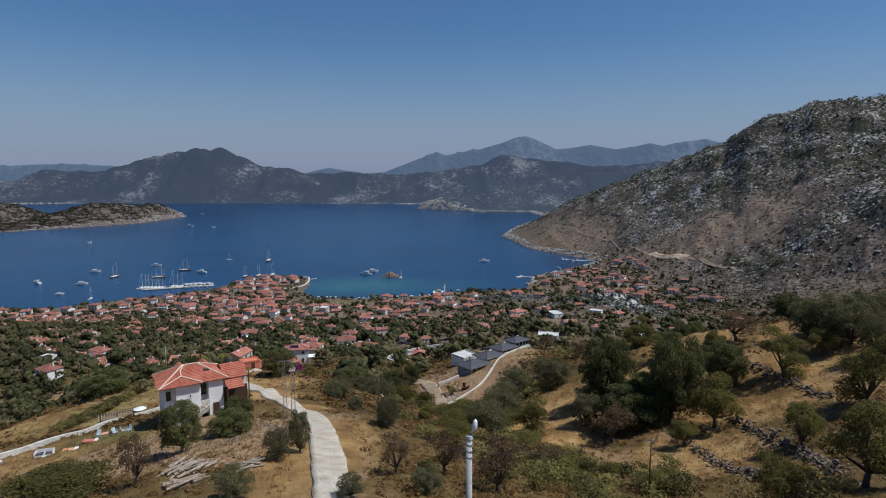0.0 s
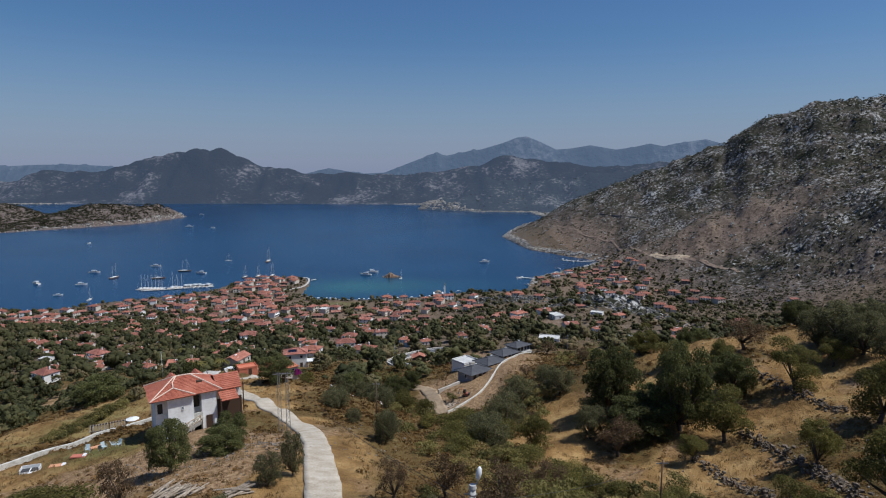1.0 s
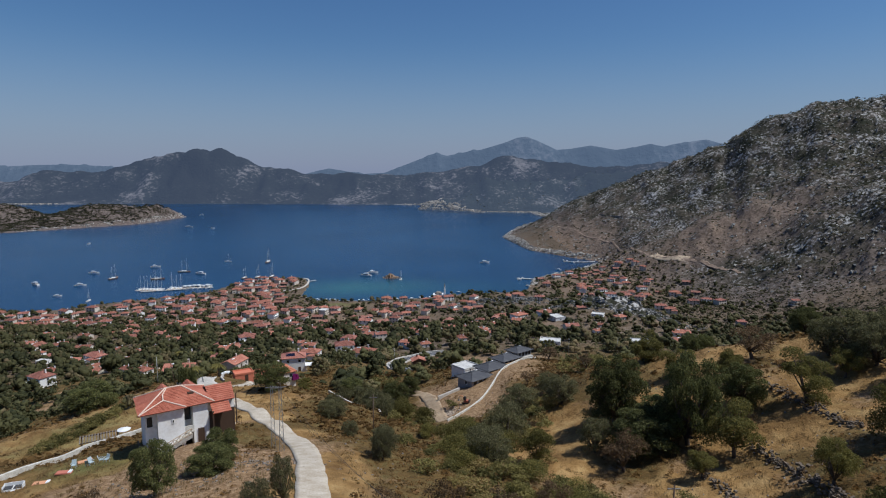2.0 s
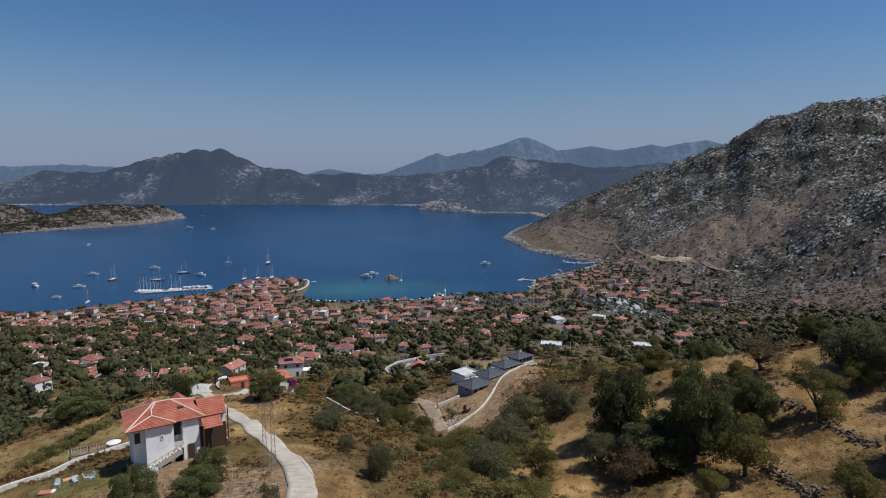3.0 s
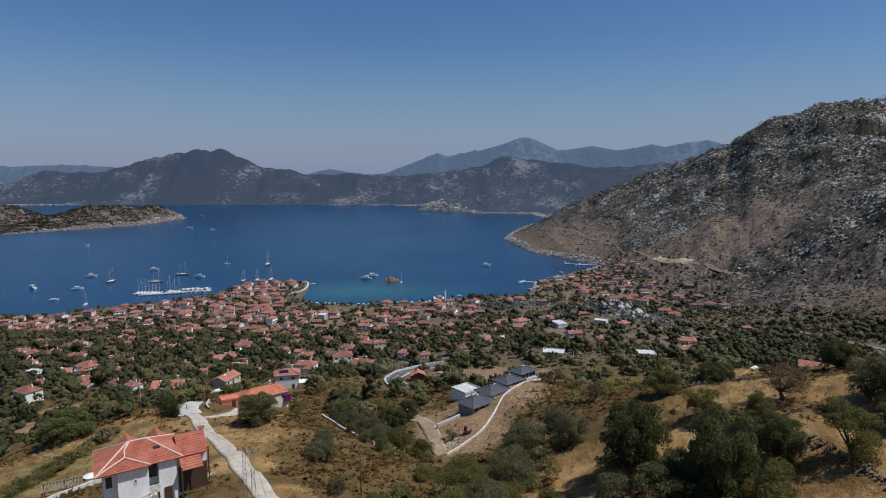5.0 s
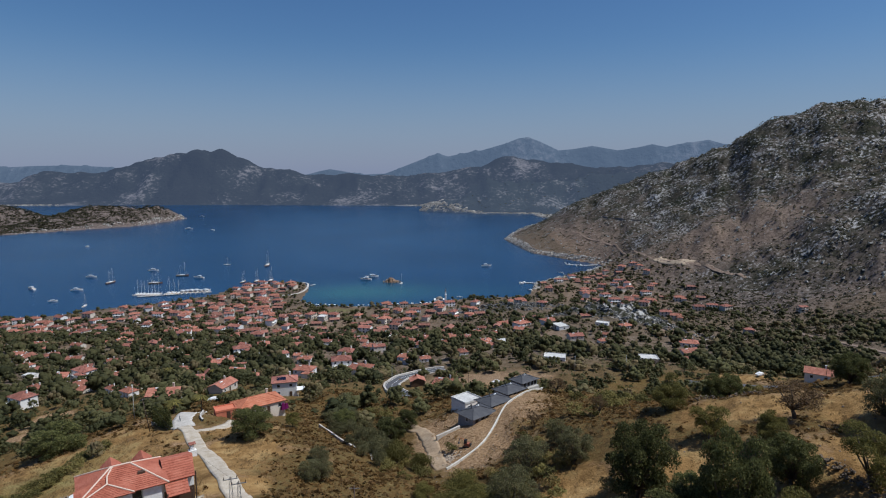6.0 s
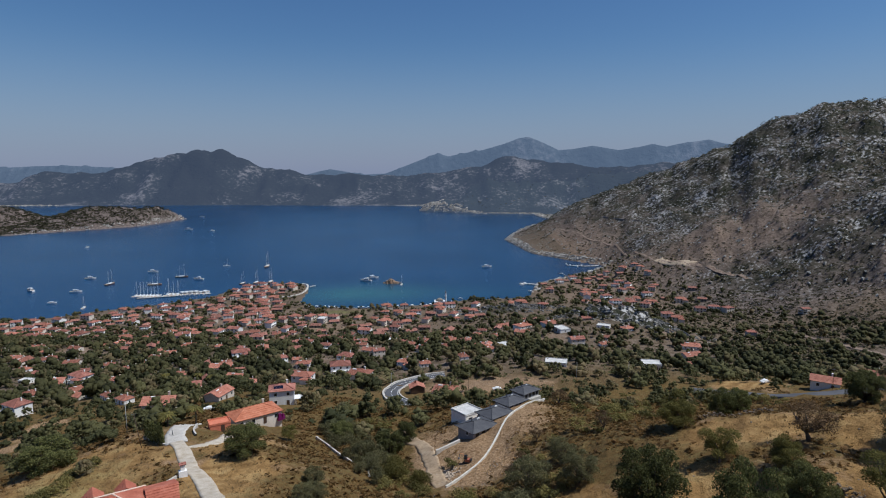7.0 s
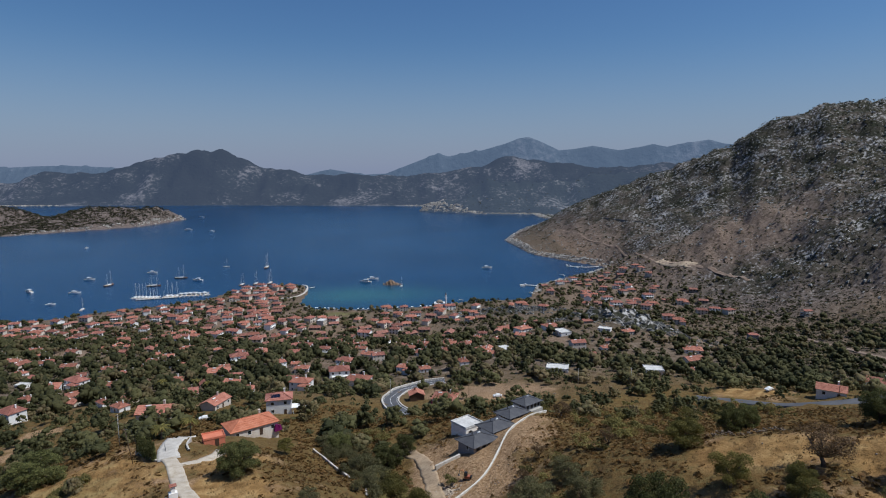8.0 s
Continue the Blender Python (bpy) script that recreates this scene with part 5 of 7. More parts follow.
solar = house_kind("white two-storey house with red roof and solar panels", 9.0, 7.0, 2, "hip", PLASTER, ROOF_RED, group="", name="solar_house")
solar.matrix_world = pose(-60.5, 236.5, 111.3, 0, 0, 14)
panel = Shape()
for i in range(3):
    panel.add([(-2.9 + 1.15 * i, -2.6, 6.45), (-1.8 + 1.15 * i, -2.6, 6.45), (-1.8 + 1.15 * i, -1.1, 7.15), (-2.9 + 1.15 * i, -1.1, 7.15),
               (-2.9 + 1.15 * i, -2.6, 6.35), (-1.8 + 1.15 * i, -2.6, 6.35), (-1.8 + 1.15 * i, -1.1, 7.05), (-2.9 + 1.15 * i, -1.1, 7.05)],
              [(0, 1, 2, 3), (7, 6, 5, 4), (0, 4, 5, 1), (1, 5, 6, 2), (2, 6, 7, 3), (3, 7, 4, 0)])
part("solar_panel", panel, plain("solar_glass", (0.01, 0.012, 0.03), 0.15), solar, "dark blue photovoltaic panels on the roof")
part("carport", Shape().box(8.0, -2.0, 2.4, 7.5, 4.2, 0.15).box(5.0, -3.8, -2, 0.2, 0.2, 4.4).box(11.2, -3.8, -2, 0.2, 0.2, 4.4).box(11.2, -0.2, -2, 0.2, 0.2, 4.4), WHITE, solar)

hut = house_kind("small brown-walled hut with bright orange tile roof", 5.2, 6.5, 1, "gable", WOOD_DARK, ROOF_ORANGE, group="", name="hut")
hut.matrix_world = pose(-12.0, 284.0, ground_at(-12, 284) + 0.4, 0, 0, 100)
bend_house = house_kind("white house with complex red roofs above road bend", 10, 8, 1, "hip", PLASTER, ROOF_ORANGE, group="", wing=True, heater=True, name="bend_house")
bend_house.matrix_world = pose(1.0, 275.0, ground_at(1, 275) + 0.3, 0, 0, -12)
part("bougainvillea", Shape().box(-4.5, -5.0, 0, 1.8, 1.2, 1.8, top=0.5), leafy("pink_blossom", (0.12, 0.01, 0.05), (0.35, 0.03, 0.15)), bend_house, "pink flowering shrub against the wall")

white_house = house_kind("white flat-roofed villa with wide blank front wall", 11.5, 8, 1, "flat", PLASTER, ROOF_WHITE, group="", name="villa")
white_house.matrix_world = pose(61.5, 334.0, ground_at(61.5, 334), 0, 0, -14)
store = house_kind("grey-walled block house with bright white flat roof", 9.5, 8, 1, "flat", PLASTER_WARM, ROOF_WHITE, group="", name="block_house")
store.matrix_world = pose(111.0, 328.0, ground_at(111, 328), 0, 0, -8)
road_house = house_kind("white house with orange roof below the main road", 9.5, 7, 1, "gable", PLASTER, ROOF_ORANGE, group="", name="road_house")
road_house.matrix_world = pose(147.5, 242.5, ground_at(147.5, 242.5) + 0.4, 0, 0, -34)
copy_thing(road_house, pose(188.0, 272.0, ground_at(188, 272) + 0.5, 0, 0, -38))
shell = thing("concrete_shell", "unfinished concrete house frame on the valley side", "building", at=pose(430, 712, ground_at(430, 712), 0, 0, 10))
for x in (-4.5, 0, 4.5):
    for y in (-3.5, 3.5):
        part("column", Shape().box(x, y, -2, 0.45, 0.45, 8.0), PARAPET, shell)
for z in (0.0, 3.0, 6.0):
    part("slab", Shape().box(0, 0, z, 10.5, 8.5, 0.3), PARAPET, shell)
part("roof", Shape().slope((-5.6, -4.6, 6.3), (5.6, -4.6, 6.3), (5.6, 0, 7.6), (-5.6, 0, 7.6), 4).slope((5.6, 4.6, 6.3), (-5.6, 4.6, 6.3), (-5.6, 0, 7.6), (5.6, 0, 7.6), 4), ROOF_RED, shell)
tower = house_kind("dark grey house with red tile roof above the valley", 9, 7.5, 2, "hip", GREY_BLOCK, ROOF_RED, group="", name="grey_house")
tower.matrix_world = pose(318, 618, ground_at(318, 618), 0, 0, -10)
placed += [(-37, 88, 9), (-59.5, 201.8, 10), (-60.5, 236.5, 8), (-12, 284, 6), (1, 275, 8), (61.5, 334, 9), (111, 328, 8), (147, 243, 8), (188, 272, 8), (430, 712, 8),
           (318, 618, 8), (9, 168, 8), (14, 176, 8), (19, 184, 8), (25, 192, 8), (7, 178, 6), (-56, 166, 6)]


# ---------------------------------------------------------------- tracks and roads
GRAVEL = material("white_gravel", [(0.36, 0.295, 0.215), (0.47, 0.405, 0.32), (0.57, 0.51, 0.425)], size=1.6, fine=9, rough=0.95, bump=0.5, bump_size=0.05)
DIRT = material("packed_dirt", [(0.24, 0.172, 0.105), (0.33, 0.242, 0.155), (0.41, 0.315, 0.21)], size=3, fine=6, rough=0.95, bump=0.4, bump_size=0.05)
EARTH = material("reddish_earth_track", [(0.15, 0.105, 0.075), (0.22, 0.16, 0.12), (0.29, 0.22, 0.17)], size=5, fine=6, rough=0.95, bump=0.4, bump_size=0.1)
PALE_DIRT = material("pale_quarry_dirt", [(0.27, 0.205, 0.14), (0.37, 0.29, 0.205), (0.46, 0.37, 0.27)], size=4, fine=6, rough=0.95, bump=0.4, bump_size=0.1)
ASPHALT = material("asphalt", [(0.075, 0.075, 0.082), (0.11, 0.11, 0.12)], size=4, fine=9, rough=0.85, bump=0.2, bump_size=0.02)
CONCRETE = material("pale_concrete", [(0.40, 0.37, 0.32), (0.52, 0.48, 0.43), (0.60, 0.57, 0.52)], size=2, fine=7, rough=0.9, bump=0.3, bump_size=0.03)


def smooth_line(pts, step):
    """Points every step metres along a rounded line."""
    p = np.array(pts, float)
    for _ in range(3):
        q = np.empty((2 * len(p) - 2, p.shape[1]))
        q[0::2], q[1::2] = 0.75 * p[:-1] + 0.25 * p[1:], 0.25 * p[:-1] + 0.75 * p[1:]
        p = np.vstack([p[:1], q, p[-1:]])
    d = np.r_[0, np.cumsum(np.hypot(*np.diff(p[:, :2], axis=0).T))]
    s = np.arange(0, d[-1] + step / 2, step)
    return np.stack([np.interp(s, d, p[:, k]) for k in range(p.shape[1])], 1)


def sides(line):
    t = np.gradient(line[:, :2], axis=0)
    t /= np.linalg.norm(t, axis=1)[:, None] + 1e-9
    return np.stack([t[:, 1], -t[:, 0]], 1)


def road_level(line, width):
    """Height of a built road along its line: between the middle and the upper side, evened out lengthwise."""
    n = sides(line)
    z = np.stack([height(line[:, 0] + n[:, 0] * k * width, line[:, 1] + n[:, 1] * k * width) for k in (-0.5, -0.25, 0, 0.25, 0.5)], 1)
    z = 0.5 * z.max(1) + 0.5 * z.mean(1)
    return np.convolve(np.pad(z, 4, mode="edge"), np.ones(9) / 9, "valid")


def strip(name, pts, width, mat, label, category="road", lift=0.12, ragged=0.0, step=1.0, level=False, wobble=11):
    """A surface laid over the ground, 25 cm thick. level: flat across, as built roads are."""
    line = smooth_line(pts, step)
    n = sides(line)
    cols = np.linspace(-0.5, 0.5, 7)
    near_side, far_side = (1 + ragged * waves(line[:, 0], line[:, 1], wobble, 4, k) for k in (1.0, 4.0))
    wob = np.where(cols < 0, near_side[:, None], far_side[:, None])
    x = line[:, :1] + n[:, :1] * cols * width * wob
    y = line[:, 1:2] + n[:, 1:2] * cols * width * wob
    z = height(x, y)
    if level:
        z = np.repeat(road_level(line, width)[:, None], 7, 1)
    else:
        far_by = 5
        even = np.stack([np.convolve(np.pad(c, far_by, mode="edge"), np.ones(2 * far_by + 1) / (2 * far_by + 1), "valid") for c in z.T], 1)
        z = np.maximum(z - 0.08, even) + 0.06
    z = z + lift
    rows = len(line)
    top = np.stack([x, y, z], -1).reshape(-1, 3)
    low = top - (0, 0, 0.25 + (4.0 if level else 0.3))
    q = sheet(rows, 7, False)[:, ::-1]
    k = np.arange(rows - 1) * 7
    o = rows * 7
    edge = [np.stack([k, k + o, k + 7 + o, k + 7], 1), np.stack([k + 6, k + 13, k + 13 + o, k + 6 + o], 1)]
    ob = new(name, fast_mesh(name, np.vstack([top, low]), np.vstack([q] + edge), mat, smooth=True))
    return tagged(ob, label, category, kind="structure")


TRACK = [(-5.5, 28), (-7.4, 37.8), (-8.7, 43.3), (-9.9, 48.3), (-11.8, 56.1), (-14.6, 67.4), (-18.8, 80.2), (-24.5, 90.5), (-32.0, 103.6), (-41.5, 121),
         (-47.0, 128.0), (-51.0, 135.5), (-55.0, 142.4), (-60.0, 150.0)]
BRANCH = [(-55.5, 141.8), (-52.6, 147.2), (-51.2, 153.1), (-51.5, 158.8)]
DRIVE = [(-59.0, 148.5), (-63.5, 156.4), (-66.4, 165.4), (-70.8, 178.3), (-71.5, 184.9)]
BEND = [(1, 327.5), (-11, 326), (-19.5, 317), (-23, 302), (-24, 288), (-23.3, 276), (-20.5, 258), (-15.5, 241), (-13, 233)]
MAIN_ROAD = [(104, 262), (107, 258), (114, 247), (121, 237), (126, 228), (133, 222), (142, 221), (158, 225), (185, 233)]
SIDE_TRACK = [(-12.2, 188.9), (-9.2, 181.6), (-4.8, 171.7), (-2.7, 159.9), (-1.4, 148.2), (0.5, 141.8)]
VALLEY_ROAD = [(322, 634), (345, 640), (359, 632), (360, 605), (356, 575), (347, 535), (330, 482), (316, 436), (300, 390)]
QUARRY_ROAD = [(396, 1131), (415, 1062), (435, 1018), (447, 985), (454, 954), (460, 905)]
COAST_TRACK = [(306, 1575), (335, 1458), (360, 1366), (380, 1288), (387, 1190), (396, 1131)]
strip("road", TRACK, 3.0, GRAVEL, "white gravel track winding along the spur", ragged=0.06, step=0.4, lift=0.08, wobble=10)
strip("road", [(-38.5, 97.0), (-36.0, 96.4), (-33.2, 97.5)], 3.4, GRAVEL, "white chalky pad beside the porch", category="yard", ragged=0.3, step=0.4, lift=0.1, wobble=5)
strip("road", BRANCH, 2.6, GRAVEL, "white gravel branch track to the gate house", ragged=0.08, lift=0.06)
strip("road", DRIVE, 4.6, CONCRETE, "pale concrete driveway behind the gate", ragged=0.05)
strip("road", BEND, 6.6, ASPHALT, "grey asphalt hairpin bend with pale kerbs", level=True, lift=0.25, step=1.5)
strip("road", MAIN_ROAD, 5.4, ASPHALT, "grey asphalt main road behind the crest", level=True, lift=0.2, step=2)
strip("road", SIDE_TRACK, 3.4, DIRT, "light brown dirt track through the building plot", ragged=0.15)
strip("road", VALLEY_ROAD, 4.4, EARTH, "pale dirt road climbing the valley side", ragged=0.1, lift=0.4, step=4)
strip("road", COAST_TRACK, 3.4, EARTH, "narrow earth track above the cove", ragged=0.3, lift=0.12, step=6)
strip("road", QUARRY_ROAD, 6, EARTH, "reddish earth quarry track cut into the hillside", ragged=0.3, lift=0.15, step=6)
strip("road", [(399, 1118), (408, 1085), (417, 1058), (430, 1030)], 20, PALE_DIRT, "pale levelled quarry yard on the slope", category="yard", ragged=0.35, lift=0.4, step=4)


def kerb(name, pts, width, tall, mat, label, step=1.2, category="kerb", lift=0.0):
    """A continuous low wall along a line, following the ground."""
    line = smooth_line(pts, step)
    n = sides(line)
    a, b = line[:, :2] + n * width / 2, line[:, :2] - n * width / 2
    za, zb = height(a[:, 0], a[:, 1]), height(b[:, 0], b[:, 1])
    zt = np.maximum(za, zb)
    zt = np.convolve(np.pad(zt, 4, mode="edge"), np.ones(9) / 9, "valid") + tall + lift
    v = np.concatenate([np.c_[a, za - 0.7], np.c_[a, zt], np.c_[b, zt], np.c_[b, zb - 0.7]])
    r, k = len(line), np.arange(len(line) - 1)
    q = np.vstack([np.stack([k + i * r, k + 1 + i * r, k + 1 + (i + 1) * r, k + (i + 1) * r], 1) for i in range(3)])
    me = fast_mesh(name, v, q, mat)
    return tagged(new(name, me), label, category, kind="structure")


def edge_kerb(name, pts, road, by, width, tall, mat, label, category="kerb"):
    """A kerb or painted line that keeps to a built road's level, so far to one side of its middle."""
    line = smooth_line(pts, 1.5)
    n, z = sides(line), road_level(line, road)
    a, b = line[:, :2] + n * (by + width / 2), line[:, :2] + n * (by - width / 2)
    low = z - (3.5 if tall > 0.3 else 0.0)
    v = np.concatenate([np.c_[a, low], np.c_[a, z + tall], np.c_[b, z + tall], np.c_[b, low]])
    r, k = len(line), np.arange(len(line) - 1)
    q = np.vstack([np.stack([k + i * r, k + 1 + i * r, k + 1 + (i + 1) * r, k + (i + 1) * r], 1) for i in range(3)])
    return tagged(new(name, fast_mesh(name, v, q, mat)), label, category, kind="structure")


edge_kerb("kerb", BEND, 6.6, 3.6, 0.7, 0.95, CONCRETE, "pale concrete parapet round the outer bend")
edge_kerb("kerb", BEND, 6.6, -3.6, 0.6, 0.65, CONCRETE, "pale concrete kerb inside the bend")
for by, words in ((0.0, "centre"), (2.9, "outer edge"), (-2.9, "inner edge")):
    edge_kerb("road_marking", BEND, 6.6, by, 0.14, 0.264, WHITE, "white painted %s line on the asphalt bend" % words, "marking")
CURB = [(30, 189), (28.3, 186.5), (23, 179.3), (17.8, 171.4), (13.6, 160), (9.6, 149.2), (5, 144), (0.8, 139.5)]
kerb("kerb", CURB, 0.34, 0.4, PALE_STONE, "white boundary wall curving down past the bungalows")
PLOT_WALL = [(-1.3, 160.6), (1.5, 162.2), (4.6, 164.2)]
kerb("kerb", PLOT_WALL, 0.5, 0.9, CONCRETE, "short white retaining wall below the annex")
GROVE_WALL = [(-36, 184), (-31, 177), (-26, 168.5), (-21.5, 160)]
kerb("kerb", GROVE_WALL, 0.4, 0.6, CONCRETE, "thin pale wall along the olive grove")
kerb("kerb", [(-18, 160), (-16.8, 150), (-15, 141)], 0.4, 0.6, CONCRETE, "thin pale wall beside young olive trees")
# old terrace walls that follow the mountain's contours above the cove
OLD_WALL = material("old_terrace_stone", [(0.13, 0.11, 0.095), (0.22, 0.19, 0.165), (0.33, 0.295, 0.26)], size=3, fine=5, bump=0.7, bump_size=0.3)
rows_y = np.arange(1060.0, 1560.0, 4.0)
for level_z in range(52, 128, 8):
    pts = []
    for wall_x in range(400, 640, 16):
        above = height(np.full_like(rows_y, float(wall_x)), rows_y) >= level_z
        if above.any() and not above[0] and (not pts or abs(rows_y[above.argmax()] - pts[-1][1]) < 45):
            pts.append((float(wall_x), float(rows_y[above.argmax()])))
    if len(pts) > 4:
        kerb("terrace_wall", pts, 2.0, 1.0, OLD_WALL, "old stone terrace wall along the mountain slope", step=7)
TERRACE = [(-72, 66), (-66, 73), (-60.5, 79.5), (-58, 87), (-57.5, 95), (-58.5, 102), (-57.5, 107), (-55.5, 111)]
kerb("terrace_wall", TERRACE, 0.45, 0.75, PALE_STONE, "whitewashed terrace wall curving round the lawn", step=0.8)
kerb("quay", [(-256, 1062), (-242, 1054), (-231, 990), (-238, 954), (-262, 940)], 3, 0.8, CONCRETE, "pale concrete quay along the waterfront", step=6)


# ---------------------------------------------------------------- woods, scrub and grass
def clear_of(x, y):
    """False where a house, a road or a field keeps the ground open."""
    ok = ((x + 17) / 13) ** 2 + ((y - 270) / 48) ** 2 > 1
    ok &= ((x + 54) / 13) ** 2 + ((y - 187) / 15) ** 2 > 1
    ok &= ((x + 60) / 14) ** 2 + ((y - 350) / 14) ** 2 > 1
    for cx, cy, r in placed:
        far_off = 0.62 if cy > 560 else 0.95
        ok &= (x - cx * (1 - 0.6 * r / cy)) ** 2 + (y - cy + 0.6 * r) ** 2 > (r * far_off) ** 2
    for pts, r in (([(29, 123), (24.6, 109), (21.5, 103), (20.3, 88)], 3.2), (TRACK, 3.2), (BRANCH, 3.5), (DRIVE, 5), (BEND, 6), (MAIN_ROAD, 6), (SIDE_TRACK, 4), (CURB, 3.5), (VALLEY_ROAD, 6), (QUARRY_ROAD, 10), (COAST_TRACK, 6)):
        line = smooth_line(pts, 3.0)
        for a, b in line[:, :2]:
            ok &= (x - a) ** 2 + (y - b) ** 2 > r * r
    return ok


def scatter(rng, n, x0, x1, y0, y1, chance):
    x, y = rng.uniform(x0, x1, n), rng.uniform(y0, y1, n)
    keep = rng.random(n) < chance(x, y)
    return x[keep], y[keep]


def in_fields(x, y):
    return np.maximum(ellipses(x, y, FIELDS), ellipses(x, y, SOIL))


def village_chance(x, y):
    d = shore(x, y, COAST)
    c = np.clip(0.5 + 0.45 * waves(x, y, 60, 3, 2.2), 0.1, 1)
    c += 0.3 * np.exp(-((y - 430) / 170) ** 2)
    c *= np.clip((d - 3) / 12, 0, 1)
    c *= np.clip((y - 175 - 0.25 * np.abs(x + 20)) / 45, 0, 1) + (np.clip((-x - 70) / 30, 0, 1) * np.clip((y - 95) / 60, 0, 1))
    c = np.maximum(c, 0.8 * np.clip((-x - 62) / 14, 0, 1) * np.clip((y - 118) / 22, 0, 1) * np.clip((330 - y) / 40, 0, 1) * (0.75 + 0.3 * waves(x, y, 30, 2, 0.5)))
    c = np.maximum(c, 0.7 * np.exp(-((x + 26) / 20) ** 2 - ((y - 212) / 34) ** 2))
    c = np.maximum(c, 0.75 * np.exp(-(((x - 265) / 110) ** 2 + ((y - 980) / 140) ** 2)) * np.clip((d - 3) / 12, 0, 1))
    right = (x > 35) & (y < 330)
    c = np.where(right, c * np.clip((y - 205) / 40, 0, 1), c)
    c *= 1 - 0.78 * np.clip(1.4 * outcrop(x, y), 0, 1)
    point = np.exp(-(((x + 290) / 75) ** 2 + ((y - 960) / 90) ** 2))
    core = np.exp(-(((x + 290) / 130) ** 2 + ((y - 830) / 70) ** 2))
    c *= 1 - np.clip(0.45 * point + 0.1 * core, 0, 1)
    c *= 1 - 0.95 * np.clip(in_fields(x, y) * 1.3, 0, 1)
    c = np.maximum(c, 0.85 * np.exp(-((d - 16) / 10) ** 2) * (x < -250) * (y < 860))
    c *= 1 - 0.9 * np.exp(-(((x + 150) / 45) ** 2 + ((y - 826) / 16) ** 2))
    hill = np.clip((x - 380 + 0.1 * (y - 700)) / 100, 0, 1) * np.clip((y - 520) / 100, 0, 1)
    line = np.interp(x, [40, 95, 109, 120, 140], [240, 246, 234, 215, 206])
    c = np.maximum(c, np.where(x < 112, 0.5, 0.12) * np.exp(-((y - line) / 11) ** 2) * (x > 40) * (x < 140))
    return np.where(clear_of(x, y), c * (1 - hill), 0)


def clump_field(name, x, y, size, tall, template, mat, rng, label, category, shade=None, sink=0.1):
    """Copies of a few leaf clouds set over the ground as one mesh."""
    z = height(x, y)
    vs, qs, sh, count = [], [], [], 0
    pickt = rng.integers(0, len(template), len(x))
    a = rng.uniform(0, 2 * np.pi, len(x))
    shade = rng.random(len(x)) if shade is None else shade
    for k, (tv, tq) in enumerate(template):
        i = np.where(pickt == k)[0]
        c, s = np.cos(a[i])[:, None], np.sin(a[i])[:, None]
        px = (tv[:, 0] * c - tv[:, 1] * s) * size[i][:, None] + x[i][:, None]
        py = (tv[:, 0] * s + tv[:, 1] * c) * size[i][:, None] + y[i][:, None]
        pz = tv[:, 2] * tall[i][:, None] + z[i][:, None] - sink
        vs.append(np.stack([px, py, pz], -1).reshape(-1, 3))
        qs.append((tq[None] + count + len(tv) * np.arange(len(i))[:, None, None]).reshape(-1, 4))
        sh.append(np.repeat(shade[i], len(tv)))
        count += len(tv) * len(i)
    me = fast_mesh(name, np.concatenate(vs), np.concatenate(qs), mat, smooth=True)
    at = me.attributes.new("shade", "FLOAT", "POINT")
    at.data.foreach_set("value", (np.concatenate(sh) * 0.8).astype(np.float32))
    return tagged(new(name, me), label, category, kind="stuff")


rng = np.random.default_rng(11)
tree_cards = [far_crown(300 + k, ("round", "round", "dense", "open", "bush")[k], 5, 12, 0.11) for k in range(5)]
half_cards = [far_crown(340 + k, ("round", "bush", "open", "dense")[k], 9, 50, 0.075) for k in range(4)]
mid_cards = [far_crown(310 + k, ("round", "bush", "open", "dense")[k], 9, 330, 0.052, 0.72) for k in range(4)]
loose_cards = [leaf_cloud(np.random.default_rng(85 + k), tree_meshes(315 + k, ("round", "bush", "open")[k])[1], 300, 0.06) for k in range(3)]
far_cards = [leaf_cloud(np.random.default_rng(60 + k), tree_meshes(330 + k, "bush")[1], 4, 0.47) for k in range(6)]
bush_cards = [leaf_cloud(np.random.default_rng(40 + k), tree_meshes(320 + k, "bush")[1], 5, 0.42) for k in range(4)]

x, y = scatter(rng, 25000, -720, 460, 90, 1190, village_chance)
near = np.hypot(x, y) < 330
s = (3.4 + 6.6 * rng.random(len(x)) ** 2.0) * (1 - 0.2 * np.clip((y - 600) / 200, 0, 1))
tone = np.clip(0.5 + 0.3 * waves(x, y, 37, 3, 4.4) + rng.normal(scale=0.28, size=len(x)), 0, 1)
clump_field("woodland", x[near], y[near], s[near], s[near] * rng.uniform(0.65, 0.95, near.sum()), mid_cards, LEAF_WOOD, rng, "mixed olive, oak and garden trees on the slope", "trees", shade=tone[near])
mid = ~near & (np.hypot(x, y) < 540)
clump_field("woodland", x[mid], y[mid], s[mid], s[mid] * rng.uniform(0.7, 1.1, mid.sum()), half_cards, LEAF_WOOD, rng, "garden and orchard trees round upper village houses", "trees", shade=tone[mid])
far = ~near & ~mid
clump_field("woodland", x[far], y[far], s[far], s[far] * rng.uniform(0.7, 1.1, far.sum()), tree_cards, LEAF_WOOD, rng, "dark green garden and orchard trees between village houses", "trees", shade=tone[far])


def undergrowth_chance(x, y):
    c = np.clip(0.5 + 0.5 * waves(x, y, 48, 3, 6.1), 0, 1) * (1 - np.clip(1.3 * in_fields(x, y), 0, 1)) * (1 - np.clip(1.5 * outcrop(x, y), 0, 1))
    c *= np.clip((y - 190) / 40, 0, 1) * np.clip((shore(x, y, COAST) - 4) / 10, 0, 1)
    return np.where(clear_of(x, y), c, 0)


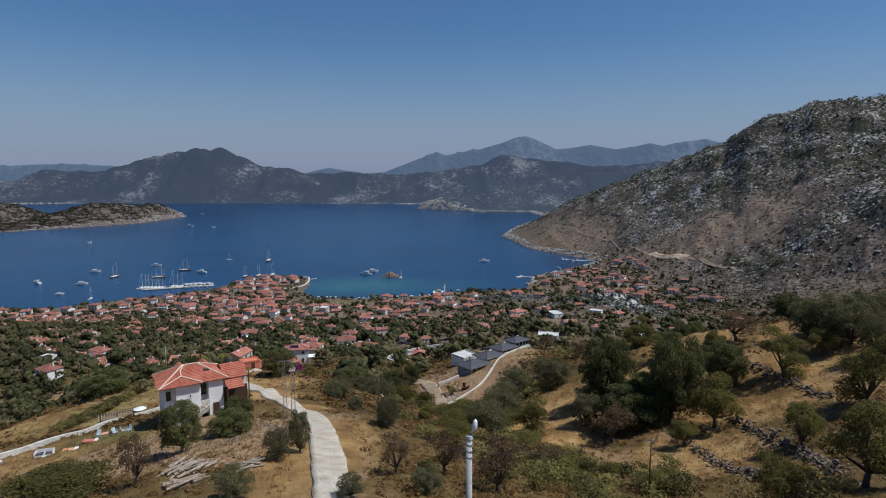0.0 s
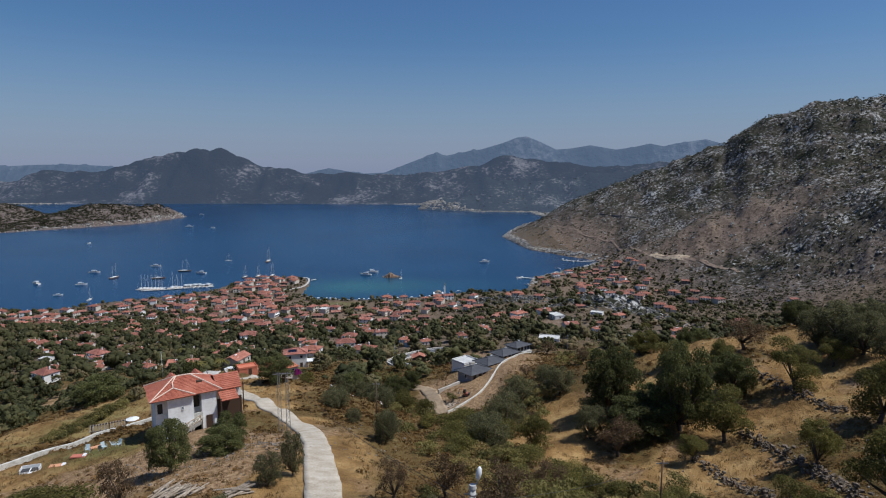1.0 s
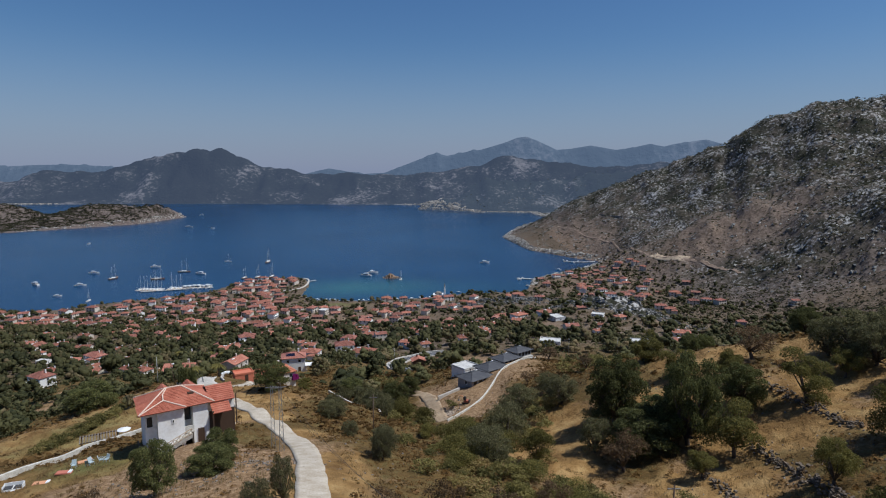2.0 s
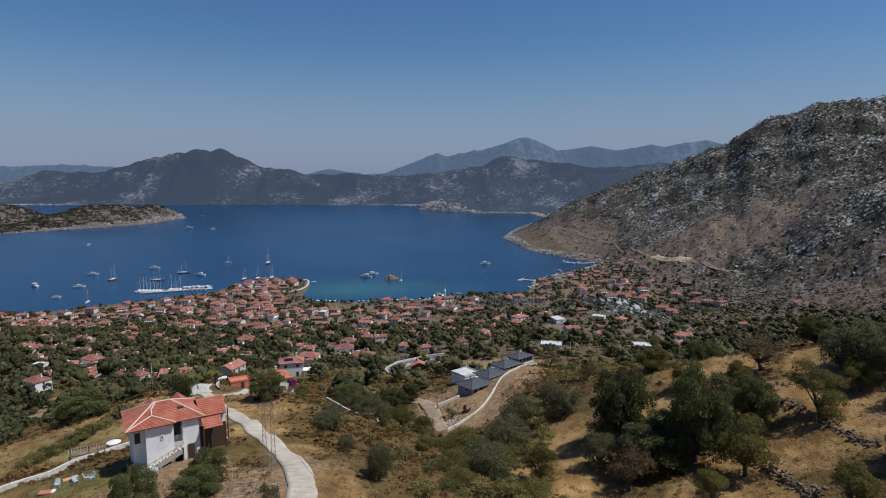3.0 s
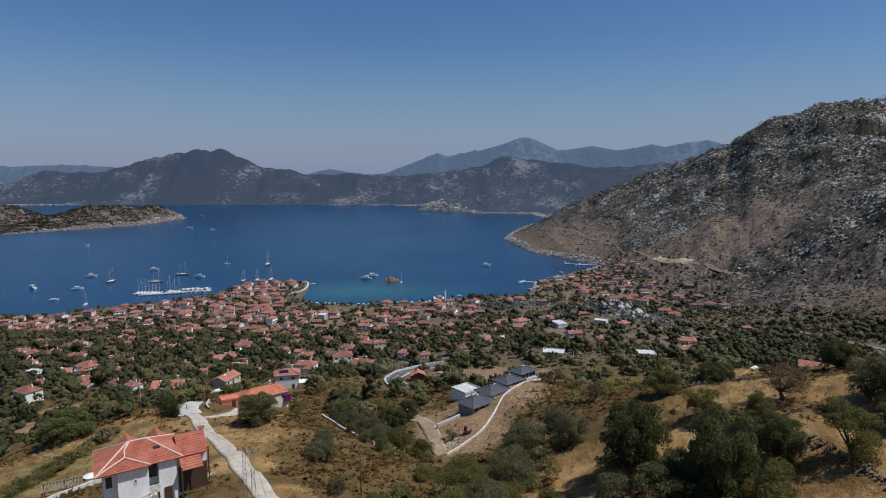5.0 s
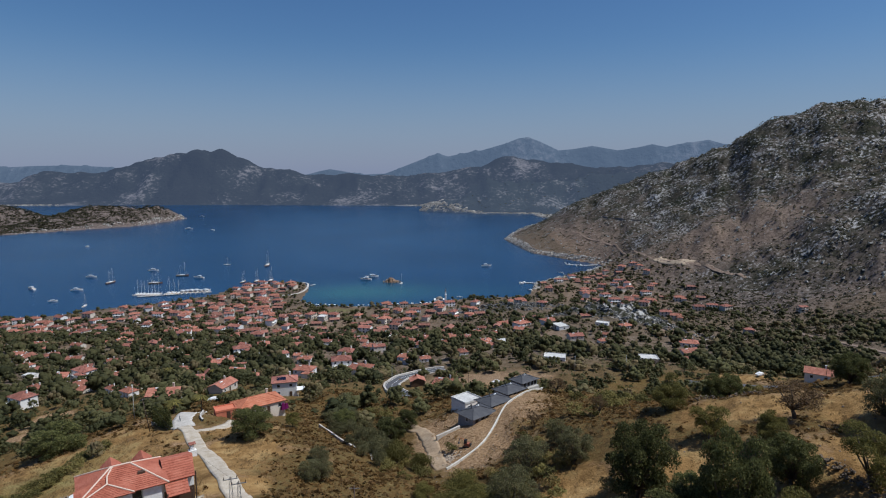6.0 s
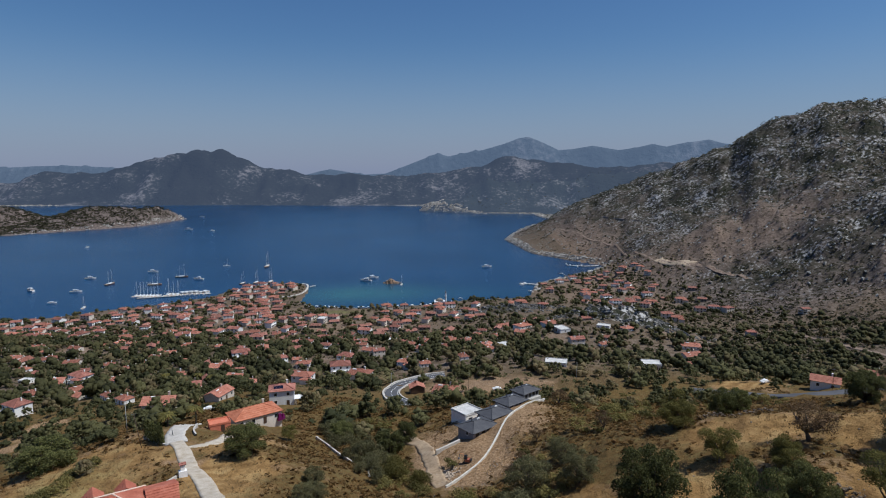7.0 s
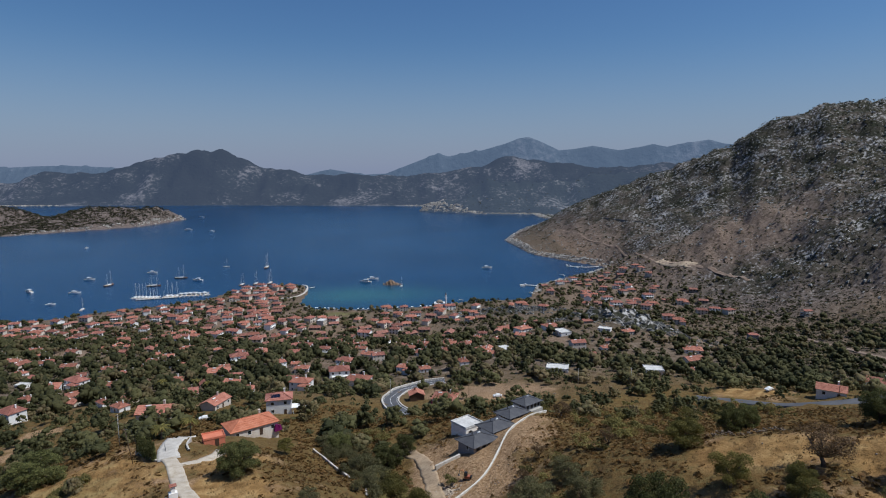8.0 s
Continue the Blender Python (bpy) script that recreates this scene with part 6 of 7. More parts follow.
x, y = scatter(rng, 22000, -480, 380, 190, 780, undergrowth_chance)
s = rng.uniform(1.2, 2.6, len(x))
clump_field("undergrowth", x, y, s, s * rng.uniform(0.5, 0.8, len(x)), far_cards, LEAF_WOOD, rng, "brown and green undergrowth between village gardens", "shrubs", shade=0.75 * rng.random(len(x)))


def gully_chance(x, y):
    c = np.exp(-(((x - 5.5) / 6) ** 2 + ((y - 102) / 28) ** 2)) + 0.8 * np.exp(-(((x - 18) / 8) ** 2 + ((y - 118) / 16) ** 2))
    c += 0.7 * np.exp(-(((x - 42) / 9) ** 2 + ((y - 155) / 12) ** 2)) + 0.6 * np.exp(-(((x + 8) / 6) ** 2 + ((y - 150) / 22) ** 2))
    c += 0.5 * np.exp(-(((x + 22) / 8) ** 2 + ((y - 195) / 12) ** 2)) + 0.5 * np.exp(-(((x - 24) / 8) ** 2 + ((y - 55) / 8) ** 2)) + 0.6 * np.exp(-(((x - 10) / 8) ** 2 + ((y - 62) / 12) ** 2))
    c += 0.55 * np.exp(-((y - 236 + 0.2 * (x - 70)) / 15) ** 2) * (x > 34) * (x < 118)
    return np.where(clear_of(x, y), np.clip(c, 0, 1), 0) * (1 - 0.9 * np.clip(ellipses(x, y, SOIL), 0, 1))


x, y = scatter(rng, 4800, -45, 120, 40, 260, gully_chance)
s = rng.uniform(1.6, 3.9, len(x))
THICKET_LEAF = leafy("thicket_leaves", (0.07, 0.068, 0.022), (0.27, 0.235, 0.08), tint=True, dry=(0.30, 0.19, 0.085))
fine_cards = [leaf_cloud(np.random.default_rng(90 + k), tree_meshes(350 + k, ("bush", "open", "bush")[k])[1], 620, 0.042) for k in range(3)]
hedge = np.array(HEDGE)
along = rng.uniform(0, len(hedge) - 1, 170)
x = np.r_[x, np.interp(along, np.arange(len(hedge)), hedge[:, 0]) + rng.normal(scale=1.3, size=170)]
y = np.r_[y, np.interp(along, np.arange(len(hedge)), hedge[:, 1]) + rng.normal(scale=1.3, size=170)]
s = np.r_[s, rng.uniform(1.2, 2.6, 170)]
close = y < 84
for pick_these, cards, words in ((close, fine_cards, "tangled bright green shrubs along the gully"), (~close, loose_cards, "tangled green and brown thicket filling the gully")):
    k = s[pick_these]
    clump_field("thicket", x[pick_these], y[pick_these], k, k * rng.uniform(0.6, 0.95, len(k)), cards, THICKET_LEAF, rng, words, "thicket")


def maquis_chance(x, y):
    hill = np.clip((x - 330 + 0.12 * (y - 700)) / 80, 0, 1) * np.clip((y - 480) / 100, 0, 1)
    valley = np.clip((x - 190) / 60, 0, 1) * np.clip((y - 300) / 80, 0, 1) * (y < 900)
    red = np.exp(-(((x - 520) / 130) ** 2 + ((y - 1090) / 90) ** 2)) + np.exp(-(((x - 300) / 110) ** 2 + ((y - 1400) / 150) ** 2))
    c = np.maximum(hill * (0.72 + 0.4 * waves(x, y, 60, 4, 1.0) + 0.35 * np.clip((x - 560) / 150, 0, 1)), valley * 0.7) * (1 - 0.5 * np.clip(red, 0, 1))
    return np.where(shore(x, y, COAST) > 8, c, 0)


x, y = scatter(rng, 100000, 180, 1400, 260, 1850, maquis_chance)
x2, y2 = scatter(rng, 30000, 330, 900, 420, 900, lambda x, y: 0.75 * np.clip((x - 330) / 60, 0, 1) * np.clip(0.7 + 0.6 * waves(x, y, 70, 3, 1.7), 0, 1))
x, y = np.r_[x, x2], np.r_[y, y2]
keep = clear_of(x, y)
x, y = x[keep], y[keep]
s = (1.4 + 3.0 * rng.random(len(x)) ** 1.8) * (0.85 + 0.25 * (y > 900))
clump_field("maquis", x, y, s, s * rng.uniform(0.45, 0.75, len(x)), far_cards, LEAF_MAQUIS, rng, "dark maquis shrubs dotting the limestone mountain", "shrubs")


def spit_chance(x, y):
    return np.where(shore(x, y, SPIT) > 12, np.clip(0.8 + 0.45 * waves(x, y, 120, 3, 1.9), 0.25, 1.0), 0) + np.where((shore(x, y, COAST) > 12) & (y > 2600), 0.5, 0)


x, y = scatter(rng, 7000, -2300, 900, 1750, 3300, spit_chance)
x2, y2 = scatter(rng, 34000, -2000, -1000, 1750, 2500, spit_chance)
x, y = np.r_[x, x2], np.r_[y, y2]
s = rng.uniform(4, 8.5, len(x))
clump_field("maquis", x, y, s, s * 0.5, far_cards, LEAF_MAQUIS, rng, "dark scrub on the low spit and headland", "shrubs")


def near_scrub(x, y):
    c = np.clip(0.72 + 0.5 * waves(x, y, 22, 3, 0.7), 0, 1) * (1 - np.clip(1.4 * in_fields(x, y), 0, 1))
    lawn = np.exp(-(((x + 46) / 12) ** 2 + ((y - 78) / 9) ** 2))
    return np.where(clear_of(x, y), c * (1 - lawn), 0)


x, y = scatter(rng, 92000, -110, 130, 25, 250, near_scrub)
s = rng.uniform(0.3, 1.1, len(x)) * (1 + 0.5 * (rng.random(len(x)) < 0.12))
SCRUB_LEAF = leafy("brown_scrub", (0.075, 0.050, 0.018), (0.22, 0.128, 0.044), tint=True, dry=(0.27, 0.165, 0.075))
tuft_cards = [leaf_cloud(np.random.default_rng(110 + k), tree_meshes(360 + k, "bush")[1], 16, 0.165) for k in range(4)]
close = y < 92
for pick_these, cards, words in ((close, tuft_cards, "low brown and olive scrub on the spur"), (~close, bush_cards, "rusty heath scrub on the dry slopes")):
    k = s[pick_these]
    clump_field("scrub", x[pick_these], y[pick_these], k, k * 0.6, cards, SCRUB_LEAF, rng, words, "scrub")


def near_grass(x, y):
    c = np.clip(0.25 + in_fields(x, y), 0, 1)
    return np.where(clear_of(x, y), c, 0.02)


blade_cards = []
for k in range(4):
    r = np.random.default_rng(70 + k)
    v = []
    for b in range(9):
        p, t, l = r.normal(scale=0.25, size=2), r.uniform(0, 6.28), r.uniform(0.5, 1.0)
        d, w = np.array([math.cos(t), math.sin(t)]), 0.05
        tip = p + d * 0.35 * l
        v += [(*(p + d[::-1] * (w, -w)), 0), (*(p - d[::-1] * (w, -w)), 0), (*(tip - d[::-1] * (0.01, -0.01)), l), (*(tip + d[::-1] * (0.01, -0.01)), l)]
    blade_cards.append((np.array(v), np.arange(36).reshape(-1, 4)))
x, y = scatter(rng, 22000, -90, 110, 25, 170, near_grass)
s = rng.uniform(0.4, 0.8, len(x))
clump_field("dry_grass", x, y, s, s * 0.7, blade_cards, leafy("dry_grass_blades", (0.2, 0.13, 0.055), (0.42, 0.30, 0.14), tint=True), rng, "tufts of golden dry grass on terraces", "grass", sink=0.02)


# grey limestone on the knobs, the mountain and the rocky shores
LIMESTONE = material("limestone_slabs", [(0.14, 0.135, 0.125), (0.26, 0.255, 0.24), (0.41, 0.405, 0.39)], size=3, fine=5, bump=0.9, bump_size=0.3, island=0.3)
KNOB_STONE = material("weathered_limestone", [(0.085, 0.082, 0.075), (0.17, 0.165, 0.155), (0.30, 0.295, 0.28)], size=3, fine=5, bump=0.9, bump_size=0.3, island=0.35)
SHORE_ROCK = material("shore_rock", [(0.20, 0.18, 0.155), (0.34, 0.315, 0.28), (0.48, 0.45, 0.41)], size=4, fine=5, bump=0.9, bump_size=0.3, island=0.3)


def slab_chance(x, y):
    hill = np.clip((x - 430) / 140, 0, 1) * np.clip((y - 660) / 150, 0, 1)
    band = np.clip(0.5 * waves(x, y, 130, 4, 3.3) + 0.6 * waves(x, y, 38, 3, 1.3) + 0.25, 0, 1)
    red = np.exp(-(((x - 520) / 150) ** 2 + ((y - 1090) / 110) ** 2))
    return np.where(shore(x, y, COAST) > 3, 0.85 * hill * band * (1 - 0.5 * red), 0)


def knob_chance(x, y):
    strata = 0.55 + 0.45 * np.sin((y + 0.75 * x) / 4.2 + 1.5 * waves(x, y, 60, 2, 0.7))
    return np.clip(1.9 * outcrop(x, y) - 0.3, 0, 1) * strata


def rocks(name, x, y, s, lean, long, tall, mat, label):
    """Rough eight-cornered slabs sunk into the ground, one mesh."""
    keep = clear_of(x, y)
    x, y, s = x[keep], y[keep], s[keep]
    z, n = height(x, y), len(x)
    a = rng.normal(lean, 0.3, n)
    cube = np.array([(-1, -1, -0.7), (1, -1, -0.7), (1, 1, -0.7), (-1, 1, -0.7), (-0.75, -0.45, 0.45), (0.5, -0.6, 0.85), (0.8, 0.4, 0.35), (-0.5, 0.6, 0.6)])
    v = cube[None] * s[:, None, None] * (long, 0.55, tall) + rng.normal(scale=0.16, size=(n, 8, 3)) * s[:, None, None]
    c, t = np.cos(a)[:, None], np.sin(a)[:, None]
    v = np.stack([v[..., 0] * c - v[..., 1] * t + x[:, None], v[..., 0] * t + v[..., 1] * c + y[:, None], v[..., 2] + z[:, None]], -1)
    six = np.array([(4, 5, 6, 7), (0, 1, 5, 4), (1, 2, 6, 5), (2, 3, 7, 6), (3, 0, 4, 7)])
    q = (six[None] + 8 * np.arange(n)[:, None, None]).reshape(-1, 4)
    tagged(new(name, fast_mesh(name, v.reshape(-1, 3), q, mat)), label, "rocks", kind="stuff")


x, y = scatter(rng, 34000, 400, 1200, 640, 1600, slab_chance)
rocks("limestone_outcrop", x, y, 0.7 + 2.3 * rng.random(len(x)) ** 2.2, 0.5, 1.35, 0.7, LIMESTONE, "pale grey crags scattered over the scrubby mountain")
x, y = scatter(rng, 22000, 0, 310, 520, 870, knob_chance)
rocks("limestone_outcrop", x, y, rng.uniform(0.6, 1.9, len(x)), -0.75, 1.7, 0.55, KNOB_STONE, "jagged grey limestone ribs breaking through scrub")


x, y = scatter(rng, 20000, 190, 640, 1100, 1750, lambda x, y: np.where(shore(x, y, COAST) > 4, 0.45 * np.clip(0.4 + waves(x, y, 55, 3, 2.9), 0, 1), 0))
rocks("limestone_outcrop", x, y, 0.6 + 1.8 * rng.random(len(x)) ** 2, 0.4, 1.2, 0.6, LIMESTONE, "pale rocks strewn over the cape's bare slope")


def wave_line(x, y):
    d = np.maximum(shore(x, y, COAST) * np.where(y < 1000, 0.0, 1.0), shore(x, y, SPIT))
    return np.where((d > 0) & (d < 4 + 0.006 * y), 0.75, 0)


x, y = scatter(rng, 30000, 120, 480, 1000, 1900, wave_line)
x2, y2 = scatter(rng, 120000, -2750, 520, 1690, 3560, wave_line)
x3, y3 = scatter(rng, 9000, -170, 460, 2690, 3200, lambda x, y: np.where((shore(x, y, COAST) > 0) & (shore(x, y, COAST) < 30 + 25 * waves(x, y, 160, 2)), 0.5, 0))
x4, y4 = scatter(rng, 3000, -150, 90, 2880, 3220, lambda x, y: np.where((shore(x, y, COAST) > 0) & (shore(x, y, COAST) < 65), 0.35, 0))
x, y = np.r_[x, x2, x3, x4], np.r_[y, y2, y3, y4]
rocks("shore_rocks", x, y, rng.uniform(0.9, 2.6, len(x)) * (0.6 + 0.0007 * y), 0.0, 1.2, 0.6, SHORE_ROCK, "pale broken rocks along the rocky waterline")


# ---------------------------------------------------------------- things round the hill house
STEEL = plain("galvanised_steel", (0.35, 0.36, 0.37), 0.45, 0.7)
POLE_GREY = material("spun_concrete_pole", [(0.36, 0.35, 0.33), (0.5, 0.49, 0.47)], size=0.8, fine=6, bump=0.2, bump_size=0.01)
LOG = material("weathered_logs", [(0.17, 0.13, 0.092), (0.28, 0.225, 0.17), (0.39, 0.33, 0.26)], size=0.4, fine=7, bump=0.4, bump_size=0.02, spread=0.25)
CABLE = plain("black_cable", (0.03, 0.03, 0.03), 0.6)
TURQUOISE = plain("turquoise_plastic", (0.40, 0.47, 0.50), 0.5)
RED_CLOTH = plain("red_cloth", (0.48, 0.16, 0.11), 0.9)
ORANGE_CLOTH = plain("orange_cloth", (0.6, 0.3, 0.16), 0.9)


def on_ground(x, y, turn=0.0, up=0.0):
    return pose(x, y, ground_at(x, y) + up, 0, 0, turn)


def street_lamp():
    t = thing("street_lamp", "tapered grey concrete street lamp with white lantern", "street lamp", at=on_ground(1.2, 25.5))
    part("pole", Shape().rod((0, 0, -1), (0, 0, 7.2), 0.19, 0.13, 14), POLE_GREY, t, smooth=True)
    part("cap", Shape().rod((0, 0, 7.2), (0, 0, 7.35), 0.17, 0.14, 12), POLE_GREY, t)
    arm = Shape().path([(0, 0, 7.1), (0.12, 0.02, 7.3), (0.2, 0.04, 7.45), (0.22, 0.05, 7.55)], [0.035] * 4, 8)
    part("arm", arm, STEEL, t)
    head = Shape().path([(0.2, 0.05, 7.5), (0.22, 0.05, 7.6), (0.25, 0.06, 7.8), (0.28, 0.07, 8.02), (0.29, 0.07, 8.1)], [0.04, 0.09, 0.125, 0.095, 0.03], 10)
    part("lantern", head, WHITE, t, "oval white lamp head", smooth=True)
    for k in range(3):
        part("clamp", Shape().rod((0, 0, 6.3 + 0.3 * k), (0, 0, 6.36 + 0.3 * k), 0.17, n=12).box(-0.2, 0, 6.3 + 0.3 * k, 0.3, 0.05, 0.05), STEEL, t)


def lattice_pole(label, x, y, tall):
    """A narrow lattice pole of four angle-iron legs with cross bracing, an arm and insulators."""
    t = thing("lattice_pole", label, "power pole", "lattice power poles", at=on_ground(x, y, 20))
    a = 0.28
    for sx in (-1, 1):
        for sy in (-1, 1):
            part("leg", Shape().rod((sx * a, sy * a, -0.5), (sx * a * 0.45, sy * a * 0.45, tall), 0.03, n=4), STEEL, t)
    n = 12
    for k in range(n):
        lo, hi = tall * k / n, tall * (k + 1) / n
        p, q = a * (1 - 0.55 * k / n), a * (1 - 0.55 * (k + 1) / n)
        b = Shape()
        for u, v in (((-p, -p), (q, -q)), ((p, -p), (q, q)), ((p, p), (-q, q)), ((-p, p), (-q, -q))):
            b.rod((*u, lo), (*v, hi), 0.016, n=4)
        part("brace", b, STEEL, t)
    part("cross_arm", Shape().box(0, 0, tall - 0.2, 1.5, 0.08, 0.08), STEEL, t)
    for x in (-0.65, 0.0, 0.65):
        part("insulator", Shape().rod((x, 0, tall - 0.12), (x, 0, tall + 0.15), 0.05, 0.03, 8), WOOD_DARK, t)
    return t


def plain_pole(x, y, tall, label, mat, lean=0.0, r=0.1):
    t = thing("utility_pole", label, "utility pole", "utility poles", at=on_ground(x, y) @ pose(0, 0, 0, 0, lean, 0))
    part("pole", Shape().rod((0, 0, -0.6), (0, 0, tall), r, r * 0.7, 8), mat, t, smooth=True)
    part("cross_arm", Shape().box(0, 0, tall - 0.4, 1.1, 0.07, 0.07), STEEL, t)
    return t


def wire(a, b, sag, r=0.012):
    p = [Vector(a).lerp(Vector(b), k / 14) - Vector((0, 0, sag * 4 * (k / 14) * (1 - k / 14))) for k in range(15)]
    tagged(new("power_cable", Shape().path(p, [r] * 15, 4).mesh("power_cable", CABLE)), "thin black overhead cable hanging between poles", "cable", "overhead cables")


street_lamp()
lattice_pole("slim galvanised lattice power pole beside the track", -22.0, 78.5, 8.5)
lattice_pole("slim galvanised lattice power pole by the gravel road", -20.2, 76.0, 8.5)
for x, y, h, lean in ((-9.2, 80.5, 7.5, 0), (19.6, 52.5, 6.5, 0), (-85.9, 176.4, 9.0, 0), (-68.5, 151.2, 8.5, -9), (-24.5, 292, 9, 0), (12, 289, 8.5, 0), (64, 296, 9, 0), (86, 287, 9, 0), (146, 236, 8, 0), (-4, 300, 8, 0), (44, 250, 8, 0)):
    plain_pole(x, y, h, "weathered wooden utility pole on the slope" if h < 8.6 else "tall grey utility pole above the trees", WOOD_DARK if h < 8.6 else POLE_GREY, lean, 0.09)
wire((-22.0, 78.5, ground_at(-22, 78.5) + 8.5), (1.2, 25.5, ground_at(1.2, 25.5) + 6.6), 1.0)
wire((-20.2, 76.0, ground_at(-20.2, 76) + 8.5), (1.3, 25.5, ground_at(1.2, 25.5) + 6.3), 1.1)
wire((-22.0, 78.5, ground_at(-22, 78.5) + 8.5), (-68.5, 151.2, ground_at(-68.5, 151.2) + 8.3), 1.6)
wire((1.2, 25.5, ground_at(1.2, 25.5) + 6.6), (19.6, 52.5, ground_at(19.6, 52.5) + 6.3), 0.6)


# dry-stone walls on the terraces
FIELD_STONE = material("field_stone", [(0.072, 0.053, 0.037), (0.135, 0.104, 0.076), (0.23, 0.187, 0.142)], size=0.5, fine=5, bump=0.7, bump_size=0.05, spread=0.35)


def dry_wall(label, pts, tall, rng, limit):
    """Rough stones heaped in a long wall."""
    t = thing("dry_stone_wall", label, "stone wall", "dry-stone terrace walls")
    line = smooth_line(pts, 0.34)
    blocks = []
    for k in range(5):
        r = np.random.default_rng(k)
        c = Shape().box(0, 0, -0.5, 1, 1, 1, 0, 0.8)
        c.v = [tuple(np.array(p) + r.normal(scale=0.11, size=3)) for p in c.v]
        blocks.append(c.mesh("stone", FIELD_STONE))
    made = 0
    for x, y in line[:, :2]:
        layers = int(2 + rng.integers(0, 4) * tall)
        for l in range(layers):
            if made >= limit:
                return
            px, py = x + rng.normal(scale=0.4), y + rng.normal(scale=0.4)
            s = rng.uniform(0.16, 0.38)
            ob = part("stone", blocks[rng.integers(0, 5)], FIELD_STONE, t)
            ob.matrix_basis = pose(px, py, ground_at(px, py) + 0.1 + 0.22 * l, *rng.uniform(-25, 25, 2), rng.uniform(0, 360)) @ Matrix.Diagonal((s * 1.3, s, s * 0.7, 1))
            made += 1


wall_rng = np.random.default_rng(5)
dry_wall("tumbled grey dry-stone wall along the dry terrace", [(41.5, 80.0), (41.5, 77.1), (41, 70.4), (40.0, 63.0), (39.2, 58.6), (36.8, 51.2), (34.0, 44.3)], 1.0, wall_rng, 300)
dry_wall("low heap of grey field stones under trees", [(50.8, 94.0), (51.6, 89.0), (51.3, 82.1), (51.8, 75.2)], 0.9, wall_rng, 200)
dry_wall("collapsed low stone wall across dry grass", [(33.3, 76.0), (33.4, 69.4), (33.0, 63.7), (33.6, 58.0)], 0.5, wall_rng, 150)
dry_wall("straight dry-stone wall on the crest", [(48, 133), (54.5, 131.5), (62, 128)], 0.8, wall_rng, 150)

stones = Shape()
rs = random.Random(8)
for k in range(1000):
    cx, cy, rx, ry = rs.choice(((-20, 66, 6, 5), (-19, 68, 5, 4), (-29, 64, 9, 6), (-27, 72, 7, 5), (45, 70, 14, 14), (38, 52, 10, 8), (-10, 80, 12, 20), (12, 145, 8, 8), (55, 100, 14, 14), (5, 136, 8, 6), (-25, 60, 10, 8)))
    x, y, s = rs.gauss(cx, rx / 2), rs.gauss(cy, ry / 2), rs.uniform(0.06, 0.24)
    stones.box(x, y, ground_at(x, y) - s * 0.2, s * 1.4, s, s * 0.7, rs.uniform(0, 90), 0.65)
tagged(new("loose_stones", stones.mesh("loose_stones", STONE_WALL)), "scattered pale stones and rubble on bare soil", "stones", kind="stuff")


def log_pile(label, x, y, turn, count, length, spread, flat=False):
    t = thing("timber_pile", label, "timber pile", at=on_ground(x, y, turn))
    r = random.Random(int(x * 10) + count)
    for k in range(count):
        a, b, h = r.gauss(0, spread), r.gauss(0, spread * 0.5), 0.08 + 0.05 * (k % 7)
        l = length * r.uniform(0.6, 1.1)
        tilt = r.gauss(0, 14)
        dx, dy = math.cos(radians(tilt)) * l / 2, math.sin(radians(tilt)) * l / 2
        dz = ground_at(x + dx, y + dy) - ground_at(x - dx, y - dy)
        s = Shape().box(0, 0, 0, l, 0.22, 0.05) if flat else Shape().rod((-l / 2, 0, 0), (l / 2, 0, 0), r.uniform(0.05, 0.11), n=7)
        ob = part("plank" if flat else "log", s, LOG, t)
        gx, gy = math.cos(radians(turn)) * b - math.sin(radians(turn)) * a, math.sin(radians(turn)) * b + math.cos(radians(turn)) * a
        ob.matrix_basis = pose(b, a, ground_at(x + gx, y + gy) - ground_at(x, y) + h, 0, r.uniform(-3, 3), tilt)


log_pile("loose heap of weathered logs and branches", -22.3, 48.6, 68, 60, 2.8, 1.1)
log_pile("stack of thin grey poles on the slope", -20.8, 44.2, 30, 30, 2.6, 0.6)
log_pile("small stack of pale weathered boards on soil", -16.6, 47.4, 25, 14, 2.4, 0.5, flat=True)


def garden_chair(x, y, turn):
    t = thing("garden_chair", "pale blue-grey plastic garden chair on the lawn", "chair", "garden chairs", at=on_ground(x, y, turn))
    part("seat", Shape().box(0, 0, 0.42, 0.55, 0.5, 0.05), TURQUOISE, t)
    part("backrest", Shape().add([(-0.27, 0.22, 0.45), (0.27, 0.22, 0.45), (0.27, 0.42, 1.0), (-0.27, 0.42, 1.0), (-0.27, 0.27, 0.45), (0.27, 0.27, 0.45), (0.27, 0.47, 1.0), (-0.27, 0.47, 1.0)],
                                [(0, 1, 2, 3), (7, 6, 5, 4), (0, 4, 5, 1), (2, 6, 7, 3), (1, 5, 6, 2), (0, 3, 7, 4)]), TURQUOISE, t)
    for dx in (-0.24, 0.24):
        for dy in (-0.2, 0.22):
            part("leg", Shape().rod((dx * 1.15, dy * 1.2, 0), (dx, dy, 0.44), 0.03, n=6), TURQUOISE, t)
        part("armrest", Shape().box(dx * 1.15, 0, 0.64, 0.06, 0.5, 0.04), TURQUOISE, t)


for x, y, a in ((-48.6, 79.0, 20), (-46.9, 80.0, 60), (-48.0, 81.0, 200), (-45.6, 81.2, -20), (-47.0, 82.4, 120)):
    garden_chair(x, y, a)


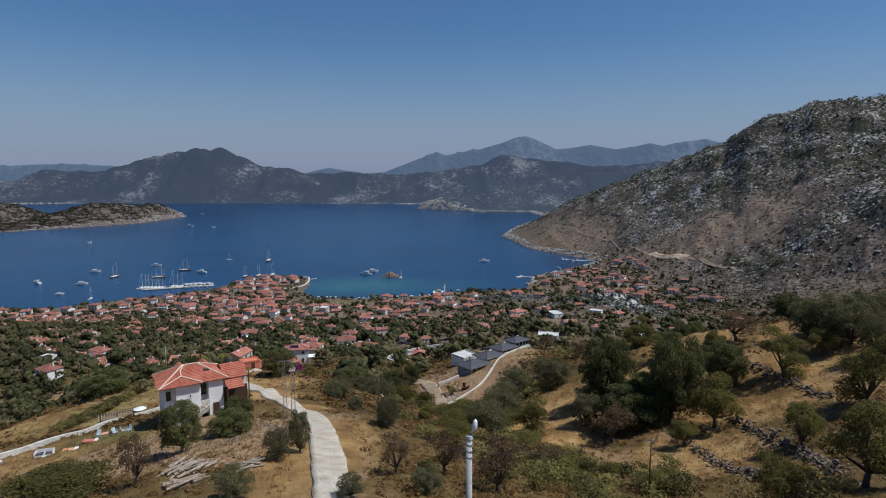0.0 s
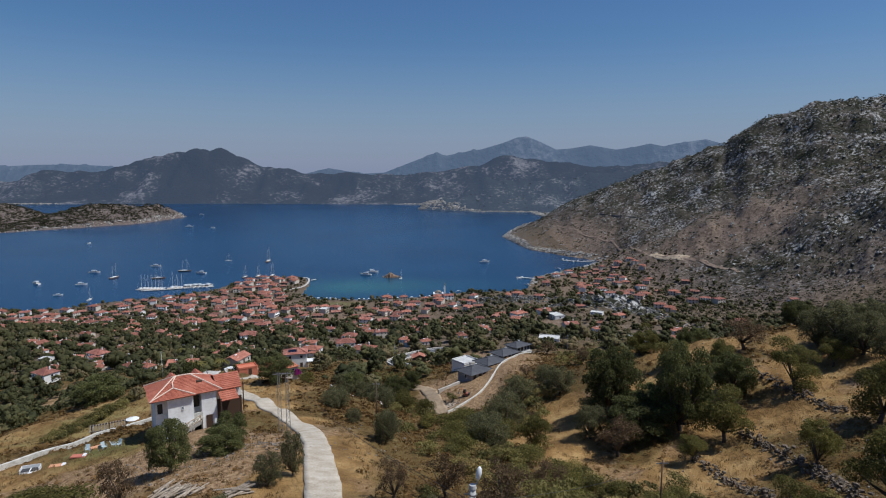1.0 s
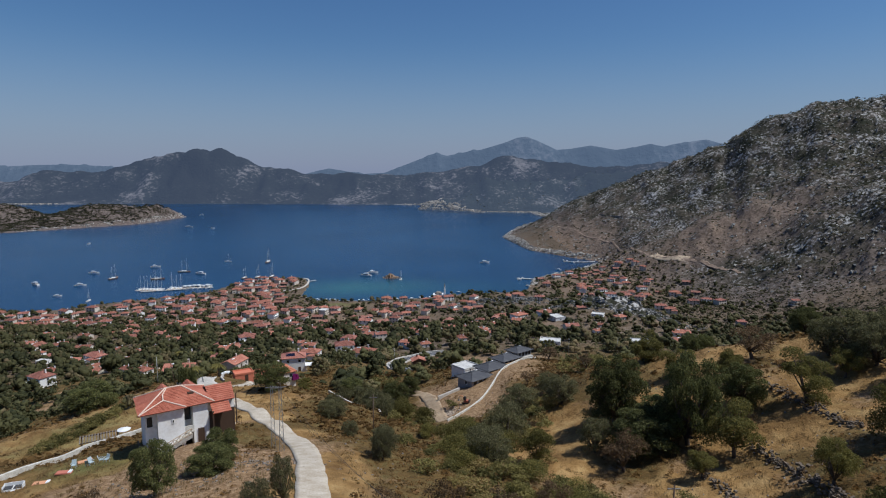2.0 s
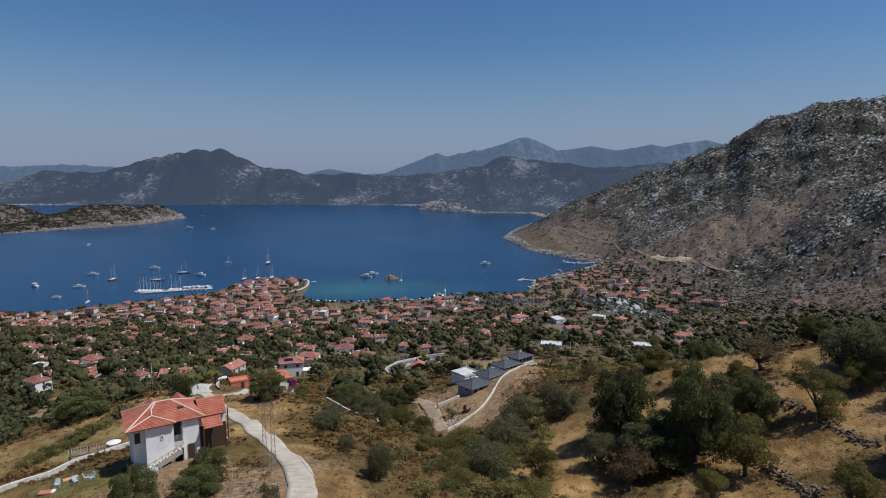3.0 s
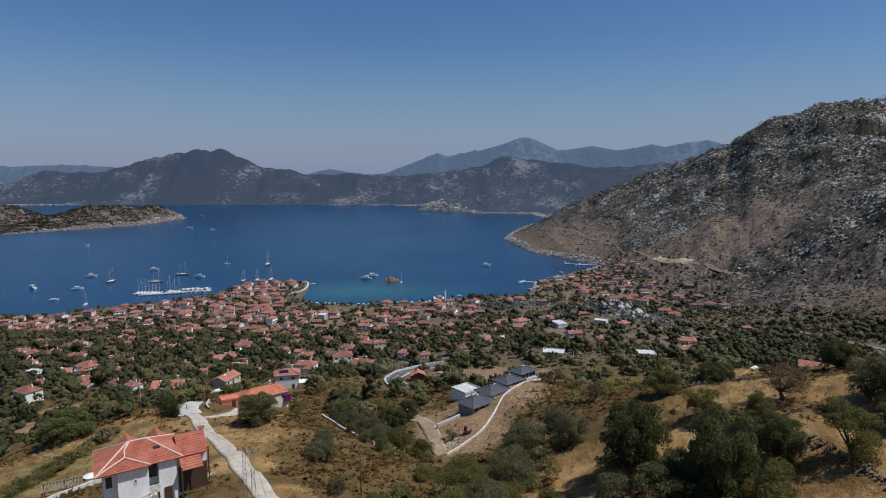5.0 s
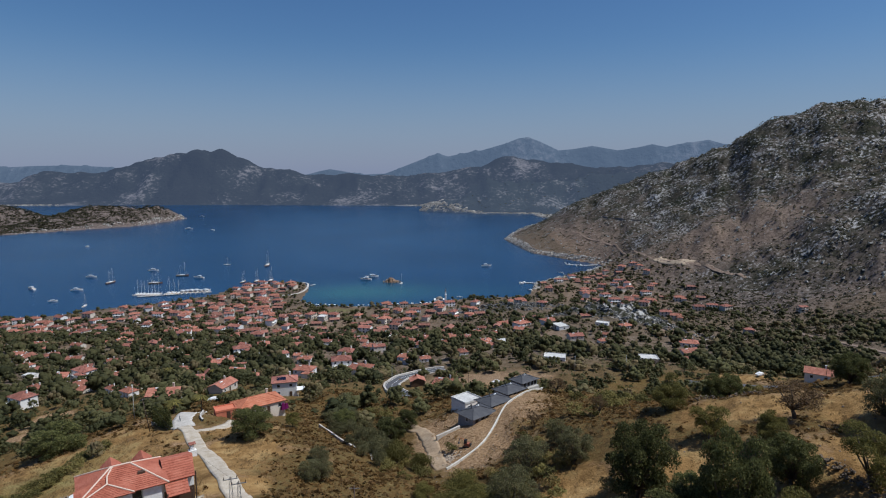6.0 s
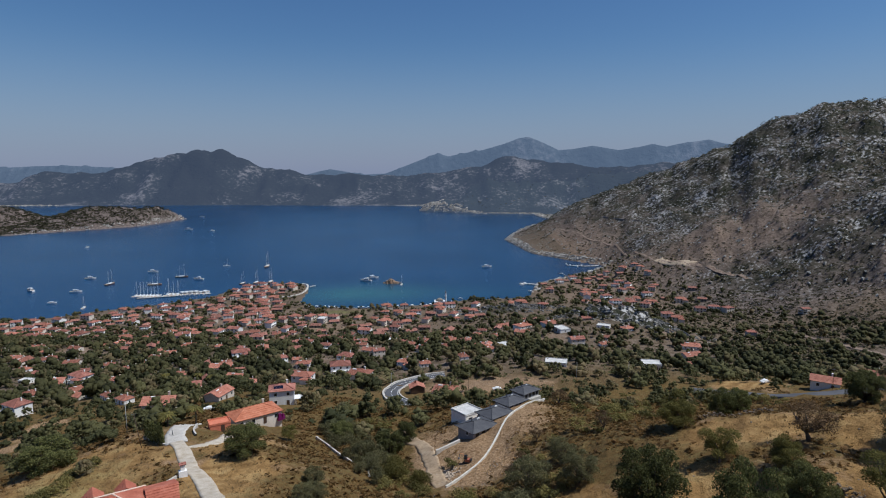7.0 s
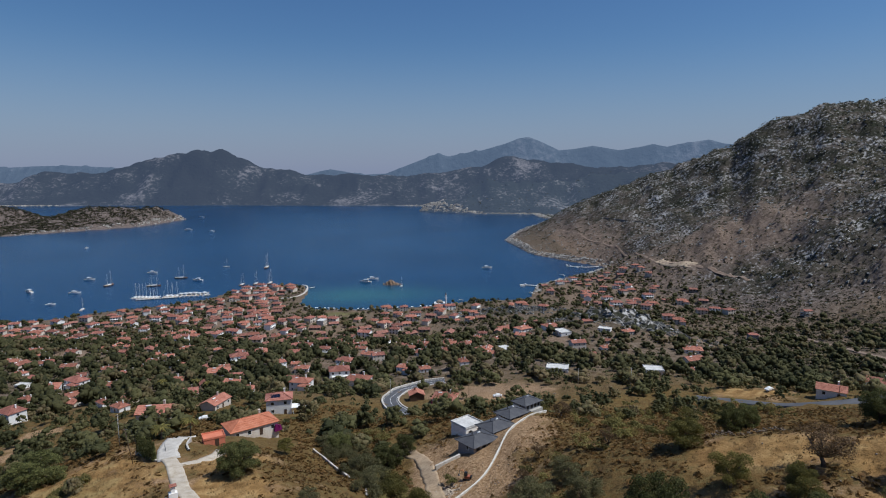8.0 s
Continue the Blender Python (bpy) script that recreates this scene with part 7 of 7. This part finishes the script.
def sun_lounger(x, y, turn):
    t = thing("daybed", "white outdoor daybed with dark cushions on lawn", "daybed", at=on_ground(x, y, turn, 0.05) @ Matrix.Diagonal((0.68, 0.68, 0.8, 1)))
    part("frame", Shape().box(0, 0, 0, 3.2, 1.5, 0.35).box(0, 0.7, 0.35, 3.2, 0.12, 0.6).box(-1.55, 0, 0.35, 0.12, 1.5, 0.45).box(1.55, 0, 0.35, 0.12, 1.5, 0.45), WHITE, t)
    for dx in (-0.8, 0.8):
        part("cushion", Shape().box(dx, -0.08, 0.35, 1.35, 1.2, 0.16, 0, 0.94), plain("charcoal_cushion", (0.05, 0.05, 0.055), 0.9), t)
    part("side_table", Shape().box(0.2, -1.2, 0, 0.6, 0.5, 0.35), WHITE, t)


sun_lounger(-53.4, 74.6, 20)
stool = thing("stool", "small white cube stool on grass", "stool", at=on_ground(-58.0, 72.5, 10))
part("seat", Shape().box(0, 0, 0.4, 0.6, 0.6, 0.1), WHITE, stool)
for dx in (-0.24, 0.24):
    for dy in (-0.24, 0.24):
        part("leg", Shape().box(dx, dy, 0, 0.08, 0.08, 0.4), WHITE, stool)


def float_toy(x, y, turn, label, a, b):
    t = thing("beach_mat", label, "beach mat", at=on_ground(x, y, turn, 0.08))
    part("mat", Shape().box(0, 0, 0, 1.9, 0.9, 0.14, 0, 0.93), a, t)
    part("pillow", Shape().box(0.75, 0, 0.14, 0.4, 0.75, 0.12, 0, 0.8), b, t)


float_toy(-49.9, 74.6, 15, "orange and red inflatable mat lying on lawn", ORANGE_CLOTH, WHITE)
float_toy(-48.6, 77.0, 10, "red and white inflatable mat on the grass", RED_CLOTH, WHITE)
float_toy(-50.6, 84.5, 40, "orange mat lying beside the terrace wall", ORANGE_CLOTH, ORANGE_CLOTH)


def parasol(x, y):
    t = thing("parasol", "wide white parasol over the pergola terrace", "parasol", at=on_ground(x, y))
    part("pole", Shape().rod((0, 0, 0), (0, 0, 1.9), 0.04, n=8), STEEL, t)
    canopy = Shape()
    for k in range(8):
        a, b = math.pi * k / 4, math.pi * (k + 1) / 4
        canopy.add([(0, 0, 1.95), (1.2 * math.cos(a), 1.2 * math.sin(a), 1.6), (1.2 * math.cos(b), 1.2 * math.sin(b), 1.6), (0, 0, 1.9), (1.2 * math.cos(a), 1.2 * math.sin(a), 1.55), (1.2 * math.cos(b), 1.2 * math.sin(b), 1.55)],
                   [(0, 1, 2), (5, 4, 3), (1, 4, 5, 2)])
    part("canopy", canopy, WHITE, t)


def pergola(x, y, turn):
    t = thing("pergola", "dark wooden pergola with reed slats beside wall", "pergola", at=on_ground(x, y, turn))
    for dx in (-2.8, 0, 2.8):
        for dy in (-1.5, 1.5):
            part("post", Shape().box(dx, dy, -1.5, 0.14, 0.14, 3.2), WOOD_DARK, t)
    for dy in (-1.5, 1.5):
        part("beam", Shape().box(0, dy, 1.7, 6.2, 0.12, 0.16), WOOD_DARK, t)
    for k in range(14):
        part("slat", Shape().box(-3.0 + 6.0 * k / 13, 0, 1.86, 0.16, 3.6, 0.06), STONE_WALL, t)


parasol(-58.2, 108.0)
pergola(-61.5, 106.0, 30)


def car(x, y, turn, label, paint):
    t = thing("car", label, "car", "parked cars", at=on_ground(x, y, turn))
    prof = [(-2.0, 0.35), (-2.0, 0.75), (-1.75, 0.95), (-1.25, 1.0), (-0.75, 1.42), (0.9, 1.45), (1.6, 1.0), (2.0, 0.85), (2.02, 0.35)]
    n = len(prof)
    body = Shape().add([(a, w * (0.62 if z > 1.1 else 0.82), z) for w in (-1, 1) for a, z in prof],
                       [tuple(range(n)), tuple(range(2 * n - 1, n - 1, -1))] + [(k, n + k, n + (k + 1) % n, (k + 1) % n) for k in range(n)])
    part("body", body, paint, t)
    for dx in (-1.25, 1.25):
        for dy in (-0.78, 0.78):
            w = part("wheel", Shape().rod((dx, dy - 0.1, 0.32), (dx, dy + 0.1, 0.32), 0.32, n=14), RUBBER, t)
            part("rim", Shape().rod((dx, dy - 0.11, 0.32), (dx, dy + 0.11, 0.32), 0.19, n=10), STEEL, w)
    part("windscreen", Shape().add([(1.0, -0.55, 1.36), (1.0, 0.55, 1.36), (1.55, 0.66, 1.06), (1.55, -0.66, 1.06)], [(0, 1, 2, 3)]), GLASS, t)
    for dy in (-1, 1):
        part("side_window", Shape().add([(-0.85, dy * 0.70, 1.06), (1.15, dy * 0.70, 1.06), (0.8, dy * 0.645, 1.36), (-0.7, dy * 0.645, 1.36)], [(0, 1, 2, 3)]), GLASS, t)
    return t


car(-38.9, 82.6, 33, "silver hatchback parked below the outside stair", CAR_SILVER)
for x, y, a in ((-352, 690, 10), (-350, 697, 20), (-322, 676, 80), (-318, 684, 85), (-140, 752, 5), (-90, 853, 10), (-70, 853, 0), (-46, 856, 5), (-12, 866, 10), (14, 452, 40), (25, 286, 10), (-84, 226, 20), (135, 262, 30)):
    car(x, y, a, "small white car parked in the village" if x < 0 else "white car parked beside a lane", WHITE)


def digger(x, y, turn):
    t = thing("excavator", "small orange tracked excavator on the dirt plot", "excavator", at=on_ground(x, y, turn) @ Matrix.Diagonal((0.75, 0.75, 0.75, 1)))
    for dy in (-0.7, 0.7):
        part("track", Shape().box(0, dy, 0, 2.3, 0.42, 0.55, 0, 0.88), RUBBER, t)
    part("body", Shape().box(-0.3, 0, 0.6, 1.7, 1.5, 0.75, 0, 0.93), plain("orange_machine_paint", (0.33, 0.10, 0.05), 0.5), t)
    part("cab", Shape().box(0.3, 0.25, 1.3, 1.0, 0.85, 1.15, 0, 0.88), GLASS, t)
    part("counterweight", Shape().box(-1.15, 0, 0.65, 0.5, 1.4, 0.7), RUBBER, t)
    part("boom", Shape().path([(0.5, -0.35, 1.2), (1.4, -0.35, 2.5), (2.4, -0.35, 2.3)], [0.14, 0.13, 0.11], 6), plain("boom_paint", (0.5, 0.2, 0.08), 0.5), t)
    part("dipper", Shape().path([(2.4, -0.35, 2.3), (2.75, -0.35, 1.0)], [0.1, 0.09], 6), STEEL, t)
    part("bucket", Shape().box(2.7, -0.35, 0.55, 0.5, 0.6, 0.5, 0, 0.7), STEEL, t)


digger(5.9, 150.3, 160)
rubble = Shape()
for k in range(260):
    x, y, s = rs.gauss(1.2, 1.3), rs.gauss(147.5, 1.5), rs.uniform(0.1, 0.5)
    rubble.box(x, y, ground_at(x, y) - 0.05, s * 1.5, s, s * 0.6, rs.uniform(0, 90), 0.7)
tagged(new("rubble_heap", rubble.mesh("rubble_heap", LOG)), "heap of broken boards and rubble on dirt", "rubble", kind="stuff")


def cypress(m, k):
    t = thing("cypress", "narrow dark cypress in a roadside row", "tree", "cypress row", at=m)
    part("trunk", Shape().rod((0, 0, -0.1), (0, 0, 0.5), 0.02, 0.01, 6), BARK, t)
    lobes = [(0, 0, 0.12 + 0.11 * j, 0.13 - 0.011 * j, 1.6) for j in range(8)]
    v, q = leaf_cloud(np.random.default_rng(500 + k), lobes, 700, 0.045)
    part("crown", fast_mesh("crown", v, q, LEAF_OAK), LEAF_OAK, t)


first_cypress = [(-70.6, 157.6), (-69.4, 156.4), (-68.2, 155.2), (-67.0, 154.0), (-65.8, 152.9), (-64.7, 151.9), (-63.6, 151.0)]
for k, (x, y) in enumerate(first_cypress):
    cypress(tree_pose(x, y, 5.2 + 0.7 * math.sin(3 * k), 4.2, 40 * k), k)
kerb("wall_gate", [(-71.5, 158.2), (-62.6, 150.2)], 0.4, 0.6, CONCRETE, "low white wall under the cypress row", category="wall")
kerb("wall_gate", [(-62, 166), (-60.5, 160), (-58.2, 156.5)], 0.35, 0.7, CONCRETE, "curved white wall at the driveway gate", category="wall")
gate = thing("metal_gate", "open grey metal driveway gate", "gate", at=on_ground(-64.5, 158.0, 120))
for k in range(9):
    part("bar", Shape().rod((-1.6 + 0.4 * k, 0, 0.1), (-1.6 + 0.4 * k, 0, 1.2), 0.025, n=5), STEEL, gate)
part("gate_frame", Shape().box(0, 0, 0.1, 3.3, 0.06, 0.06).box(0, 0, 1.2, 3.3, 0.06, 0.06), STEEL, gate)
chimney = thing("garden_chimney", "white masonry barbecue with red tiled top", "barbecue", at=on_ground(-45.8, 122.5, 33))
part("hearth", Shape().box(0, 0, -0.8, 1.4, 1.0, 2.0).box(0, 0, 1.2, 0.7, 0.6, 1.2), PLASTER, chimney)
part("roof", Shape().slope((-0.6, -0.5, 2.4), (0.6, -0.5, 2.4), (0.6, 0, 2.75), (-0.6, 0, 2.75), 2).slope((0.6, 0.5, 2.4), (-0.6, 0.5, 2.4), (-0.6, 0, 2.75), (0.6, 0, 2.75), 2), ROOF_RED, chimney)
kerb("wall_garden", [(-46.5, 121.5), (-49.5, 116), (-51.5, 111.5)], 0.3, 0.7, CONCRETE, "low white garden wall behind the house", category="wall")


def palm(x, y, tall, seed):
    t = thing("palm_tree", "date palm with arching green fronds", "palm", "garden palms", at=on_ground(x, y))
    part("trunk", Shape().path([(0, 0, -0.3), (0.1, 0, tall * 0.5), (0.05, 0.05, tall)], [0.28, 0.2, 0.2], 9), BARK, t)
    r = random.Random(seed)
    for k in range(22):
        a, lift = 2.4 * k, r.uniform(-0.2, 0.9)
        f = Shape()
        pts = [Vector((math.cos(a) * s * 2.6, math.sin(a) * s * 2.6, tall + lift * s * 1.6 - 1.5 * s * s)) for s in (0, 0.25, 0.5, 0.75, 1.0)]
        side = Vector((-math.sin(a), math.cos(a), 0))
        for j, (p, q) in enumerate(zip(pts, pts[1:])):
            w0, w1 = (0.1, 0.32, 0.36, 0.26, 0.03)[j], (0.1, 0.32, 0.36, 0.26, 0.03)[j + 1]
            drop = Vector((0, 0, 0.16))
            f.add([p, q, q + side * w1 - drop, p + side * w0 - drop], [(0, 1, 2, 3)]).add([p, q, q - side * w1 - drop, p - side * w0 - drop], [(3, 2, 1, 0)])
        part("frond", f, LEAF_GREEN, t)


for k, (x, y, h) in enumerate(((-75.5, 178.0, 4.5), (-71.8, 187.4, 5.5), (-148.5, 326.2, 6.5), (-135, 336, 5.5), (-120, 316, 5))):
    palm(x, y, h, k)


# ---------------------------------------------------------------- harbour and bay
HULL_WHITE = plain("white_gelcoat", (0.8, 0.8, 0.79), 0.3)
HULL_WOOD = plain("varnished_hull", (0.22, 0.1, 0.05), 0.4)
DECK = plain("teak_deck", (0.42, 0.32, 0.22), 0.7)
MAST = plain("pale_spar", (0.62, 0.58, 0.52), 0.5)


def hull(length, beam, free, mat, parent, sheer=0.35):
    """A boat's hull with a raised bow, its deck set in."""
    s, rows = Shape(), []
    for k in range(9):
        u = k / 8
        w = beam / 2 * (math.sin(math.pi * min(1, 0.32 + 0.68 * (1 - u))) ** 0.7 if u < 1 else 0.02)
        w = beam / 2 * max(0.02, (1 - max(0, (u - 0.35) / 0.65) ** 2.2)) * (0.82 + 0.18 * min(1, u / 0.35))
        x, z = length * (u - 0.5), free + sheer * free * max(0, u - 0.3) ** 2 * 2
        rows.append([(x, -w, z), (x - 0.03 * length * u, -w * 0.72, -0.1), (x - 0.05 * length * u, 0, -0.6), (x - 0.03 * length * u, w * 0.72, -0.1), (x, w, z)])
    v = [p for r in rows for p in r]
    f = []
    for k in range(8):
        for j in range(4):
            f.append((5 * k + j, 5 * k + 5 + j, 5 * k + 6 + j, 5 * k + 1 + j))
    f += [(0, 1, 2, 3, 4), (44, 43, 42, 41, 40)]
    part("hull", s.add(v, f), mat, parent)
    d = Shape()
    d.add([(r[i][0], r[i][1] * 0.95, r[i][2] - 0.18) for r in rows for i in (0, 4)], [(2 * k, 2 * k + 2, 2 * k + 3, 2 * k + 1) for k in range(8)])
    part("deck", d, DECK, parent)


def sailing_boat(label, length=13.0, masts=1, mat=HULL_WHITE, tall=1.25):
    t = thing("sailing_boat", label, "sailing boat", "boats in the bay")
    hull(length, length * 0.29, 1.1 * length / 13, mat, t)
    part("cabin", Shape().box(-0.02 * length, 0, 0.8 * length / 13, length * 0.36, length * 0.17, 0.9 * length / 13, 0, 0.88), HULL_WHITE, t)
    for k in range(masts):
        x = length * (0.08 if masts == 1 else 0.2 - 0.36 * k)
        h = length * tall * (1 - 0.15 * k)
        part("mast", Shape().rod((x, 0, 0.8), (x, 0, h), 0.17, 0.1, 7), MAST, t)
        part("boom", Shape().rod((x, 0, 2.4), (x - length * 0.3, 0, 2.5), 0.16, 0.13, 6), HULL_WHITE, t, "furled white sail along the boom")
        part("stay", Shape().rod((x, 0, h), (length * 0.48, 0, 1.6), 0.03, n=4).rod((x, 0, h), (-length * 0.48, 0, 1.4), 0.03, n=4), MAST, t)
    return t


def motor_boat(label, length=12.0, top=True):
    t = thing("motor_boat", label, "motor boat", "boats in the bay")
    hull(length, length * 0.31, 1.25 * length / 12, HULL_WHITE, t, 0.5)
    c = length / 12
    part("cabin", Shape().box(-0.4 * c, 0, 1.1 * c, 5.6 * c, 2.9 * c, 1.3 * c, 0, 0.85), HULL_WHITE, t)
    part("window_band", Shape().box(-0.4 * c, 0, 1.55 * c, 5.4 * c, 2.84 * c, 0.5 * c, 0, 0.93), GLASS, t)
    if top:
        part("flybridge", Shape().box(-1.2 * c, 0, 3.1 * c, 3.6 * c, 2.5 * c, 0.14 * c).box(-2.7 * c, -1.0 * c, 2.3 * c, 0.1, 0.1, 0.8 * c).box(-2.7 * c, 1.0 * c, 2.3 * c, 0.1, 0.1, 0.8 * c), HULL_WHITE, t)
    part("wheelhouse_roof", Shape().box(-0.4 * c, 0, 2.4 * c, 5.2 * c, 2.7 * c, 0.12 * c), HULL_WHITE, t)
    return t


SAIL = sailing_boat("white sailing yacht lying at anchor, sails furled")
KETCH = sailing_boat("large two-masted wooden sailing gulet at anchor", 21, 2, HULL_WOOD, 1.15)
CRUISER = motor_boat("white motor cruiser with flybridge at anchor")
LAUNCH = motor_boat("small white open launch on the bay", 7.5, False)
FLEET = {"sail": SAIL, "ketch": KETCH, "cruiser": CRUISER, "launch": LAUNCH}
fleet_used = set()
AT_ANCHOR = [
    ("cruiser", -698, 995, 150, 1.36), ("launch", -599, 901, 30, 1.38), ("cruiser", -615, 986, 20, 1.2), ("sail", -530, 868, 100, 0.9), ("cruiser", -665, 1110, 15, 1.24),
    ("ketch", -597, 1055, 80, 0.85), ("cruiser", -584, 1185, 10, 1.26), ("ketch", -514, 1049, 15, 0.85), ("ketch", -501, 1128, 8, 0.85), ("cruiser", -460, 1104, 175, 1.3),
    ("sail", -465, 1263, 10, 0.85), ("ketch", -376, 1256, 90, 1.0), ("cruiser", -145, 1088, 170, 1.4), ("cruiser", -135, 1116, 15, 1.4), ("sail", -76, 1050, 80, 0.85),
    ("cruiser", 89, 1248, 15, 1.39), ("launch", 25, 934, 0, 0.95), ("cruiser", -894, 2067, 0, 1.79), ("cruiser", -797, 2028, 30, 1.04), ("launch", -952, 1574, 90, 1.64),
    ("launch", -1096, 2670, 0, 2.2),
]
AT_THE_JETTY = [
    ("sail", -495, 950, 75, 1.15), ("sail", -489, 950, 76, 1.15), ("sail", -484, 950, 76, 1.15), ("sail", -478, 950, 80, 1.15), ("sail", -472, 950, 77, 1.15),
    ("sail", -467, 950, 85, 1.15), ("sail", -461, 950, 79, 1.15), ("sail", -448, 959, 80, 1.34), ("sail", -441, 961, 85, 1.11), ("sail", -434, 962, 86, 1.16),
    ("cruiser", -427, 964, 82, 1.36), ("cruiser", -421, 966, 88, 1.39), ("cruiser", -414, 968, 84, 1.48), ("cruiser", -407, 970, 84, 1.47), ("cruiser", -400, 971, 84, 1.21),
    ("cruiser", -393, 973, 76, 1.45), ("ketch", -362, 1062, 82, 0.7), ("ketch", -340, 1070, 85, 0.75), ("ketch", -316, 1076, 88, 0.85),
]
ALONG_THE_SHORES = [
    ("launch", 269, 1271, 93, 1.2), ("launch", 278, 1256, 119, 1.2), ("launch", 292, 1264, 81, 1.2), ("launch", 264, 1287, 97, 1.2), ("launch", 144, 1061, 108, 1.2),
    ("launch", 144, 987, 134, 1.2), ("launch", 138, 1050, 42, 1.2), ("launch", 229, 1160, 143, 1.2), ("cruiser", -1431, 1953, 45, 1.5), ("cruiser", -1369, 1971, 60, 1.5),
    ("cruiser", -1328, 2009, 59, 1.5), ("cruiser", -1298, 2068, 6, 1.5), ("cruiser", -1245, 2220, 45, 1.5), ("cruiser", -1189, 2318, 83, 1.5), ("cruiser", -1160, 2397, 44, 1.5),
    ("cruiser", -1144, 2511, 34, 1.5),
]
for kind, x, y, turn_by, s in AT_ANCHOR + AT_THE_JETTY + ALONG_THE_SHORES:
    m = pose(x, y, 0.0, 0, 0, turn_by) @ Matrix.Diagonal((1.3 * s, 1.3 * s, 1.3 * s, 1))
    if kind in fleet_used:
        copy_thing(FLEET[kind], m @ Matrix.Diagonal([1 / q for q in FLEET[kind].scale] + [1]))
    else:
        FLEET[kind].matrix_world = m
        fleet_used.add(kind)


def jetty(label, pts, width):
    t = thing("jetty", label, "jetty", "jetties")
    for (ax, ay), (bx, by) in zip(pts, pts[1:]):
        l, a = math.hypot(bx - ax, by - ay), math.degrees(math.atan2(by - ay, bx - ax))
        part("deck", Shape().box((ax + bx) / 2, (ay + by) / 2, 0.9, l, width, 0.3, a), CONCRETE, t)
        for k in range(int(l / 7) + 1):
            x, y = ax + (bx - ax) * (k + 0.5) / (l / 7 + 1), ay + (by - ay) * (k + 0.5) / (l / 7 + 1)
            part("pile", Shape().rod((x, y, -5), (x, y, 1.0), 0.3, n=7), CONCRETE, t)


BEACH = [(-206, 884), (-190, 862), (-150, 856), (-113, 854), (-70, 861), (-29, 869), (10, 896)]
strip("beach", BEACH, 13, material("grey_pebbles", [(0.22, 0.20, 0.175), (0.34, 0.315, 0.28), (0.45, 0.42, 0.38)], size=6, fine=8, rough=0.9, bump=0.3, bump_size=0.1), "narrow grey pebble beach along the bay", category="beach", ragged=0.2, step=4, lift=0.35)


def beach_shade(x, y):
    t = thing("beach_umbrella", "small white umbrella on the pebble beach", "umbrella", "beach umbrellas", at=on_ground(x, y, 0, 0.3))
    part("pole", Shape().rod((0, 0, 0), (0, 0, 2.2), 0.05, n=6), STEEL, t)
    part("canopy", Shape().rod((0, 0, 2.0), (0, 0, 2.6), 1.7, 0.1, 8), WHITE, t)
    return t


umbrella = beach_shade(-186, 858)
for k in range(1, 22):
    x, y = smooth_line(BEACH, 10.0)[min(k, 21), :2]
    umbrella_at = on_ground(x + 3 * math.sin(5 * k), y - 4 + 2 * math.cos(3 * k), 0, 0.3)
    copy_thing(umbrella, umbrella_at)
jetty("long pale jetty with moored yachts", [(-384, 972), (-441, 950), (-486, 933)], 4)
jetty("pale concrete jetty by the hamlet", [(174, 1045), (154, 1055), (134, 1061)], 5)
jetty("short jetty in the far cove", [(328, 1264), (296, 1256), (261, 1271)], 5)
jetty("short wooden jetty at the point", [(-234, 1029), (-227, 1039)], 3)
islet = Shape()
ri = random.Random(3)
for k in range(60):
    a, r = ri.uniform(0, 6.28), ri.uniform(0, 1) ** 0.6
    x, y, s = -95 + 17 * r * math.cos(a), 1066 + 8 * r * math.sin(a), ri.uniform(2.0, 5.5) * (1.25 - r)
    islet.box(x, y, -2, s * 1.8, s * 1.4, 2 + s * 1.25, ri.uniform(0, 90), 0.6)
ISLE = material("ochre_rock", [(0.2, 0.13, 0.08), (0.34, 0.23, 0.15), (0.42, 0.33, 0.25)], size=5, fine=6, bump=0.8, bump_size=0.4)
isle = thing("islet", "small ochre rock islet with ruined walls", "islet")
part("rock", islet, ISLE, isle)
part("ruin", Shape().box(-97, 1067, 2, 5, 0.8, 6.5, 15).box(-93, 1064, 2, 0.8, 5, 5.0, 15).box(-100, 1063, 2, 0.8, 4, 5.5, 15), ISLE, isle)

mosque = thing("mosque", "white mosque with slim minaret by the shore", "mosque", at=on_ground(2, 852))
part("hall", Shape().box(-9, 6, -2, 15, 13, 8.5), PLASTER, mosque)
dome = Shape().path([(-9, 6, 6.5), (-9, 6, 8.2), (-9, 6, 9.6), (-9, 6, 10.4), (-9, 6, 10.7)], [5.6, 5.0, 3.6, 1.8, 0.2], 16)
part("dome", dome, STONE_WALL, mosque, smooth=True)
tall = part("minaret", Shape().rod((0, 0, -2), (0, 0, 14), 1.3, 1.1, 12).rod((0, 0, 14.6), (0, 0, 19), 0.95, 0.9, 12), PLASTER, mosque)
part("gallery", Shape().rod((0, 0, 14), (0, 0, 14.9), 1.3, 1.9, 14), PLASTER, tall)
part("spire", Shape().rod((0, 0, 19), (0, 0, 23.5), 1.1, 0.05, 12), STONE_WALL, tall, "pointed grey cap")
